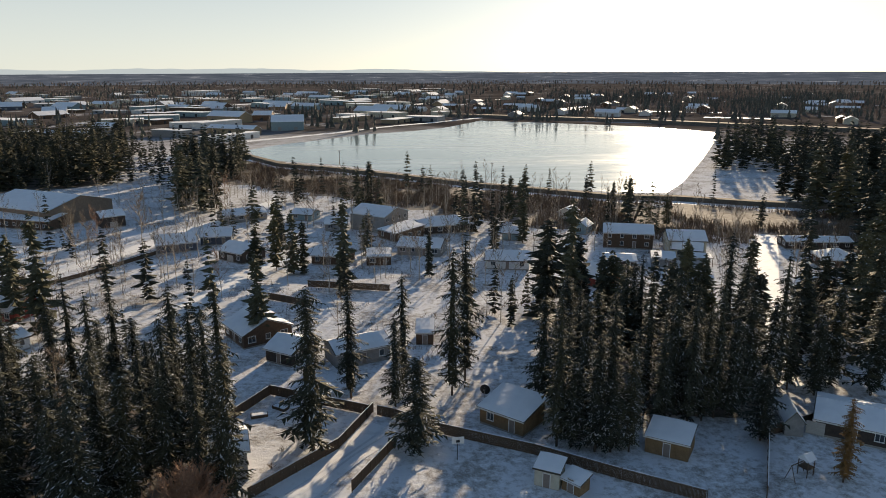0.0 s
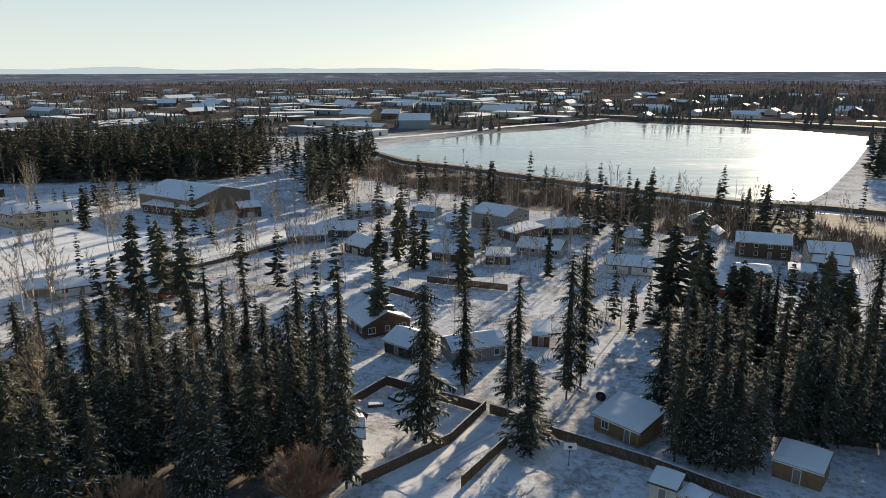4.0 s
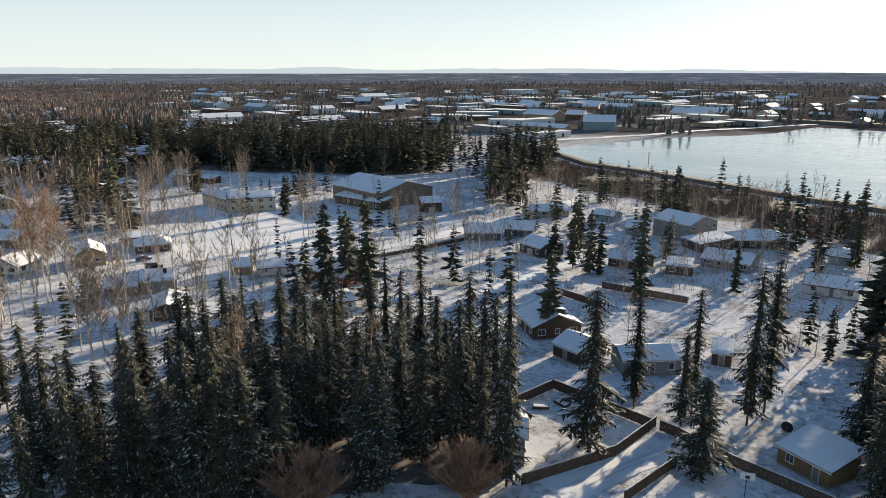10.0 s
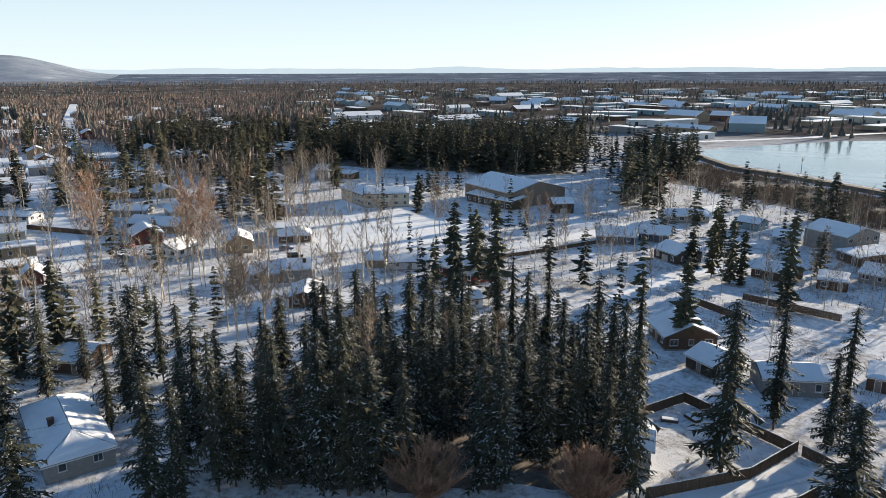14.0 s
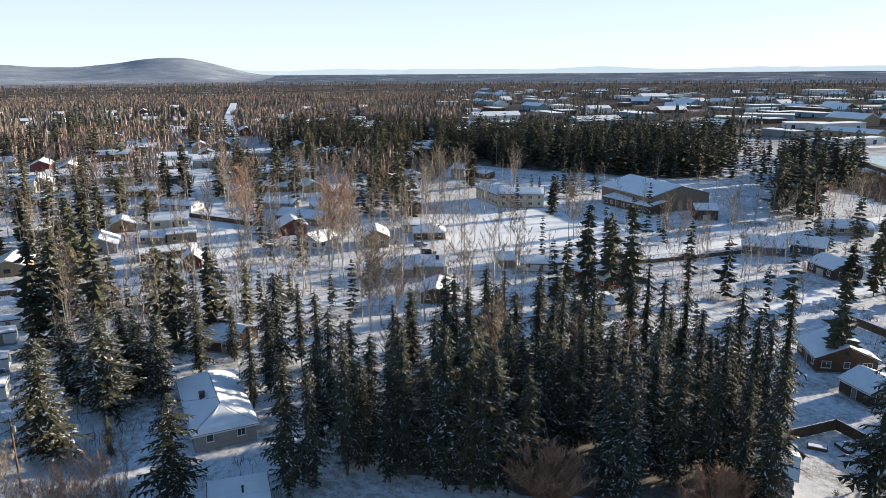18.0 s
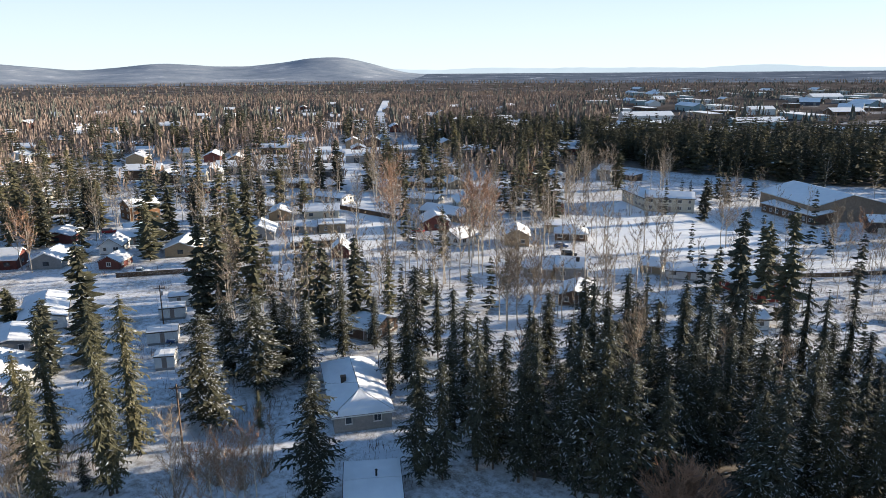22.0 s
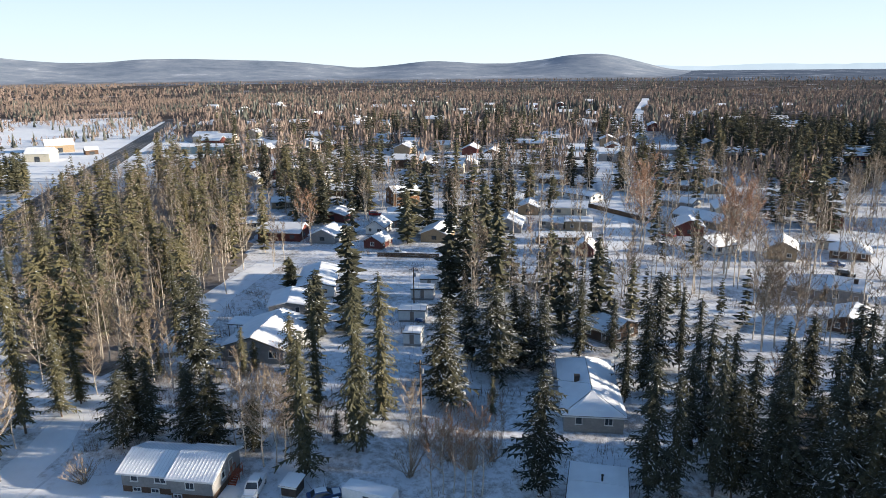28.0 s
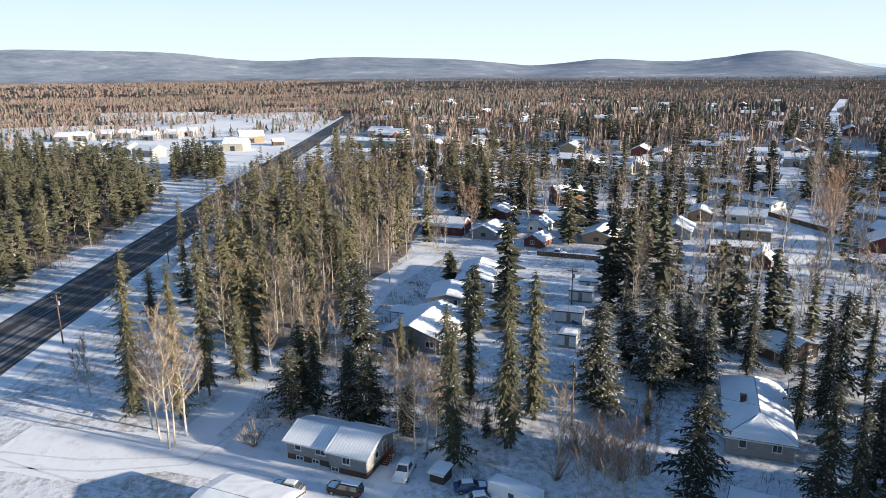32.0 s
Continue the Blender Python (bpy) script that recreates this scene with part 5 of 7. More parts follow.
house(-170.7, 155.6, 49, 10.2, 8.0, 2.7, 1.8, "brown", "brown house with snow-covered hip roof", roof="hip")
house(-176.1, 137.3, 143, 11.0, 7.8, 3.6, 2.0, "tan", "tan house with steep snowy gable and front deck", sides=(3, 0))
house(-143.5, 120.3, 39, 7.5, 8.0, 2.8, 1.5, "grey", "grey low house with a snowy roof behind bare trees")
house(-137.4, 126.3, 44, 8.4, 9.0, 3.6, 1.6, "grey", "grey split-level house with block chimney", pipe=(1.5, -2.0), brick=True)
house(-121.3, 113.2, 131, 11.0, 7.0, 2.8, 1.2, "brown", "house with broad white roof half hidden by spruces", sides=(3,))
house(-129.0, 148.0, 32, 5.2, 7.0, 2.5, 1.3, "tan", "small tan bungalow with snowy roof")
house(-119.8, 151.6, 43, 11.3, 7.0, 2.5, 1.1, "white", "long low white house with snow-covered roof")
house(-100.9, 152.9, -14, 14.9, 9.0, 3.0, 2.6, "red", "barn-red house with blue-shaded snowy roof", sides=(0, 1))
house(-89.5, 130.7, 61, 9.7, 9.0, 2.8, 1.3, "white", "white house under bright snow behind spruces")

# towards the lake
house(-84.0, 214.3, 25, 11.7, 9.0, 2.9, 2.0, "blue", "dark blue house with white trim and snowy roof", sides=(0, 1, 3))
house(-74.0, 224.0, 11, 9.4, 9.0, 2.9, 1.8, "blue", "dark blue rear wing with snowy roof")
house(-60.0, 202.5, -33, 9.9, 9.0, 3.2, 1.8, "dark", "dark brown garage house with white garage door", garage=(0, 0), door=None)
house(-75.9, 259.4, 36, 15.9, 9.0, 2.8, 1.6, "grey", "grey bungalow beside the snowy street")
house(-52.3, 260.5, -17, 8.4, 7.0, 2.6, 1.3, "teal", "small pale house with light blue roof")
house(-32.4, 199.2, -11, 10.4, 8.0, 2.8, 1.5, "brown", "long brown ranch house with snowy roof", sides=(0,))
house(-23.0, 244.9, 147, 15.0, 13.8, 6.0, 2.2, "grey", "tall grey-green two-storey house with pale frosted roof", floors=2, sides=(3, 0), bare=BLUE_ROOF, snow=0.1)
house(-14.5, 230.3, -47, 9.3, 12.0, 3.0, 1.0, "brown", "brown lower wing with broad sunlit snowy roof", roof="shed")
house(0.2, 241.5, 18, 17.5, 11.0, 3.0, 2.0, "dark", "dark brown house with bright sunlit snowy roof", roof="hip")
house(-38.2, 243.9, 6, 7.3, 8.0, 2.7, 1.3, "grey", "low grey house with snow on its roof")
house(-6.7, 210.2, -14, 13.3, 9.0, 2.8, 1.8, "grey", "low grey house with shaded snowy roof", pipe=(-3, -1))
shed(-19.0, 198.0, 4, 7.0, 6.0, 2.6, 0.9, "brown", "low outbuilding under snow")
house(18.1, 194.2, -7, 12.1, 8.0, 2.8, 1.7, "white", "long house with pale snowy roof behind spruces", pipe=(-4, -1))
house(22.2, 228.6, -13, 5.2, 7.0, 2.6, 1.3, "teal", "small house with blue-shaded snow roof")
house(-39.0, 139.0, -52, 10.0, 10.5, 3.0, 2.3, "brown", "dark brown house with skylight strip and snowy gable roof", pipe=(2, -2))
house(-29.5, 128.0, -29, 6.3, 8.0, 2.8, 1.6, "dark", "dark cottage with a snow-covered roof", sides=(0, 1))
house(-16.9, 127.6, 29, 10.8, 7.0, 3.2, 1.3, "grey", "grey house with shallow snowy gable roof", sides=(0, 1))
shed(-4.0, 137.4, -0, 3.5, 6.0, 2.5, 0.8, "brown", "low brown shed under trees")

# nearest lots
house(10.7, 101.7, -38, 7.9, 6.5, 2.9, 1.2, "wood", "golden wooden cabin with wide snowy shed roof", roof="shed", sides=(0,))
shed(33.1, 93.5, -29, 6.1, 5.0, 2.6, 0.8, "wood", "tan plywood shed with snow-covered roof")
shed(14.2, 84.9, -25, 3.4, 3.0, 2.6, 0.5, "cream", "small cream garden shed with two narrow windows")
shed(17.4, 83.2, -44, 2.8, 2.4, 1.7, 0.5, "wood", "lean-to wood store against the cream shed")
house(63.4, 99.6, -30, 10.1, 10.0, 2.7, 1.2, "dark", "dark low house with garage door and snowy roof", garage=(0, -5), sides=(0,))
shed(53.7, 100.2, 79, 6.0, 2.7, 2.4, 1.6, "grey", "small grey shed with pointed snowy roof", roof="gable")
house(40.5, 175.7, -50, 8.0, 6.4, 2.7, 2.8, "red", "red barn-like house with snowy gambrel roof", roof="gambrel", sides=(0, 1, 3), floors=1)
house(58.4, 219.1, -12, 15.0, 10.0, 5.0, 1.8, "brown", "large brown two-storey house with deep snow on its roof", floors=2)
house(73.2, 209.3, -7, 10.8, 10.0, 5.0, 2.0, "cream", "cream two-storey house with sunlit snowy roof", floors=2)
house(72.3, 203.9, -21, 8.5, 5.0, 3.0, 1.6, "cream", "lower front wing of the cream house")
shed(62.7, 195.5, -14, 6.6, 6.0, 2.5, 0.6, "grey", "small low annexe roofed with snow")
house(49.9, 194.1, -8, 8.2, 8.0, 2.6, 0.8, "dark", "low dark house under a flat snowy roof")
carport(73.8, 196.1, -10, 6, 5, 2.3)
house(110.6, 193.3, -7, 9.0, 9.0, 3.2, 2.0, "brown", "dark brown house among tall spruces", roof="hip")
house(88.3, 163.5, 82, 9.0, 5.3, 3.0, 3.0, "dark", "dark steep-roofed cabin with metal stove pipe", pipe=(0, 2), sides=(3, 0))
house(116.6, 216.1, -4, 20.1, 7.0, 2.6, 0.8, "dark", "long low dark building near the lake")
house(98.5, 144.7, -33, 8.6, 9.0, 3.0, 1.5, "brown", "brown house at the edge of the street")
house(47.6, 237.6, 63, 7.0, 4.9, 2.8, 1.6, "teal", "small gabled house near the lake")
house(47.1, 262.3, 60, 7.0, 5.7, 2.8, 1.6, "white", "small white gabled hut near the dike")
house(-29.9, 87.8, 19, 4.6, 6.5, 4.6, 1.1, "grey", "grey two-storey house beside the fenced yard", sides=(0,), floors=2, door=None)

# ---- houses: mobile home court and western lots ----
house(-101.0, 45.0, 162, 21.0, 9.0, 3.0, 2.0, "grey", "grey-blue ranch house with chimney and snow-dappled hip roof", roof="hip", sides=(0, 1, 3), base=0.6, pipe=(-1.5, 2.0), brick=True)
house(-74.3, 35.1, 65, 6.8, 9.0, 2.3, 0.12, "dark", "low flat-roofed garage deep in snow with black stove pipe", win=False, door=None, pipe=(0.5, 0.5))
house(-138.3, -7.9, 160, 17.0, 12.6, 2.9, 2.2, "grey", "large grey house with broad snowy gable roof", sides=(0, 1, 3))
house(-160.5, -3.7, 175, 11.5, 8.5, 2.8, 0.9, "grey", "grey rear wing with ribbed pale metal roof", bare=METAL_ROOF, snow=0.05)
house(-177.0, 3.5, 173, 19.0, 9.0, 2.9, 1.1, "white", "long white house with wide snowy roof")
carport(-147.5, -13.3, 165, 5.2, 5.3, 2.4)
house(-162.2, 28.1, 73, 5.4, 4.2, 2.7, 0.3, "white", "white mobile home with flat snowy roof", name="mobile_home", over=0.12, base=0.5, base_mat=WALLS["grey"], category="mobile home")
house(-170.2, 31.2, 75, 4.5, 4.2, 2.7, 0.3, "white", "white mobile home with flat snowy roof", name="mobile_home", over=0.12, base=0.5, base_mat=WALLS["grey"], category="mobile home")
house(-147.5, 23.2, 73, 6.0, 4.2, 2.7, 0.3, "white", "white mobile home with flat snowy roof", name="mobile_home", over=0.12, base=0.5, base_mat=WALLS["grey"], category="mobile home")
house(-133.7, 21.1, 68, 3.5, 4.2, 2.7, 0.3, "white", "white mobile home with flat snowy roof", name="mobile_home", over=0.12, base=0.5, base_mat=WALLS["grey"], category="mobile home")
house(-287.6, 41.8, 104, 11.4, 9.0, 5.6, 2.0, "orange", "brown log-sided two-storey house with bright snowy gable", floors=2)
house(-259.7, 35.0, 86, 6.1, 7.0, 2.6, 1.2, "white", "small white house with snowy roof")
house(-246.4, 32.4, 63, 8.3, 8.0, 2.6, 1.4, "teal", "pale blue cottage with snow-covered roof")
house(-236.3, 25.8, 156, 9.0, 6.4, 2.8, 2.2, "white", "white gabled cottage with snowy roof")
house(-216.1, 23.3, 146, 8.0, 6.0, 2.6, 1.6, "maroon", "dark red cottage with snowy porch roof")
house(-336.5, 77.0, 51, 13.9, 8.0, 2.7, 1.2, "red", "red-brown house with long snowy roof")
house(-225.5, 94.3, 68, 9.0, 8.0, 3.4, 0.8, "tan", "tan shed-roofed house with wide snowy roof")
house(-230.1, 87.2, 47, 9.5, 8.0, 2.6, 0.9, "grey", "low grey house with snowy roof")
house(-207.4, 81.7, 72, 17.2, 6.0, 2.6, 0.7, "brown", "long mobile home roofed with snow", name="mobile_home", category="mobile home")
house(-192.4, 82.9, 154, 9.0, 5.1, 2.8, 2.2, "maroon", "maroon gabled house with snowy roof")
shed(-194.8, 73.5, 64, 3.6, 6.0, 2.6, 0.8, "brown", "small brown shed roofed with snow")
carport(-171.5, 57.5, -22, 8, 5, 2.2, "open greenhouse-like carport with pale ribbed roof")
house(-292.5, -6.8, 86, 8.9, 8.0, 2.8, 1.3, "tan", "tan house with snowy roof among birches")
house(-320.0, -4.2, 86, 9.2, 8.0, 2.8, 1.3, "brown", "brown house under snow among birches")
house(-253.0, -21.9, 93, 14.0, 8.0, 2.8, 1.3, "cream", "cream house hidden among birches")
house(-180.2, -70.3, 80, 13.0, 8.0, 2.7, 1.2, "grey", "grey house under snow beside the asphalt road")
house(-274.9, 87.3, 65, 5.5, 8.0, 2.8, 1.5, "grey", "grey house half hidden by spruces")
house(-324.4, 120.8, 49, 15.1, 9.0, 2.8, 1.2, "brown", "brown ranch house along the side street")
house(-369.2, 141.6, 44, 14.7, 9.0, 2.8, 1.2, "grey", "grey ranch house along the side street")
house(-417.2, 162.7, 53, 13.9, 9.0, 2.8, 1.2, "tan", "tan house along the side street")
house(-295.9, 169.1, 26, 21.8, 8.0, 2.8, 1.2, "brown", "brown house across the side street")
house(-221.6, 139.9, 17, 21.5, 9.0, 2.8, 1.9, "tan", "tan house with bright double-gabled snowy roof")
house(-186.5, 122.0, 99, 9.0, 9.9, 2.8, 2.0, "white", "grey-white gabled house behind birches")
house(-254.2, 148.9, 34, 14.6, 8.0, 2.6, 1.2, "grey", "grey house with snow on its roof")
house(-329.3, 209.9, 32, 18.0, 8.0, 2.7, 1.2, "dark", "dark house with snowy roof near the street")
house(-346.4, 189.9, 37, 16.0, 8.0, 2.7, 1.2, "maroon", "maroon house under snow by the street")
house(-391.5, 213.9, 33, 16.8, 8.0, 2.7, 1.2, "grey", "grey house far up the street")
house(-279.4, 117.5, 27, 17.1, 8.0, 2.6, 1.0, "white", "white mobile home with snowy roof", name="mobile_home", category="mobile home")
house(-128.2, 61.2, 29, 8.1, 9.0, 2.8, 1.6, "brown", "house with bright snowy roof behind dark spruces")
house(-74.4, -27.1, 69, 11.2, 9.2, 3.2, 0.7, "white", "white workshop with broad smooth snowy roof", win=False, door=None, over=0.4)
HOME = house(-92.2, -20.6, 69.6, 7.4, 7.4, 3.0, 1.25, "grey", "grey split-level home with ribbed metal roof and brown skirting", base=0.95, base_mat=WALLS["brown"], bare=METAL_ROOF, snow=0.03, sides=(0,), door=None, name="split_level_home", keep=9)
volume(HOME, 5.8, 8.2, 3.25, 1.35, "gable", "grey", 0.5, 0.95, 0.03, 9, Matrix.Translation((6.6, -0.35, 0)), METAL_ROOF, WALLS["brown"])
RIB = Build().box(-0.025, 0.025, 0, 1, 0.0, 0.025).mesh("rib", METAL_ROOF)
for _x0, _n, _w, _e, _r, _dy in ((-4.1, 17, 7.4, 3.0, 1.25, 0.0), (3.35, 14, 8.2, 3.25, 1.35, -0.35)):       # standing seams of both roofs
    for _k in range(_n):
        for _sg in (1, -1):
            _ln, _sl = math.hypot(_w / 2 + 0.4, _r), math.atan2(_r, _w / 2)
            part("rib", RIB, HOME, m=Matrix.Translation((_x0 + 0.49 * _k, _dy, _e + _r + 0.2)) @ local(90 - 90 * _sg) @ Matrix.Rotation(-_sl, 4, "X") @ Matrix.Diagonal((1, _ln, 1, 1)))
for _x in (-1.6, 1.0, 4.6):
    add_window(HOME, 0, _x, 0.55, 7.4, 7.4 if _x < 3 else 8.9, 1.0, 0.5)
add_window(HOME, 0, 6.4, 2.2, 7.4, 8.9, 1.1, 0.9)
add_window(HOME, 1, -1.4, 2.2, 19.0, 7.4, 0.8, 0.9)
add_door(HOME, 1, 0.9, 1.1, 19.0, 7.4)
vehicle(-86.3, -8.2, -14, "pickup", "white", "white pickup truck covered with snow beside the home")
vehicle(-82.5, 0.8, 97, "car", "blue", "dark blue sedan with snow on its roof")
vehicle(-81.5, -15.7, -107, "suv", "black", "black sport utility car partly cleared of snow")
vehicle(-82.0, -23.3, -106, "car", "grey", "small car buried under snow")
vehicle(-79.9, 2.3, 102, "car", "white", "white car under snow beside the trailer")
box_trailer(-79.7, 6.5, 57, 7.0, 2.4, 2.6, "white enclosed trailer with snow-dusted roof")
shed(-85.0, -3.2, 63, 2.1, 2.4, 1.5, 0.2, "dark", "small dark timber store with snowy flat roof", win=False, door=None)

# ---- far houses by the asphalt road ----
far_building(-511, -62, 74, 41, 20, 5, "teal", "long low school building with snowy roof", False)
far_building(-446, -47, 89, 37, 18, 4.5, "tan", "tan school wing with flat snowy roof", False)
far_building(-600, -70, 68, 19, 14, 4, "cream", "green-trimmed house with snowy roof", True)
far_building(-583, -54, 65, 15, 12, 4, "cream", "cream house with snowy roof", True)
far_building(-493, -160, 85, 15, 14, 5, "cream", "cream building with gabled snowy roof by the road", True)
far_building(-549, -166, 111, 18, 16, 5, "tan", "tan roadside building with broad white roof", True)
far_building(-525, -139, 114, 8, 8, 3, "brown", "small brown hut by the road", True)
far_building(-560, -319, 84, 12, 12, 4.2, "grey", "pale apartment row house with snowy gable roof", True)
far_building(-567, -308, 84, 12, 12, 4.2, "grey", "pale apartment row house with snowy gable roof", True)
far_building(-584, -297, 84, 12, 12, 4.2, "grey", "pale apartment row house with snowy gable roof", True)
far_building(-591, -283, 84, 12, 12, 4.2, "grey", "pale apartment row house with snowy gable roof", True)
far_building(-570, -255, 84, 12, 12, 4.2, "grey", "pale apartment row house with snowy gable roof", True)
far_building(-587, -242, 84, 12, 12, 4.2, "grey", "pale apartment row house with snowy gable roof", True)
far_building(-606, -237, 84, 13, 12, 4.2, "grey", "pale apartment row house with snowy gable roof", True)
far_building(-486, -273, 67, 20, 12, 4.2, "grey", "grey apartment row house with snowy gable roof", True)
far_building(-487, -256, 66, 20, 12, 4.2, "grey", "grey apartment row house with snowy gable roof", True)
far_building(-479, -233, 66, 19, 12, 4.2, "grey", "grey apartment row house with snowy gable roof", True)
far_building(-459, -207, 66, 18, 12, 4.2, "grey", "grey apartment row house with snowy gable roof", True)
far_building(-150, 685, 11, 30, 24, 8, "teal", "pale blue metal warehouse by the lake head", True)
far_building(-207, 821, -1, 21, 18, 6, "brown", "brown warehouse among spruces", True)
far_building(-239, 1036, -2, 24, 18, 5, "wood", "tan shed with bright snowy roof", True)
far_building(-343, 763, 22, 41, 22, 5, "cream", "long cream warehouse with snowy roof", False)
far_building(-329, 816, 20, 51, 24, 6, "teal", "long pale warehouse with snowy roof", False)
far_building(-254, 718, 32, 39, 20, 5, "white", "white-roofed warehouse beside the yard", False)
far_building(-578, 1715, 67, 87, 40, 10, "white", "large white industrial building", False)
far_building(-613, 1161, 11, 83, 30, 5, "grey", "long industrial shed with snowy roof", False)
far_building(-637, 1056, 31, 28, 24, 5, "blue", "blue-walled industrial shed with snowy roof", True)
far_building(-505, 930, 24, 28, 22, 5, "blue", "blue-walled workshop with snowy roof", True)

# ---- trees of the near and middle lots ----
for _x, _y, _h, _w in ((-19.2, 92.9, 25.4, 0.87), (-15.9, 110.3, 21.5, 0.76), (-25.6, 173.4, 23.5, 0.67), (-7.0, 111.4, 22.2, 0.62), (-3.9, 92.8, 15.1, 1.29), (3.7, 117.4, 27, 0.71), (1.3, 111.4, 26.0, 0.62), (-4.1, 183.6, 12.6, 0.76), (-32.0, 300.4, 17.1, 1.12), (31.1, 274.7, 16.2, 0.87), (24.4, 258.3, 17.0, 0.85), (63.8, 263.4, 14.0, 0.74), (-50.9, 183.8, 14.1, 1.05), (-46.8, 189.4, 20.7, 0.68), (-41.4, 186.5, 18.1, 0.81), (-38.6, 186.5, 15.1, 0.82), (22.9, 151.7, 22.9, 1.22), (28.5, 153.4, 27, 0.67), (25.4, 222.5, 14.8, 0.85), (15.5, 211.4, 10.7, 1.27), (16.1, 107.2, 19.6, 0.82), (16.6, 94.4, 24.5, 0.69), (21.4, 99.5, 22.0, 0.62), (24.2, 94.4, 22.8, 0.82),):
    spruce(_x, _y, _h, 'plain', _w)
for _x, _y, _h, _w in ((21.9, 92.8, 18.4, 0.79), (36.7, 125.9, 21.2, 0.9), (26.9, 92.8, 17.5, 0.76), (33.1, 107.1, 22.3, 0.67), (36.1, 103.2, 25.2, 0.62), (37.6, 99.5, 24.5, 0.64), (49.1, 137.7, 21.6, 0.62), (40.8, 102.2, 19.2, 0.7), (51.9, 123.2, 25.9, 0.68), (43.1, 103.2, 24.3, 0.68), (68.4, 151.6, 18.9, 0.87), (51.9, 115.8, 23.6, 0.64), (59.4, 125.9, 17.8, 0.82), (56.6, 111.3, 25.7, 0.64), (53.0, 107.1, 19.4, 0.79), (47.5, 96.0, 12.6, 1.29), (64.4, 120.6, 22.3, 0.72), (59.7, 113.5, 17.3, 0.89), (68.4, 115.8, 18.5, 1.3), (90.1, 151.5, 15.6, 1.11), (80.4, 125.8, 23.0, 0.93), (119.6, 188.7, 22.0, 1.17), (93.3, 151.5, 20.7, 1.0), (152.0, 313.4, 18.9, 1.4),):
    spruce(_x, _y, _h, 'plain', _w)
for _x, _y, _h, _w in ((148.6, 292.4, 22.4, 1.11), (143.8, 270.2, 27, 1.15), (148.7, 259.7, 27, 1.12), (203.2, 336.0, 27, 1.46), (127.6, 207.4, 25.6, 1.09), (80.0, 248.1, 11.3, 1.18), (73.0, 111.3, 17.9, 1.18), (63.3, 111.3, 14.1, 1.21), (45.6, 103.2, 17.0, 0.89), (33.2, 99.5, 18.4, 0.85), (18.7, 94.4, 13.5, 1.2), (24.2, 92.8, 14.1, 1.14), (-8.1, 107.2, 15.9, 0.74),):
    spruce(_x, _y, _h, 'plain', _w)
for _x, _y, _h, _w in ((-66.0, 55.3, 22.2, 0.82), (-60.4, 57.5, 23.4, 0.8), (-57.6, 59.4, 26.4, 0.77), (-72.5, 71.1, 24.7, 0.67), (-71.3, 81.1, 24.3, 0.66), (-60.9, 70.8, 20.9, 0.74), (-69.2, 87.5, 23.1, 0.62), (-59.0, 80.1, 23.8, 0.62), (-56.1, 74.0, 21.0, 0.74), (-59.2, 71.9, 18.4, 0.98), (-54.0, 75.4, 16.8, 0.93), (-85.9, 124.8, 26.7, 0.66), (-96.0, 149.9, 19.7, 1.05), (-82.9, 137.7, 27, 0.65), (-63.2, 94.2, 22.5, 0.62), (-57.1, 95.6, 22.2, 0.65), (-55.1, 97.0, 26.0, 0.62), (-41.7, 71.6, 22.3, 0.76), (-51.0, 94.7, 24.3, 0.62), (-44.4, 81.8, 20.9, 0.74), (-50.1, 100.3, 24.1, 0.65), (-39.9, 79.4, 19.4, 0.84), (-39.8, 84.9, 19.2, 0.68), (-37.2, 86.7, 23.4, 0.62),):
    spruce(_x, _y, _h, 'plain', _w)
for _x, _y, _h, _w in ((-36.0, 82.1, 19.3, 0.78), (-41.7, 100.9, 23.3, 0.63), (-34.2, 88.8, 24.1, 0.65), (-32.8, 89.7, 24.1, 0.62), (-35.9, 104.8, 23.3, 0.66), (-27.3, 79.8, 22.6, 0.73), (-28.9, 81.8, 17.0, 0.86), (-165.1, 215.4, 16.2, 1.02), (-233.3, 240.4, 17.3, 1.47), (-106.0, 281.6, 27, 1.01), (-110.3, 311.5, 27, 0.93), (-92.5, 282.0, 25.4, 0.83), (-66.8, 53.2, 17.4, 0.97), (-64.4, 57.9, 17.8, 0.96), (-56.4, 60.2, 18.3, 0.9), (-44.3, 71.5, 17.9, 0.87), (-31.6, 81.6, 18.8, 0.78), (-37.9, 136.4, 19, 0.78), (-72.5, 66.9, 19.7, 0.82), (-54.5, 79.0, 19.8, 0.73), (-70.2, 77.0, 21.8, 0.71),):
    spruce(_x, _y, _h, 'plain', _w)
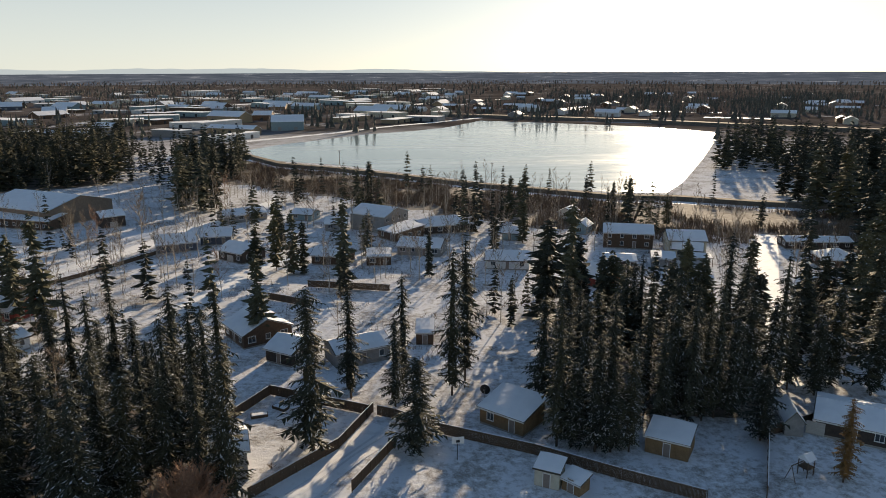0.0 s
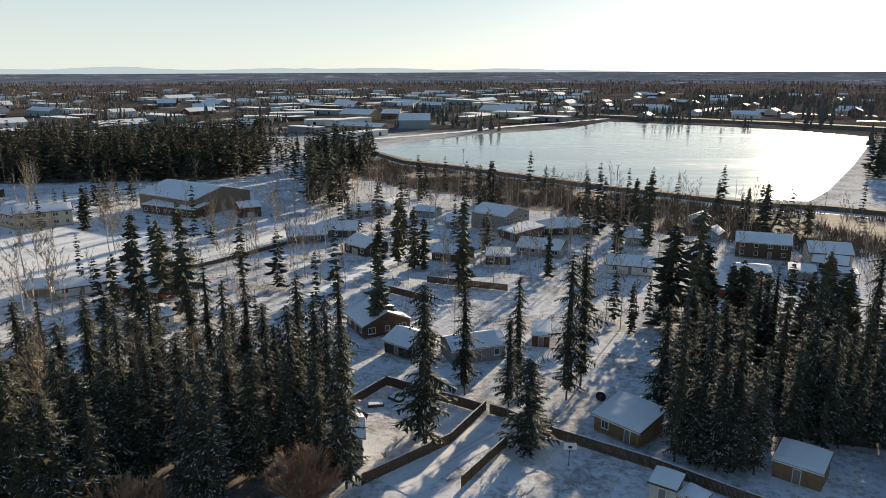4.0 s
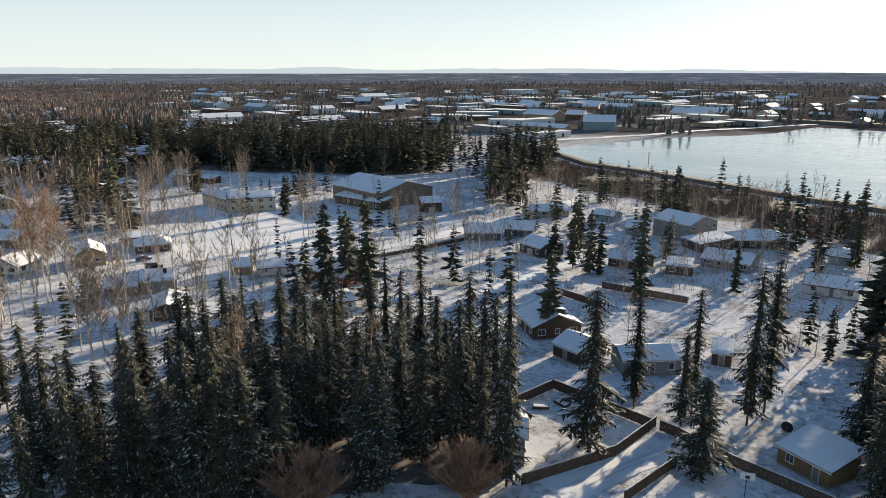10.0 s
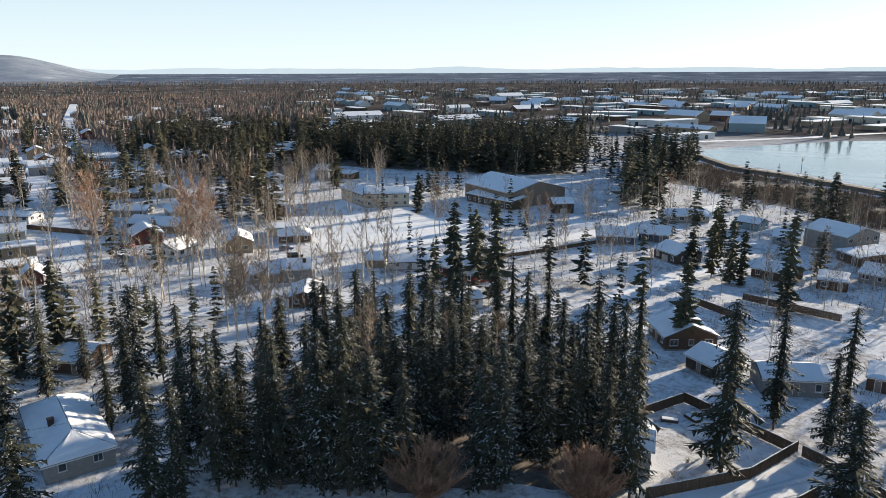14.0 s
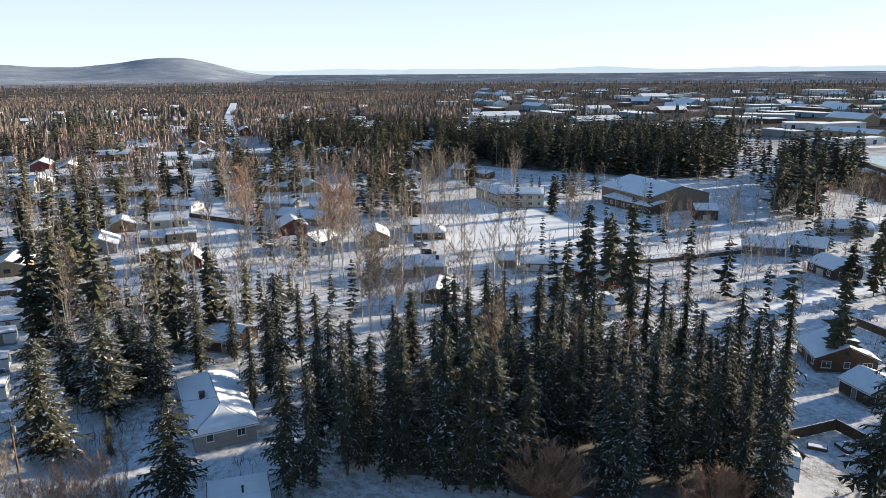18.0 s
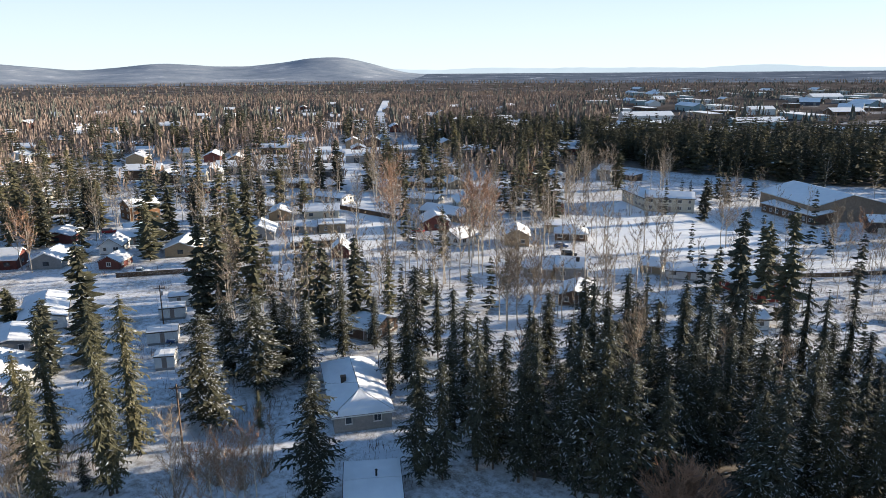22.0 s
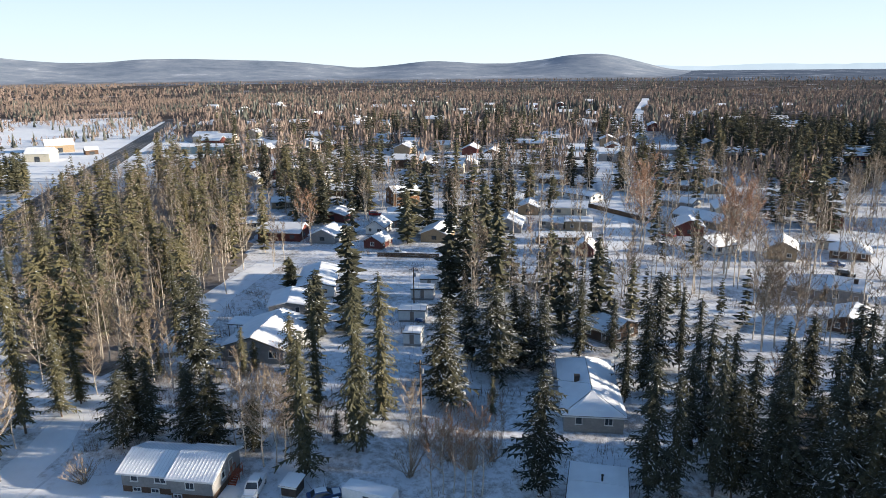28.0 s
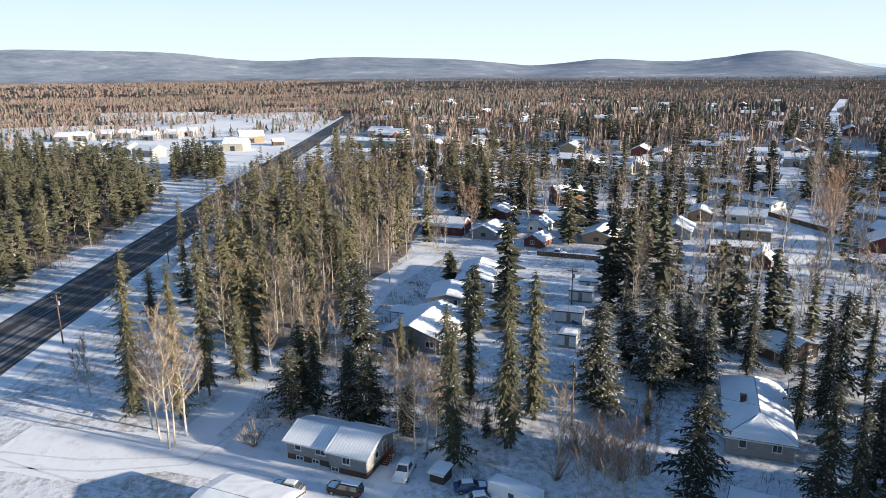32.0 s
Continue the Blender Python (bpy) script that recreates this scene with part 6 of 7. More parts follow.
for _x, _y, _h, _w in ((-77.0, 28.2, 18.0, 1.07), (-73.8, 41.9, 20.2, 0.93), (-72.8, 44.8, 17.8, 0.75), (-72.2, 50.1, 23.4, 0.68), (-81.8, 54.4, 21.3, 0.69), (-77.9, 55.5, 20.8, 0.76), (-99.3, 63.7, 17.7, 0.75), (-109.0, 66.3, 16.8, 0.77), (-119.8, 58.0, 11.3, 1.0), (-131.3, 59.5, 21.3, 0.74), (-132.2, 52.6, 20.5, 0.87), (-141.7, 52.9, 21.0, 0.71), (-119.4, 51.1, 15.7, 1.06), (-148.5, 35.6, 26.0, 0.76), (-149.9, 32.0, 23.5, 0.88), (-153.6, 44.4, 23.2, 0.86), (-201.3, 54.2, 22.5, 0.9), (-143.9, 9.0, 24.0, 0.97), (-140.0, 2.0, 15.2, 1.16), (-176.2, -3.6, 8.8, 1.56), (-217.5, 32.9, 18.0, 1.0), (-239.3, 43.3, 24.6, 0.91), (-245.5, 52.7, 18.4, 1.04), (-283.1, 95.7, 15.8, 1.34),):
    spruce(_x, _y, _h, 'plain', _w)
for _x, _y, _h, _w in ((-259.2, 97.1, 14.1, 1.4), (-308.6, 133.0, 24.2, 0.98), (-308.6, 124.3, 20.6, 1.02), (-292.2, 171.3, 21.4, 1.12), (-276.3, 26.2, 18.0, 1.1), (-279.9, 23.3, 19.9, 0.93), (-340.5, -15.4, 21.0, 1.07), (-286.5, 1.5, 15.8, 1.19), (-272.3, 8.2, 15.3, 1.36), (-238.9, 68.8, 18.4, 1.17), (-244.7, 75.3, 19.3, 1.01), (-314.9, 163.5, 19.7, 1.18), (-73.2, 55.3, 19.2, 0.8), (-71.3, 52.2, 17.2, 0.87), (-126.8, -20.1, 20.1, 1.22), (-101.2, -18.1, 12.6, 1.17), (-99.6, -14.7, 11.9, 1.45), (-104.3, -26.3, 15.8, 1.15), (-102.3, 55.8, 16.8, 0.9), (-99.4, 50.9, 14.3, 0.85), (-79.7, 50.7, 17.5, 0.75), (-68.6, 55.7, 17.7, 0.84),):
    spruce(_x, _y, _h, 'plain', _w)
for _x, _y, _h, _w in ((-105.2, 21.3, 19.0, 1.19), (-113.4, 32.5, 18.3, 1.31), (-117.8, 39.9, 14.0, 1.3), (-114.3, 41.7, 14.9, 1.05), (-110.7, 62.0, 19.0, 0.97), (-121.7, 29.9, 15.1, 1.15), (-119.9, 38.3, 15.3, 1.1),):
    spruce(_x, _y, _h, 'snowy', _w)
for _x, _y, _h, _w in ((-102.2, 10.8, 24.7, 0.74), (-93.2, 6.0, 27, 0.72), (-88.7, -1.5, 21.5, 0.87), (-100.1, -2.6, 20.0, 0.71), (-106.0, 0.8, 23.7, 0.62), (-93.3, 6.8, 20.4, 0.7),):
    spruce(_x, _y, _h, 'olive', _w)
for _x, _y, _h, _w in ((-106.2, -54.9, 27, 0.62), (-141.8, -67.3, 14.1, 1.05), (-101.4, -45.4, 26.6, 0.62), (-109.9, -43.7, 27, 0.62), (-166.5, -56.8, 22.8, 0.91), (-157.8, -47.3, 23.1, 0.83), (-114.5, -39.9, 15.7, 0.87), (-118.8, -38.1, 11.1, 1.21), (-192.6, -80.5, 20.4, 0.73), (-101.7, -52.9, 17.0, 0.73), (-150.0, -41.2, 20.9, 0.87), (-166.6, -39.0, 20.1, 0.88), (-176.2, -32.9, 19.6, 0.94), (-192.7, -26.9, 19.5, 0.97), (-212.3, -42.7, 19.6, 1.02), (-219.7, -24.0, 18.3, 1.05), (-227.6, -35.2, 19.9, 1.01), (-219.7, -53.3, 20.2, 0.97), (-245.2, -74.4, 20.3, 0.96), (-149.8, -58.0, 20.9, 0.8), (-139.5, -25.3, 19.7, 0.85),):
    spruce(_x, _y, _h, 'olive', _w)
for _x, _y, _h, _w in ((-101.7, -27.7, 12.7, 1.28), (-103.7, -24.0, 13.8, 1.22), (-101.8, -17.8, 11.8, 1.36), (-100.1, -14.8, 10.7, 1.58), (-96.6, -8.8, 8.6, 1.34), (-175.4, -3.2, 7.1, 1.66), (-349.7, -6.2, 19.6, 0.9), (-349.9, -16.1, 21.0, 1.01), (-254.5, 3.7, 18.8, 1.03), (-254.5, 7.9, 16.7, 1.08), (-276.0, 25.3, 18.0, 1.1),):
    spruce(_x, _y, _h, 'plain', _w)
for _x, _y, _h in ((-216.5, 113.7, 23.1), (-278.9, 137.2, 24.0), (-169.4, 114.0, 23.7), (-165.5, 116.6, 22.2), (-177.5, 129.5, 17.6), (-221.1, 102.1, 19.0), (-143.6, 160.5, 17.3), (-140.7, 162.4, 16.4), (-141.7, 170.6, 15.1), (-134.4, 187.0, 20.9), (-135.7, 186.1, 18.1), (-93.5, 212.2, 17.4), (-102.3, 196.8, 15.1), (-106.1, 196.2, 16.6), (-89.4, 269.6, 16.7), (-84.9, 307.5, 15.2), (-184.1, 173.1, 12.6), (-115.7, 88.1, 20.5), (-115.8, 91.1, 17.5), (-113.4, 93.6, 18.5), (-107.9, 93.3, 12.2), (-66.7, 75.0, 20.3), (-61.5, 87.6, 15.9), (-46.4, 245.5, 17.0), (-68.1, 287.9, 14.0), (-155.4, 161.5, 9.6), (-51.0, 85.5, 18.6),):
    birch(_x, _y, _h)
for _x, _y, _h in ((-168.1, 114.9, 23.0), (-217.6, 113.0, 20.5), (-171.8, 119.4, 19.6), (-86.8, 275.5, 14.0), (-100.1, 198.3, 15.1), (-93.1, 74.1, 9.4), (-55.0, 165.6, 11.6),):
    birch(_x, _y, _h, 4)
for _x, _y, _h in ((-189.0, 99.7, 26.6), (-190.6, 99.5, 23.0), (-163.6, 110.5, 22.8), (-162.2, 114.2, 24.3), (-173.0, 124.6, 19.7), (-229.2, 0.2, 16.5), (-222.2, 2.5, 15.7), (-80.1, 17.5, 11.5), (-78.8, 21.0, 12.3), (-78.6, 18.7, 10.4), (-92.5, 73.6, 7.5), (-123.5, -5.4, 6.3), (-80.1, 14.6, 10.4), (-196.2, 67.0, 12.2), (-224.2, 181.3, 16.0), (-219.3, 169.7, 15.1),):
    birch(_x, _y, _h, 4)
for _x, _y, _h in ((-331.8, 163.9, 24.0), (-334.7, 157.1, 21.2), (-153.4, 78.8, 16.4), (-205.0, -8.5, 13.1), (-205.1, -5.6, 11.3), (-164.4, 41.0, 18.8), (-155.2, 40.3, 17.9), (-113.6, 86.5, 16.8), (-114.9, 90.3, 14.9), (-111.0, 91.5, 14.6), (-119.8, 88.9, 13.8), (-274.2, 172.6, 20.4), (-146.6, 73.8, 14.1), (-80.2, 16.1, 10.1), (-78.8, 19.8, 10.9), (-86.4, 12.8, 12.5), (-106.8, -11.0, 11.8), (-97.5, -8.3, 11.0), (-119.3, -23.4, 13.3), (-125.2, -27.6, 12.7), (-89.0, 26.5, 7.2), (-206.0, 148.8, 20.1), (-187.6, 106.8, 10.7),):
    birch(_x, _y, _h)
for _x, _y, _h in ((-92.3, -43.5, 20.4), (-94.7, -45.8, 16.1), (-96.1, -42.4, 16.5), (-105.3, -43.6, 12.0), (-98.1, -48.5, 15.7), (-93.1, -43.0, 15.1), (-92.1, -7.2, 13.3), (-92.1, -5.5, 14.2), (-93.4, -4.3, 12.7), (-95.3, -9.9, 11.0), (-92.1, -3.5, 12.4), (-98.7, -11.5, 11.3), (-121.9, -36.3, 10.0), (-130.1, -34.0, 14.0), (-130.2, -29.4, 16.3), (-127.4, -26.1, 14.9), (-124.6, -30.5, 13.6), (-136.2, -37.7, 14.6), (-136.1, -44.8, 16.9), (-130.0, -47.5, 16.3), (-166.7, -24.2, 17.3), (-176.3, -19.5, 18.1), (-198.9, -16.9, 16.8), (-109.6, -66.4, 8.1), (-109.6, -64.4, 10.1), (-198.9, -8.6, 8.5),):
    birch(_x, _y, _h)
for _x, _y, _h, _w in ((53.9, 84.9, 12.4, 1.0),):
    spruce(_x, _y, _h, "larch", _w)
bush(-48.6, 64.2, 2.25, 3, "round leafless reddish-brown willow bush")
bush(-31.1, 75.3, 2.1, 3, "round leafless reddish-brown willow bush")
bush(-62.4, 63.8, 1.0, 0)
bush(-93.3, -31.0, 1.5, 1, "small shrub with a few orange leaves in snow")
bush(-88.0, 18.7, 1.45, 0, "leafless brown thicket by the pole")
bush(-85.3, 21.2, 1.45, 0, "leafless brown thicket by the pole")
bush(-92.5, 16.2, 1.45, 0, "leafless brown thicket by the pole")
bush(-86.7, 24.6, 1.45, 0, "leafless brown thicket by the pole")
bush(-85.1, 12.5, 1.45, 0, "leafless brown thicket by the pole")
bush(-24.3, 88.3, 0.6, 2)
bush(-23.7, 92.9, 0.6, 2)
bush(-2.1, 151.8, 0.6, 2)
bush(9.4, 131.6, 0.6, 2)
bush(12.8, 126.0, 0.6, 2)
bush(-9.6, 113.6, 0.6, 2)

# fences
fence(-34.0, 102.4, -30.0, 111.7)
fence(-30.0, 111.7, -12.1, 104.2)
fence(-11.7, 105.2, -15.6, 93.7)
fence(-15.6, 93.7, -25.5, 80.9)
fence(-7.3, 94.4, -12.3, 82.6)
fence(-10.9, 104.2, -7.9, 102.9)
fence(-7.9, 102.9, -1.9, 98.7)
fence(-1.9, 98.7, 13.0, 92.0)
fence(13.0, 92.0, 24.1, 85.5)
fence(24.1, 85.5, 33.8, 80.3)
fence(42.0, 81.2, 49.4, 97.4, single=False)
fence(49.4, 97.4, 58.0, 101.3, single=False)
fence(-35.3, 174.5, -13.8, 170.5, single=False)
fence(-43.1, 164.2, -32.3, 158.6, single=False)
fence(-109.9, 164.0, -99.3, 181.7, single=False, h=0.7)
fence(-99.3, 181.7, -86.8, 209.4, single=False, h=0.7)
fence(-229.0, 122.2, -249.7, 116.0, single=False)
fence(-249.7, 116.0, -268.2, 111.0, single=False)
fence(-203.7, 21.6, -197.5, 39.1, single=False, h=0.8)

# yard things
basketball_hoop(1.9, 90.1, 10)
basketball_hoop(-111.3, 55.1, 120, 3.6)
play_tower(49.7, 86.8, 30)
satellite_dish(6.8, 110.1, 160)
raised_bed(-29.9, 103.8, 20)
raised_bed(-27.1, 106.5, -30)
stair(HOME, 10.1, 0.9, 1.1, 180, 5)
utility_pole(-133.2, -82.4, 85, 10.5)
utility_pole(-194.9, -85.8, 85, 10.5)
utility_pole(-100.3, 16.7, 60, 10.5)
utility_pole(-153.0, 24.3, 60, 10.5)
utility_pole(24.4, 360.8, 0, 9.0, label="thin pole beside the lake dike")
utility_pole(-62.5, 420.6, 0, 9.0, label="thin pole beside the lake dike")
cable((-133.2, -83.3, 10.0), (-194.9, -86.7, 10.0))
cable((-133.2, -81.5, 10.0), (-194.9, -84.9, 10.0))
cable((-100.3, 15.8, 10.0), (-153.0, 23.4, 10.0))
cable((-100.3, 17.6, 10.0), (-153.0, 25.2, 10.0))
cable((-100.3, 16.7, 9.8), (-52.9, 126.1, 9.0), 1.2)
vehicle(-69.5, 184.8, -53, "van", "white", "white van parked by the dark blue house")
vehicle(-195.4, 109.5, 26, "car", "grey", "grey car under snow")
vehicle(-188.6, 115.2, 35, "suv", "white", "white sport utility car under snow")
vehicle(-206.9, 118.5, 34, "car", "red", "red car half covered with snow")
vehicle(-163.4, 145.2, 53, "car", "blue", "blue car with snow on its roof")
vehicle(-154.1, 140.2, 43, "suv", "black", "black car parked in the snow")
vehicle(-175.6, 82.9, 16, "pickup", "grey", "grey pickup in a snowy lot")
vehicle(-163.3, 57.0, 29, "car", "tan", "tan car beside mobile homes")
vehicle(-158.6, 61.0, 29, "car", "white", "white car beside mobile homes")
vehicle(-146.3, 23.4, 50, "car", "blue", "blue car by the mobile homes")
vehicle(-204.3, 27.6, 71, "pickup", "white", "white pickup under snow")
vehicle(-265.5, 27.9, 72, "suv", "red", "red car near the log house")
# wheel tracks
strip("wheel_track", [(-91, -68), (-89, -55), (-90, -40), (-85, -26)], 0.4, 0.075, TRACK, "packed wheel track in snow", "track", seed=40, rag=0.4)
strip("wheel_track", [(-87, -65), (-86, -52), (-88, -39), (-98, -35), (-112, -36)], 0.4, 0.075, TRACK, "packed wheel track in snow", "track", seed=41, rag=0.4)
strip("wheel_track", [(-89, -67), (-84, -54), (-80, -41)], 0.4, 0.075, TRACK, "packed wheel track in snow", "track", seed=42, rag=0.4)
strip("wheel_track", [(-21, 82), (-14, 92), (-9, 100)], 0.4, 0.075, TRACK, "packed wheel track in snow", "track", seed=43, rag=0.4)
strip("wheel_track", [(-19, 82), (-13, 92), (-8, 99)], 0.4, 0.075, TRACK, "packed wheel track in snow", "track", seed=44, rag=0.4)
strip("wheel_track", [(-166, 112), (-150, 122), (-132, 139), (-121, 160), (-110, 183), (-96, 215)], 0.4, 0.075, TRACK, "packed wheel track in snow", "track", seed=45, rag=0.4)
strip("wheel_track", [(-140, 90), (-132, 96), (-120, 112)], 0.4, 0.075, TRACK, "packed wheel track in snow", "track", seed=46, rag=0.4)


# ---- industrial quarter beyond the wood ----
_rnd = random.Random(77)
for _k in range(230):
    _az, _r = _rnd.uniform(0, 46), 600 + 1500 * _rnd.random() ** 1.3
    if _az < 16 and _r < 780 or not free(-math.sin(radians(_az)) * _r, math.cos(radians(_az)) * _r):
        continue
    far_building(-math.sin(radians(_az)) * _r, math.cos(radians(_az)) * _r, _rnd.choice((-25, -28, -22, 65)), _rnd.uniform(16, 60), _rnd.uniform(10, 24), _rnd.uniform(3.5, 7),
                 _rnd.choice(("white", "cream", "grey", "teal", "brown", "tan")), gable=_rnd.random() < 0.3)
for _k in range(70):
    _az, _r = _rnd.uniform(-30, 4), _rnd.uniform(850, 1800)
    if not free(-math.sin(radians(_az)) * _r, math.cos(radians(_az)) * _r):
        continue
    far_building(-math.sin(radians(_az)) * _r, math.cos(radians(_az)) * _r, _rnd.choice((-25, 65)), _rnd.uniform(12, 30), _rnd.uniform(9, 16), _rnd.uniform(3, 6),
                 _rnd.choice(("white", "cream", "grey", "brown")), "house with snowy roof beyond the lake", True, "house")
for _k in range(170):
    _az, _r = _rnd.uniform(48, 97), 375 + 800 * _rnd.random() ** 1.2
    if not free(-math.sin(radians(_az)) * _r, math.cos(radians(_az)) * _r):
        continue
    far_building(-math.sin(radians(_az)) * _r, math.cos(radians(_az)) * _r, _rnd.choice((-22, 68)), _rnd.uniform(11, 20), _rnd.uniform(9, 12), _rnd.uniform(3, 5),
                 _rnd.choice(("white", "cream", "grey", "brown", "tan", "maroon")), "far house with snowy roof among trees", True, "house", (30, 48, 68, 90) if _k % 2 else ())

for _k in range(60):
    _az, _r = _rnd.uniform(48, 96), _rnd.uniform(225, 372)
    _x, _y = -math.sin(radians(_az)) * _r, math.cos(radians(_az)) * _r
    if free(_x, _y) and free(_x + 7, _y) and free(_x - 7, _y) and free(_x, _y + 7) and free(_x, _y - 7) and not inside(_x, _y, WEST_WOOD):
        cottage(_x, _y, _rnd.choice((-22, 68, -22)) + _rnd.uniform(-3, 3), _rnd.uniform(10, 17), _rnd.uniform(7.5, 10), _rnd.uniform(2.6, 3.2), _rnd.uniform(1.4, 2.4),
                _rnd.choice(("white", "cream", "grey", "brown", "tan", "maroon")), "house with bright snowy gable roof among trees")


# ---- far woods, hills, backdrop ----
def sector_wood(name, az0, az1, r0, r1, step, conifer, hmin, hmax, seed, label, wide=1.0, clump=-0.18, size=0.011):
    return far_wood(name, scatter(polar_ring(az0, az1, r0, r1), step, seed, clump=clump, size=size), label, conifer, hmin, hmax, seed, wide)


FARS = [[m] for m in SPRUCE_FAR]
OLIVES = [[m] for m in SPRUCE_LIGHT]
BARE = BIRCH_LIGHT
grove("spruce_wood", scatter(HALL_WOOD, 6.8, 201), FARS, 13, 25, 20.0, "dense dark spruce wood behind the hall", 1, 1.1)
grove("yard_spruces", scatter(YARD_WOOD, 13.0, 215), FARS, 10, 20, 20.0, "spruces round the yards beside the dark wood", 17)
grove("wood_birches", scatter(HALL_WOOD, 24.0, 202), BARE, 10, 17, 13.0, "bare birches at the edge of the dark wood", 2)
grove("spruces_clump", scatter(HALL_SPRUCES, 7.6, 212), FARS, 15, 25, 20.0, "dark spruces beside the hall", 16, 1.1)
grove("spruces_lake", scatter(LAKE_SPRUCES, 9.0, 203), FARS, 15, 26, 20.0, "dark spruces beside the lake", 3, 1.1)
grove("spruces_verge", scatter(ROAD_WOOD, 7.4, 231), OLIVES, 12, 21, 20.0, "thick olive spruces along the road", 12)
grove("birches_verge", scatter(ROAD_WOOD, 12.0, 205), BARE, 9, 16, 13.0, "bare roadside birches", 5)
grove("spruces_corner", scatter(ROAD_CLUMP, 5.6, 232), OLIVES, 13, 19, 20.0, "dense clump of spruces at the road corner", 13)
_west = [p for p in scatter(LOT_WOOD, 6.2, 226) if not inside(p[0], p[1], WEST_WOOD)]
grove("birches_west", scatter(WEST_WOOD, 6.2, 206) + _west[::2], BARE, 8, 18, 13.0, "thick stand of bare pale birches", 6)
grove("spruces_west", scatter(WEST_WOOD, 11.5, 207) + _west[1::5], OLIVES, 12, 24, 20.0, "olive spruces among birches", 7, 0.9)
grove("birches_lots", [p for p in scatter(polar_ring(40, 90, 120, 330), 7.0, 208, clump=-0.08) if not inside(p[0], p[1], COURT)], BARE, 11, 20, 13.0, "bare birches between the lots", 8)
grove("spruces_lots", scatter(polar_ring(48, 92, 205, 330), 9.0, 209, clump=0.12), FARS, 13, 24, 20.0, "spruces between the lots", 9)
grove("birches_south", scatter(polar_ring(-30, 40, 120, 300), 9.0, 210, clump=-0.03), BARE, 8, 15, 13.0, "bare birches and saplings between houses", 10)
grove("spruces_south", scatter(polar_ring(-32, 42, 125, 290), 9.5, 236, clump=0.16, size=0.04), FARS, 9, 19, 20.0, "spruces between houses", 15, 0.85)
grove("spruces_court", [p for p in scatter(polar_ring(50, 92, 118, 185), 8.0, 235, clump=0.14, size=0.04) if not inside(p[0], p[1], COURT)], FARS, 9, 17, 20.0, "spruces round the lots of the court", 14, 0.9)
_trnd = random.Random(61)
for _x, _y, _u in scatter(NEAR_WOOD, 8.0, 233) + scatter(SOUTH_LOTS, 6.5, 234) + scatter(EAST_LOTS, 9.0, 244):
    spruce(_x, _y, _trnd.uniform(12, 20), "plain", 0.95)
for _x, _y, _u in scatter(THICKET, 13.0, 238):
    spruce(_x, _y, _trnd.uniform(5, 10), "olive" if _u < 0.7 else "snowy", 1.0)
_belt = [(x, y - 12) for x, y in SHORE] + [(x * 0.93, y - 82) for x, y in reversed(SHORE)]
strip("brush_floor", [(x * 0.965, y - 44) for x, y in SHORE], 60, 0.02, WOODFLOOR, "snowy leaf litter below the dike", "ground", seed=21, rag=0.2, clear=False)
brush("dike_brush", scatter(_belt, 2.3, 220), "belt of leafless brown brush below the dike", 0.8, 3.6, 14, seed=20, wide=1.9, clump=0.3)
brush("thicket", scatter(THICKET, 2.4, 223), "dense leafless brown thicket under spruces", 0.6, 3.0, 18, seed=23, wide=0.65, clump=0.35)
brush("verge_brush", scatter(ROAD_WOOD, 3.6, 225), "brown undergrowth of the roadside wood", 0.6, 3.4, 12, seed=25, wide=1.3, clump=0.4)
brush("lot_brush", scatter(polar_ring(-30, 50, 112, 255), 4.0, 221) + scatter(polar_ring(50, 112, 140, 250), 4.4, 241), "scattered dry brush in snow", 0.3, 1.6, 18, seed=21, wide=0.7, clump=0.56)
brush("west_brush", scatter(polar_ring(60, 108, 72, 150), 3.4, 222), "dense dry undergrowth", 0.4, 2.4, 16, seed=22, wide=0.6, clump=0.55)
grove("spruces_far_lots", [p for p in scatter(polar_ring(50, 97, 300, 590), 6.8, 303, clump=-0.1, size=0.011) if p[2] < 0.12 + 0.8 * noise.noise((p[0] * 0.014, p[1] * 0.014, 5.5))], FARS, 15, 26, 20.0, "spruces of the mixed wood", 18, 1.05)
sector_wood("wood_west_near", 50, 97, 300, 590, 6.2, -1, 12, 20, 313, "bare birches of the mixed wood", 1.1, -0.15)
sector_wood("wood_west_mid", 45, 97, 590, 820, 7.8, 0.2, 12, 19, 304, "mixed wood round the far houses", 1.4, -0.15)
sector_wood("wood_west_far", 44, 97, 800, 1500, 11, 0.08, 8, 14, 305, "distant brown birch woods", 1.9)
for _k in range(34):                        # snowy yards and streets of the industrial quarter
    _az, _r, _t = _rnd.uniform(-24, 46), _rnd.uniform(600, 1700), radians(_rnd.choice((-25, 65)))
    _x, _y, _l = -math.sin(radians(_az)) * _r, math.cos(radians(_az)) * _r, _rnd.uniform(60, 220)
    if free(_x, _y) and free(_x + math.cos(_t) * _l, _y + math.sin(_t) * _l):
        strip("far_street", [(_x, _y), (_x + math.cos(_t) * _l, _y + math.sin(_t) * _l)], _rnd.uniform(7, 22), 0.05, TRODDEN, "snowy yard between industrial buildings", seed=_k, rag=0.3)
sector_wood("wood_mid_south", -24, 46, 490, 800, 12, 0.6, 8, 17, 311, "scattered trees among the industrial buildings", 1.6, 0.18, 0.016)
sector_wood("wood_south_far", -42, 46, 800, 1700, 14, 0.4, 7, 14, 306, "distant scattered woods", 2.0, 0.06, 0.006)
sector_wood("wood_left_far", 97, 126, 1400, 3300, 25, 0.15, 7, 12, 319, "birch woods at the foot of the hills", 6.0, -0.3, 0.003)
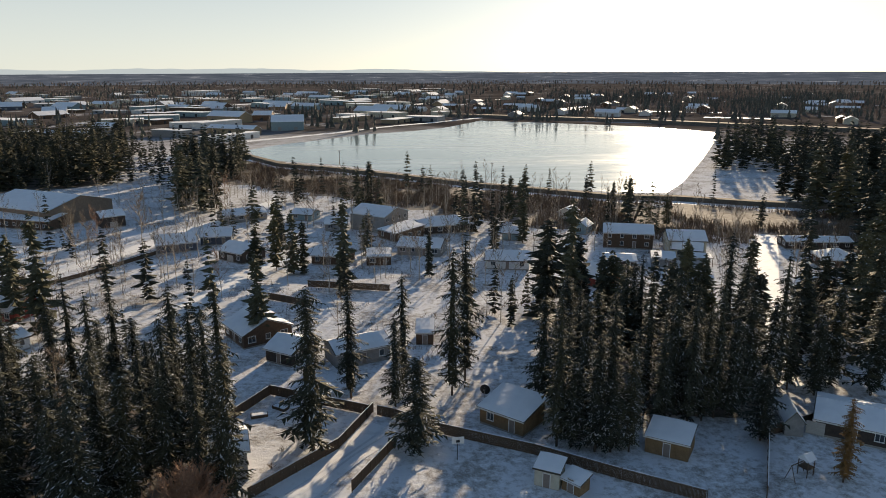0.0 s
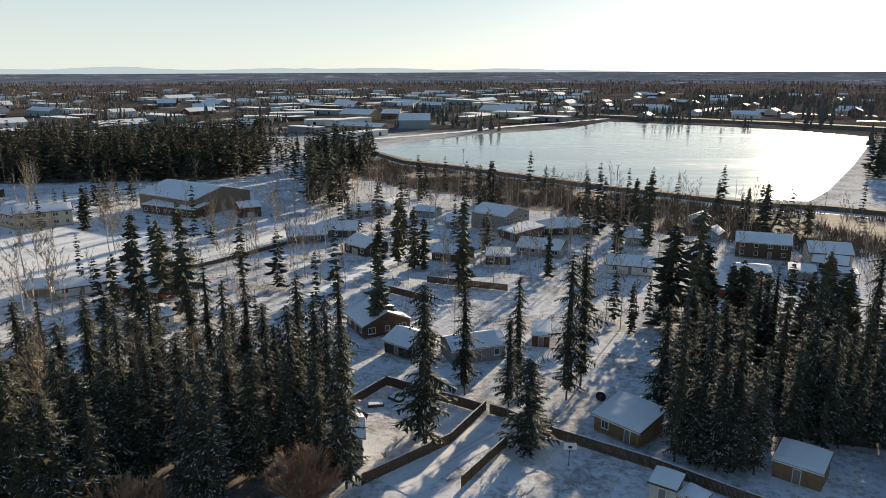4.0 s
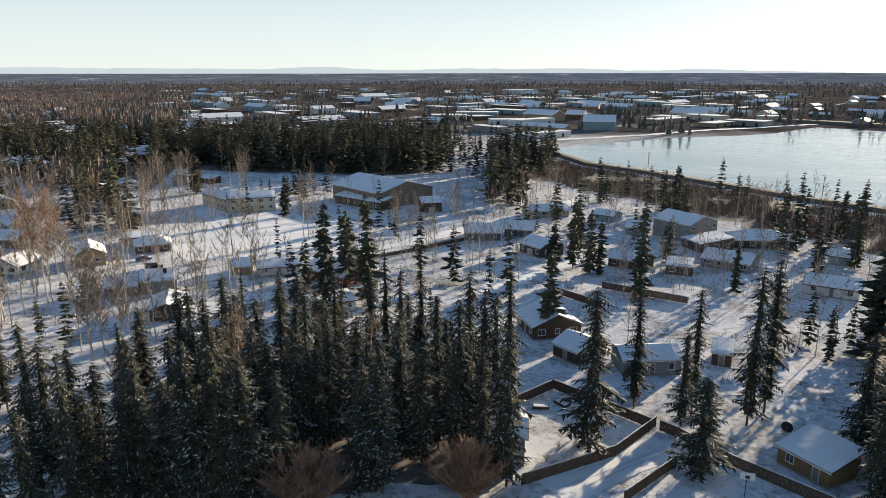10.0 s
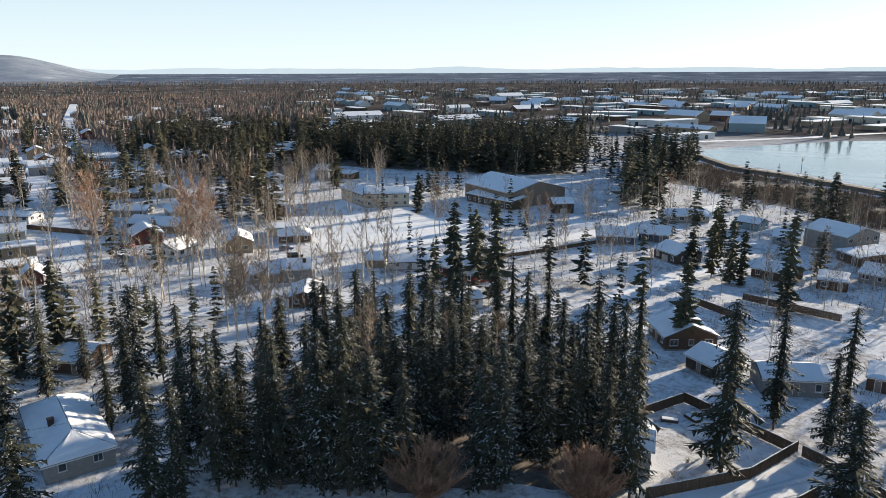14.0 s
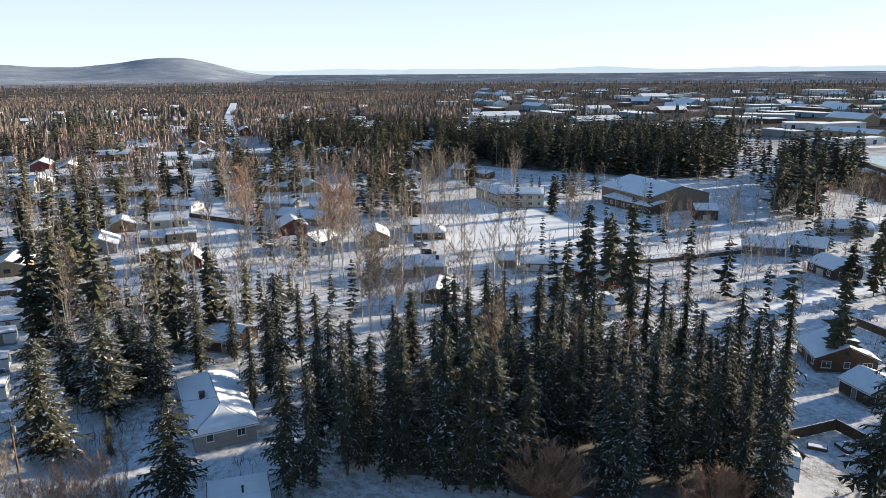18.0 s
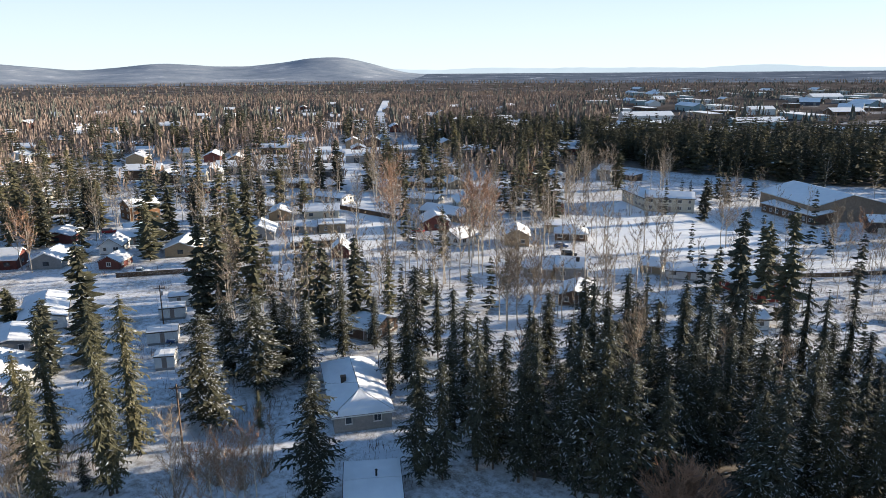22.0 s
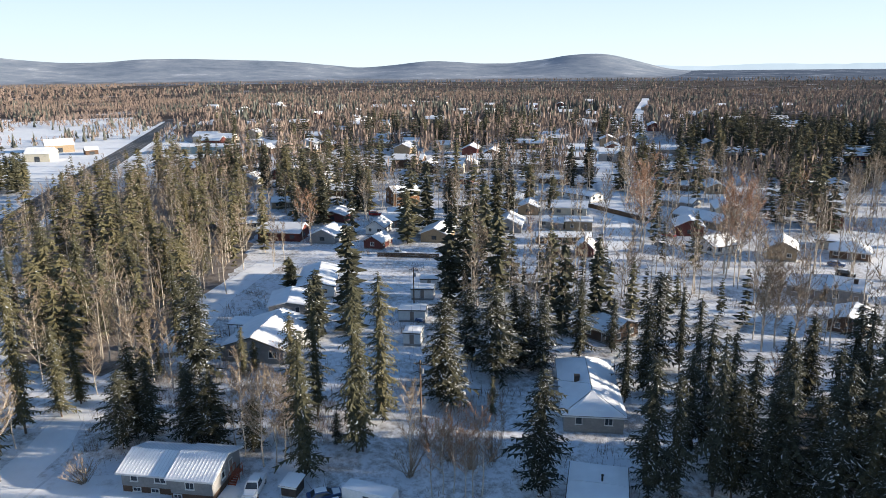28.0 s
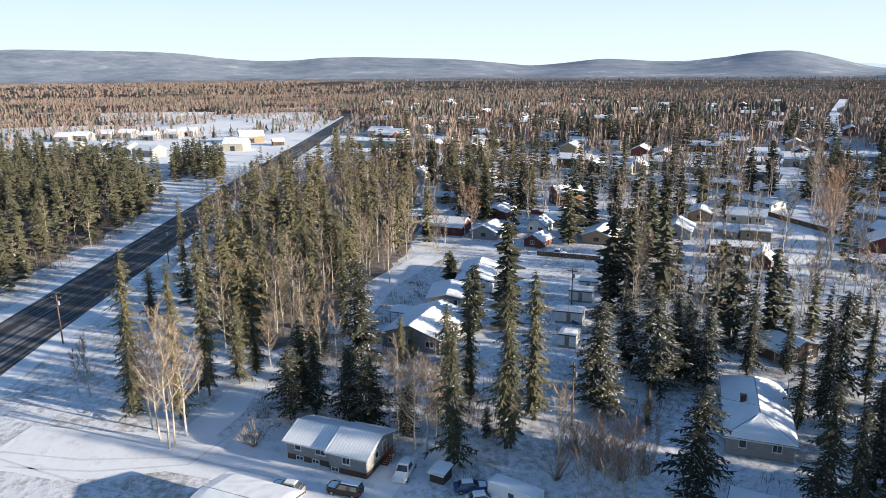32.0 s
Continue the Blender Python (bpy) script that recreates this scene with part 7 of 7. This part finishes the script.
sector_wood("wood_left", 97, 125, 535, 1400, 8.6, 0.12, 6, 11, 309, "brown birch woods beyond the road", 1.3)
sector_wood("wood_right_far", -42, -9, 830, 1500, 12, 0.45, 8, 14, 310, "dark woods beyond the lake")
sector_wood("wood_horizon", -45, 97, 1500, 3400, 44, 0.35, 9, 15, 307, "far woods to the horizon", 6.0, -0.1, 0.003)


def rise(name, az0, az1, r0, r1, h0, height, mat, label, n=120, m=8):
    """Far rising land: height(az) gives the crest in metres."""
    b = Build()
    for j in range(m + 1):
        for i in range(n + 1):
            az = radians(az0 + (az1 - az0) * i / n)
            s = j / m
            r = r0 + (r1 - r0) * s
            z = h0 + (height(math.degrees(az)) - h0) * (s ** 1.2) * (1 + 0.03 * noise.noise((i * 0.15, s * 3.0, 3.1)) * (1 - s))
            b.v.append((-math.sin(az) * r, math.cos(az) * r, z))
    for j in range(m):
        for i in range(n):
            k = j * (n + 1) + i
            b.f.append((k, k + n + 1, k + n + 2, k + 1)), b.i.append(0)
    return tagged(new(name, b.mesh(name, mat, smooth=True)), label, "hill", kind="structure")


def bump_at(az, c, w, h):
    return h * math.exp(-((az - c) / w) ** 2)


rise("distant_plain", -60, 140, 3300, 4880, 0, lambda az: 40 + 8 / (1 + math.exp((az - 22) / 8)), FARPLAIN, "distant wooded plain with haze painted into its colour")
CRESTS = ((66, 4, 78), (71, 7, 66), (79.5, 4, 62), (91, 7, 82), (100, 6, 84), (112, 7, 112), (123, 8, 140))     # bearing, breadth, height
rise("hills", 50, 140, 3450, 4750, 0, lambda az: min(1, max(0, (az - 50) / 9)) ** 2 * (26 + sum(bump_at(az, c, w, h) for c, w, h in CRESTS) + 3 * noise.noise((az * 0.5, 0, 0))), HILL, "long low wooded hills dusted with snow, haze painted into their blue-grey", 220, 24)
# paleness of the range is emission put in for haze
rise("far_range", -8, 64, 4740, 4880, 20, lambda az: 44 + min(1, max(0, (az + 8) / 14)) * (18 + 22 * max(0, noise.noise((az * 0.16, 4.0, 0)) + 0.35) + 5 * noise.noise((az * 0.9, 1.0, 0))), PALE_RANGE, "mountain range on the horizon, haze painted in as a pale glow", 220, 3)
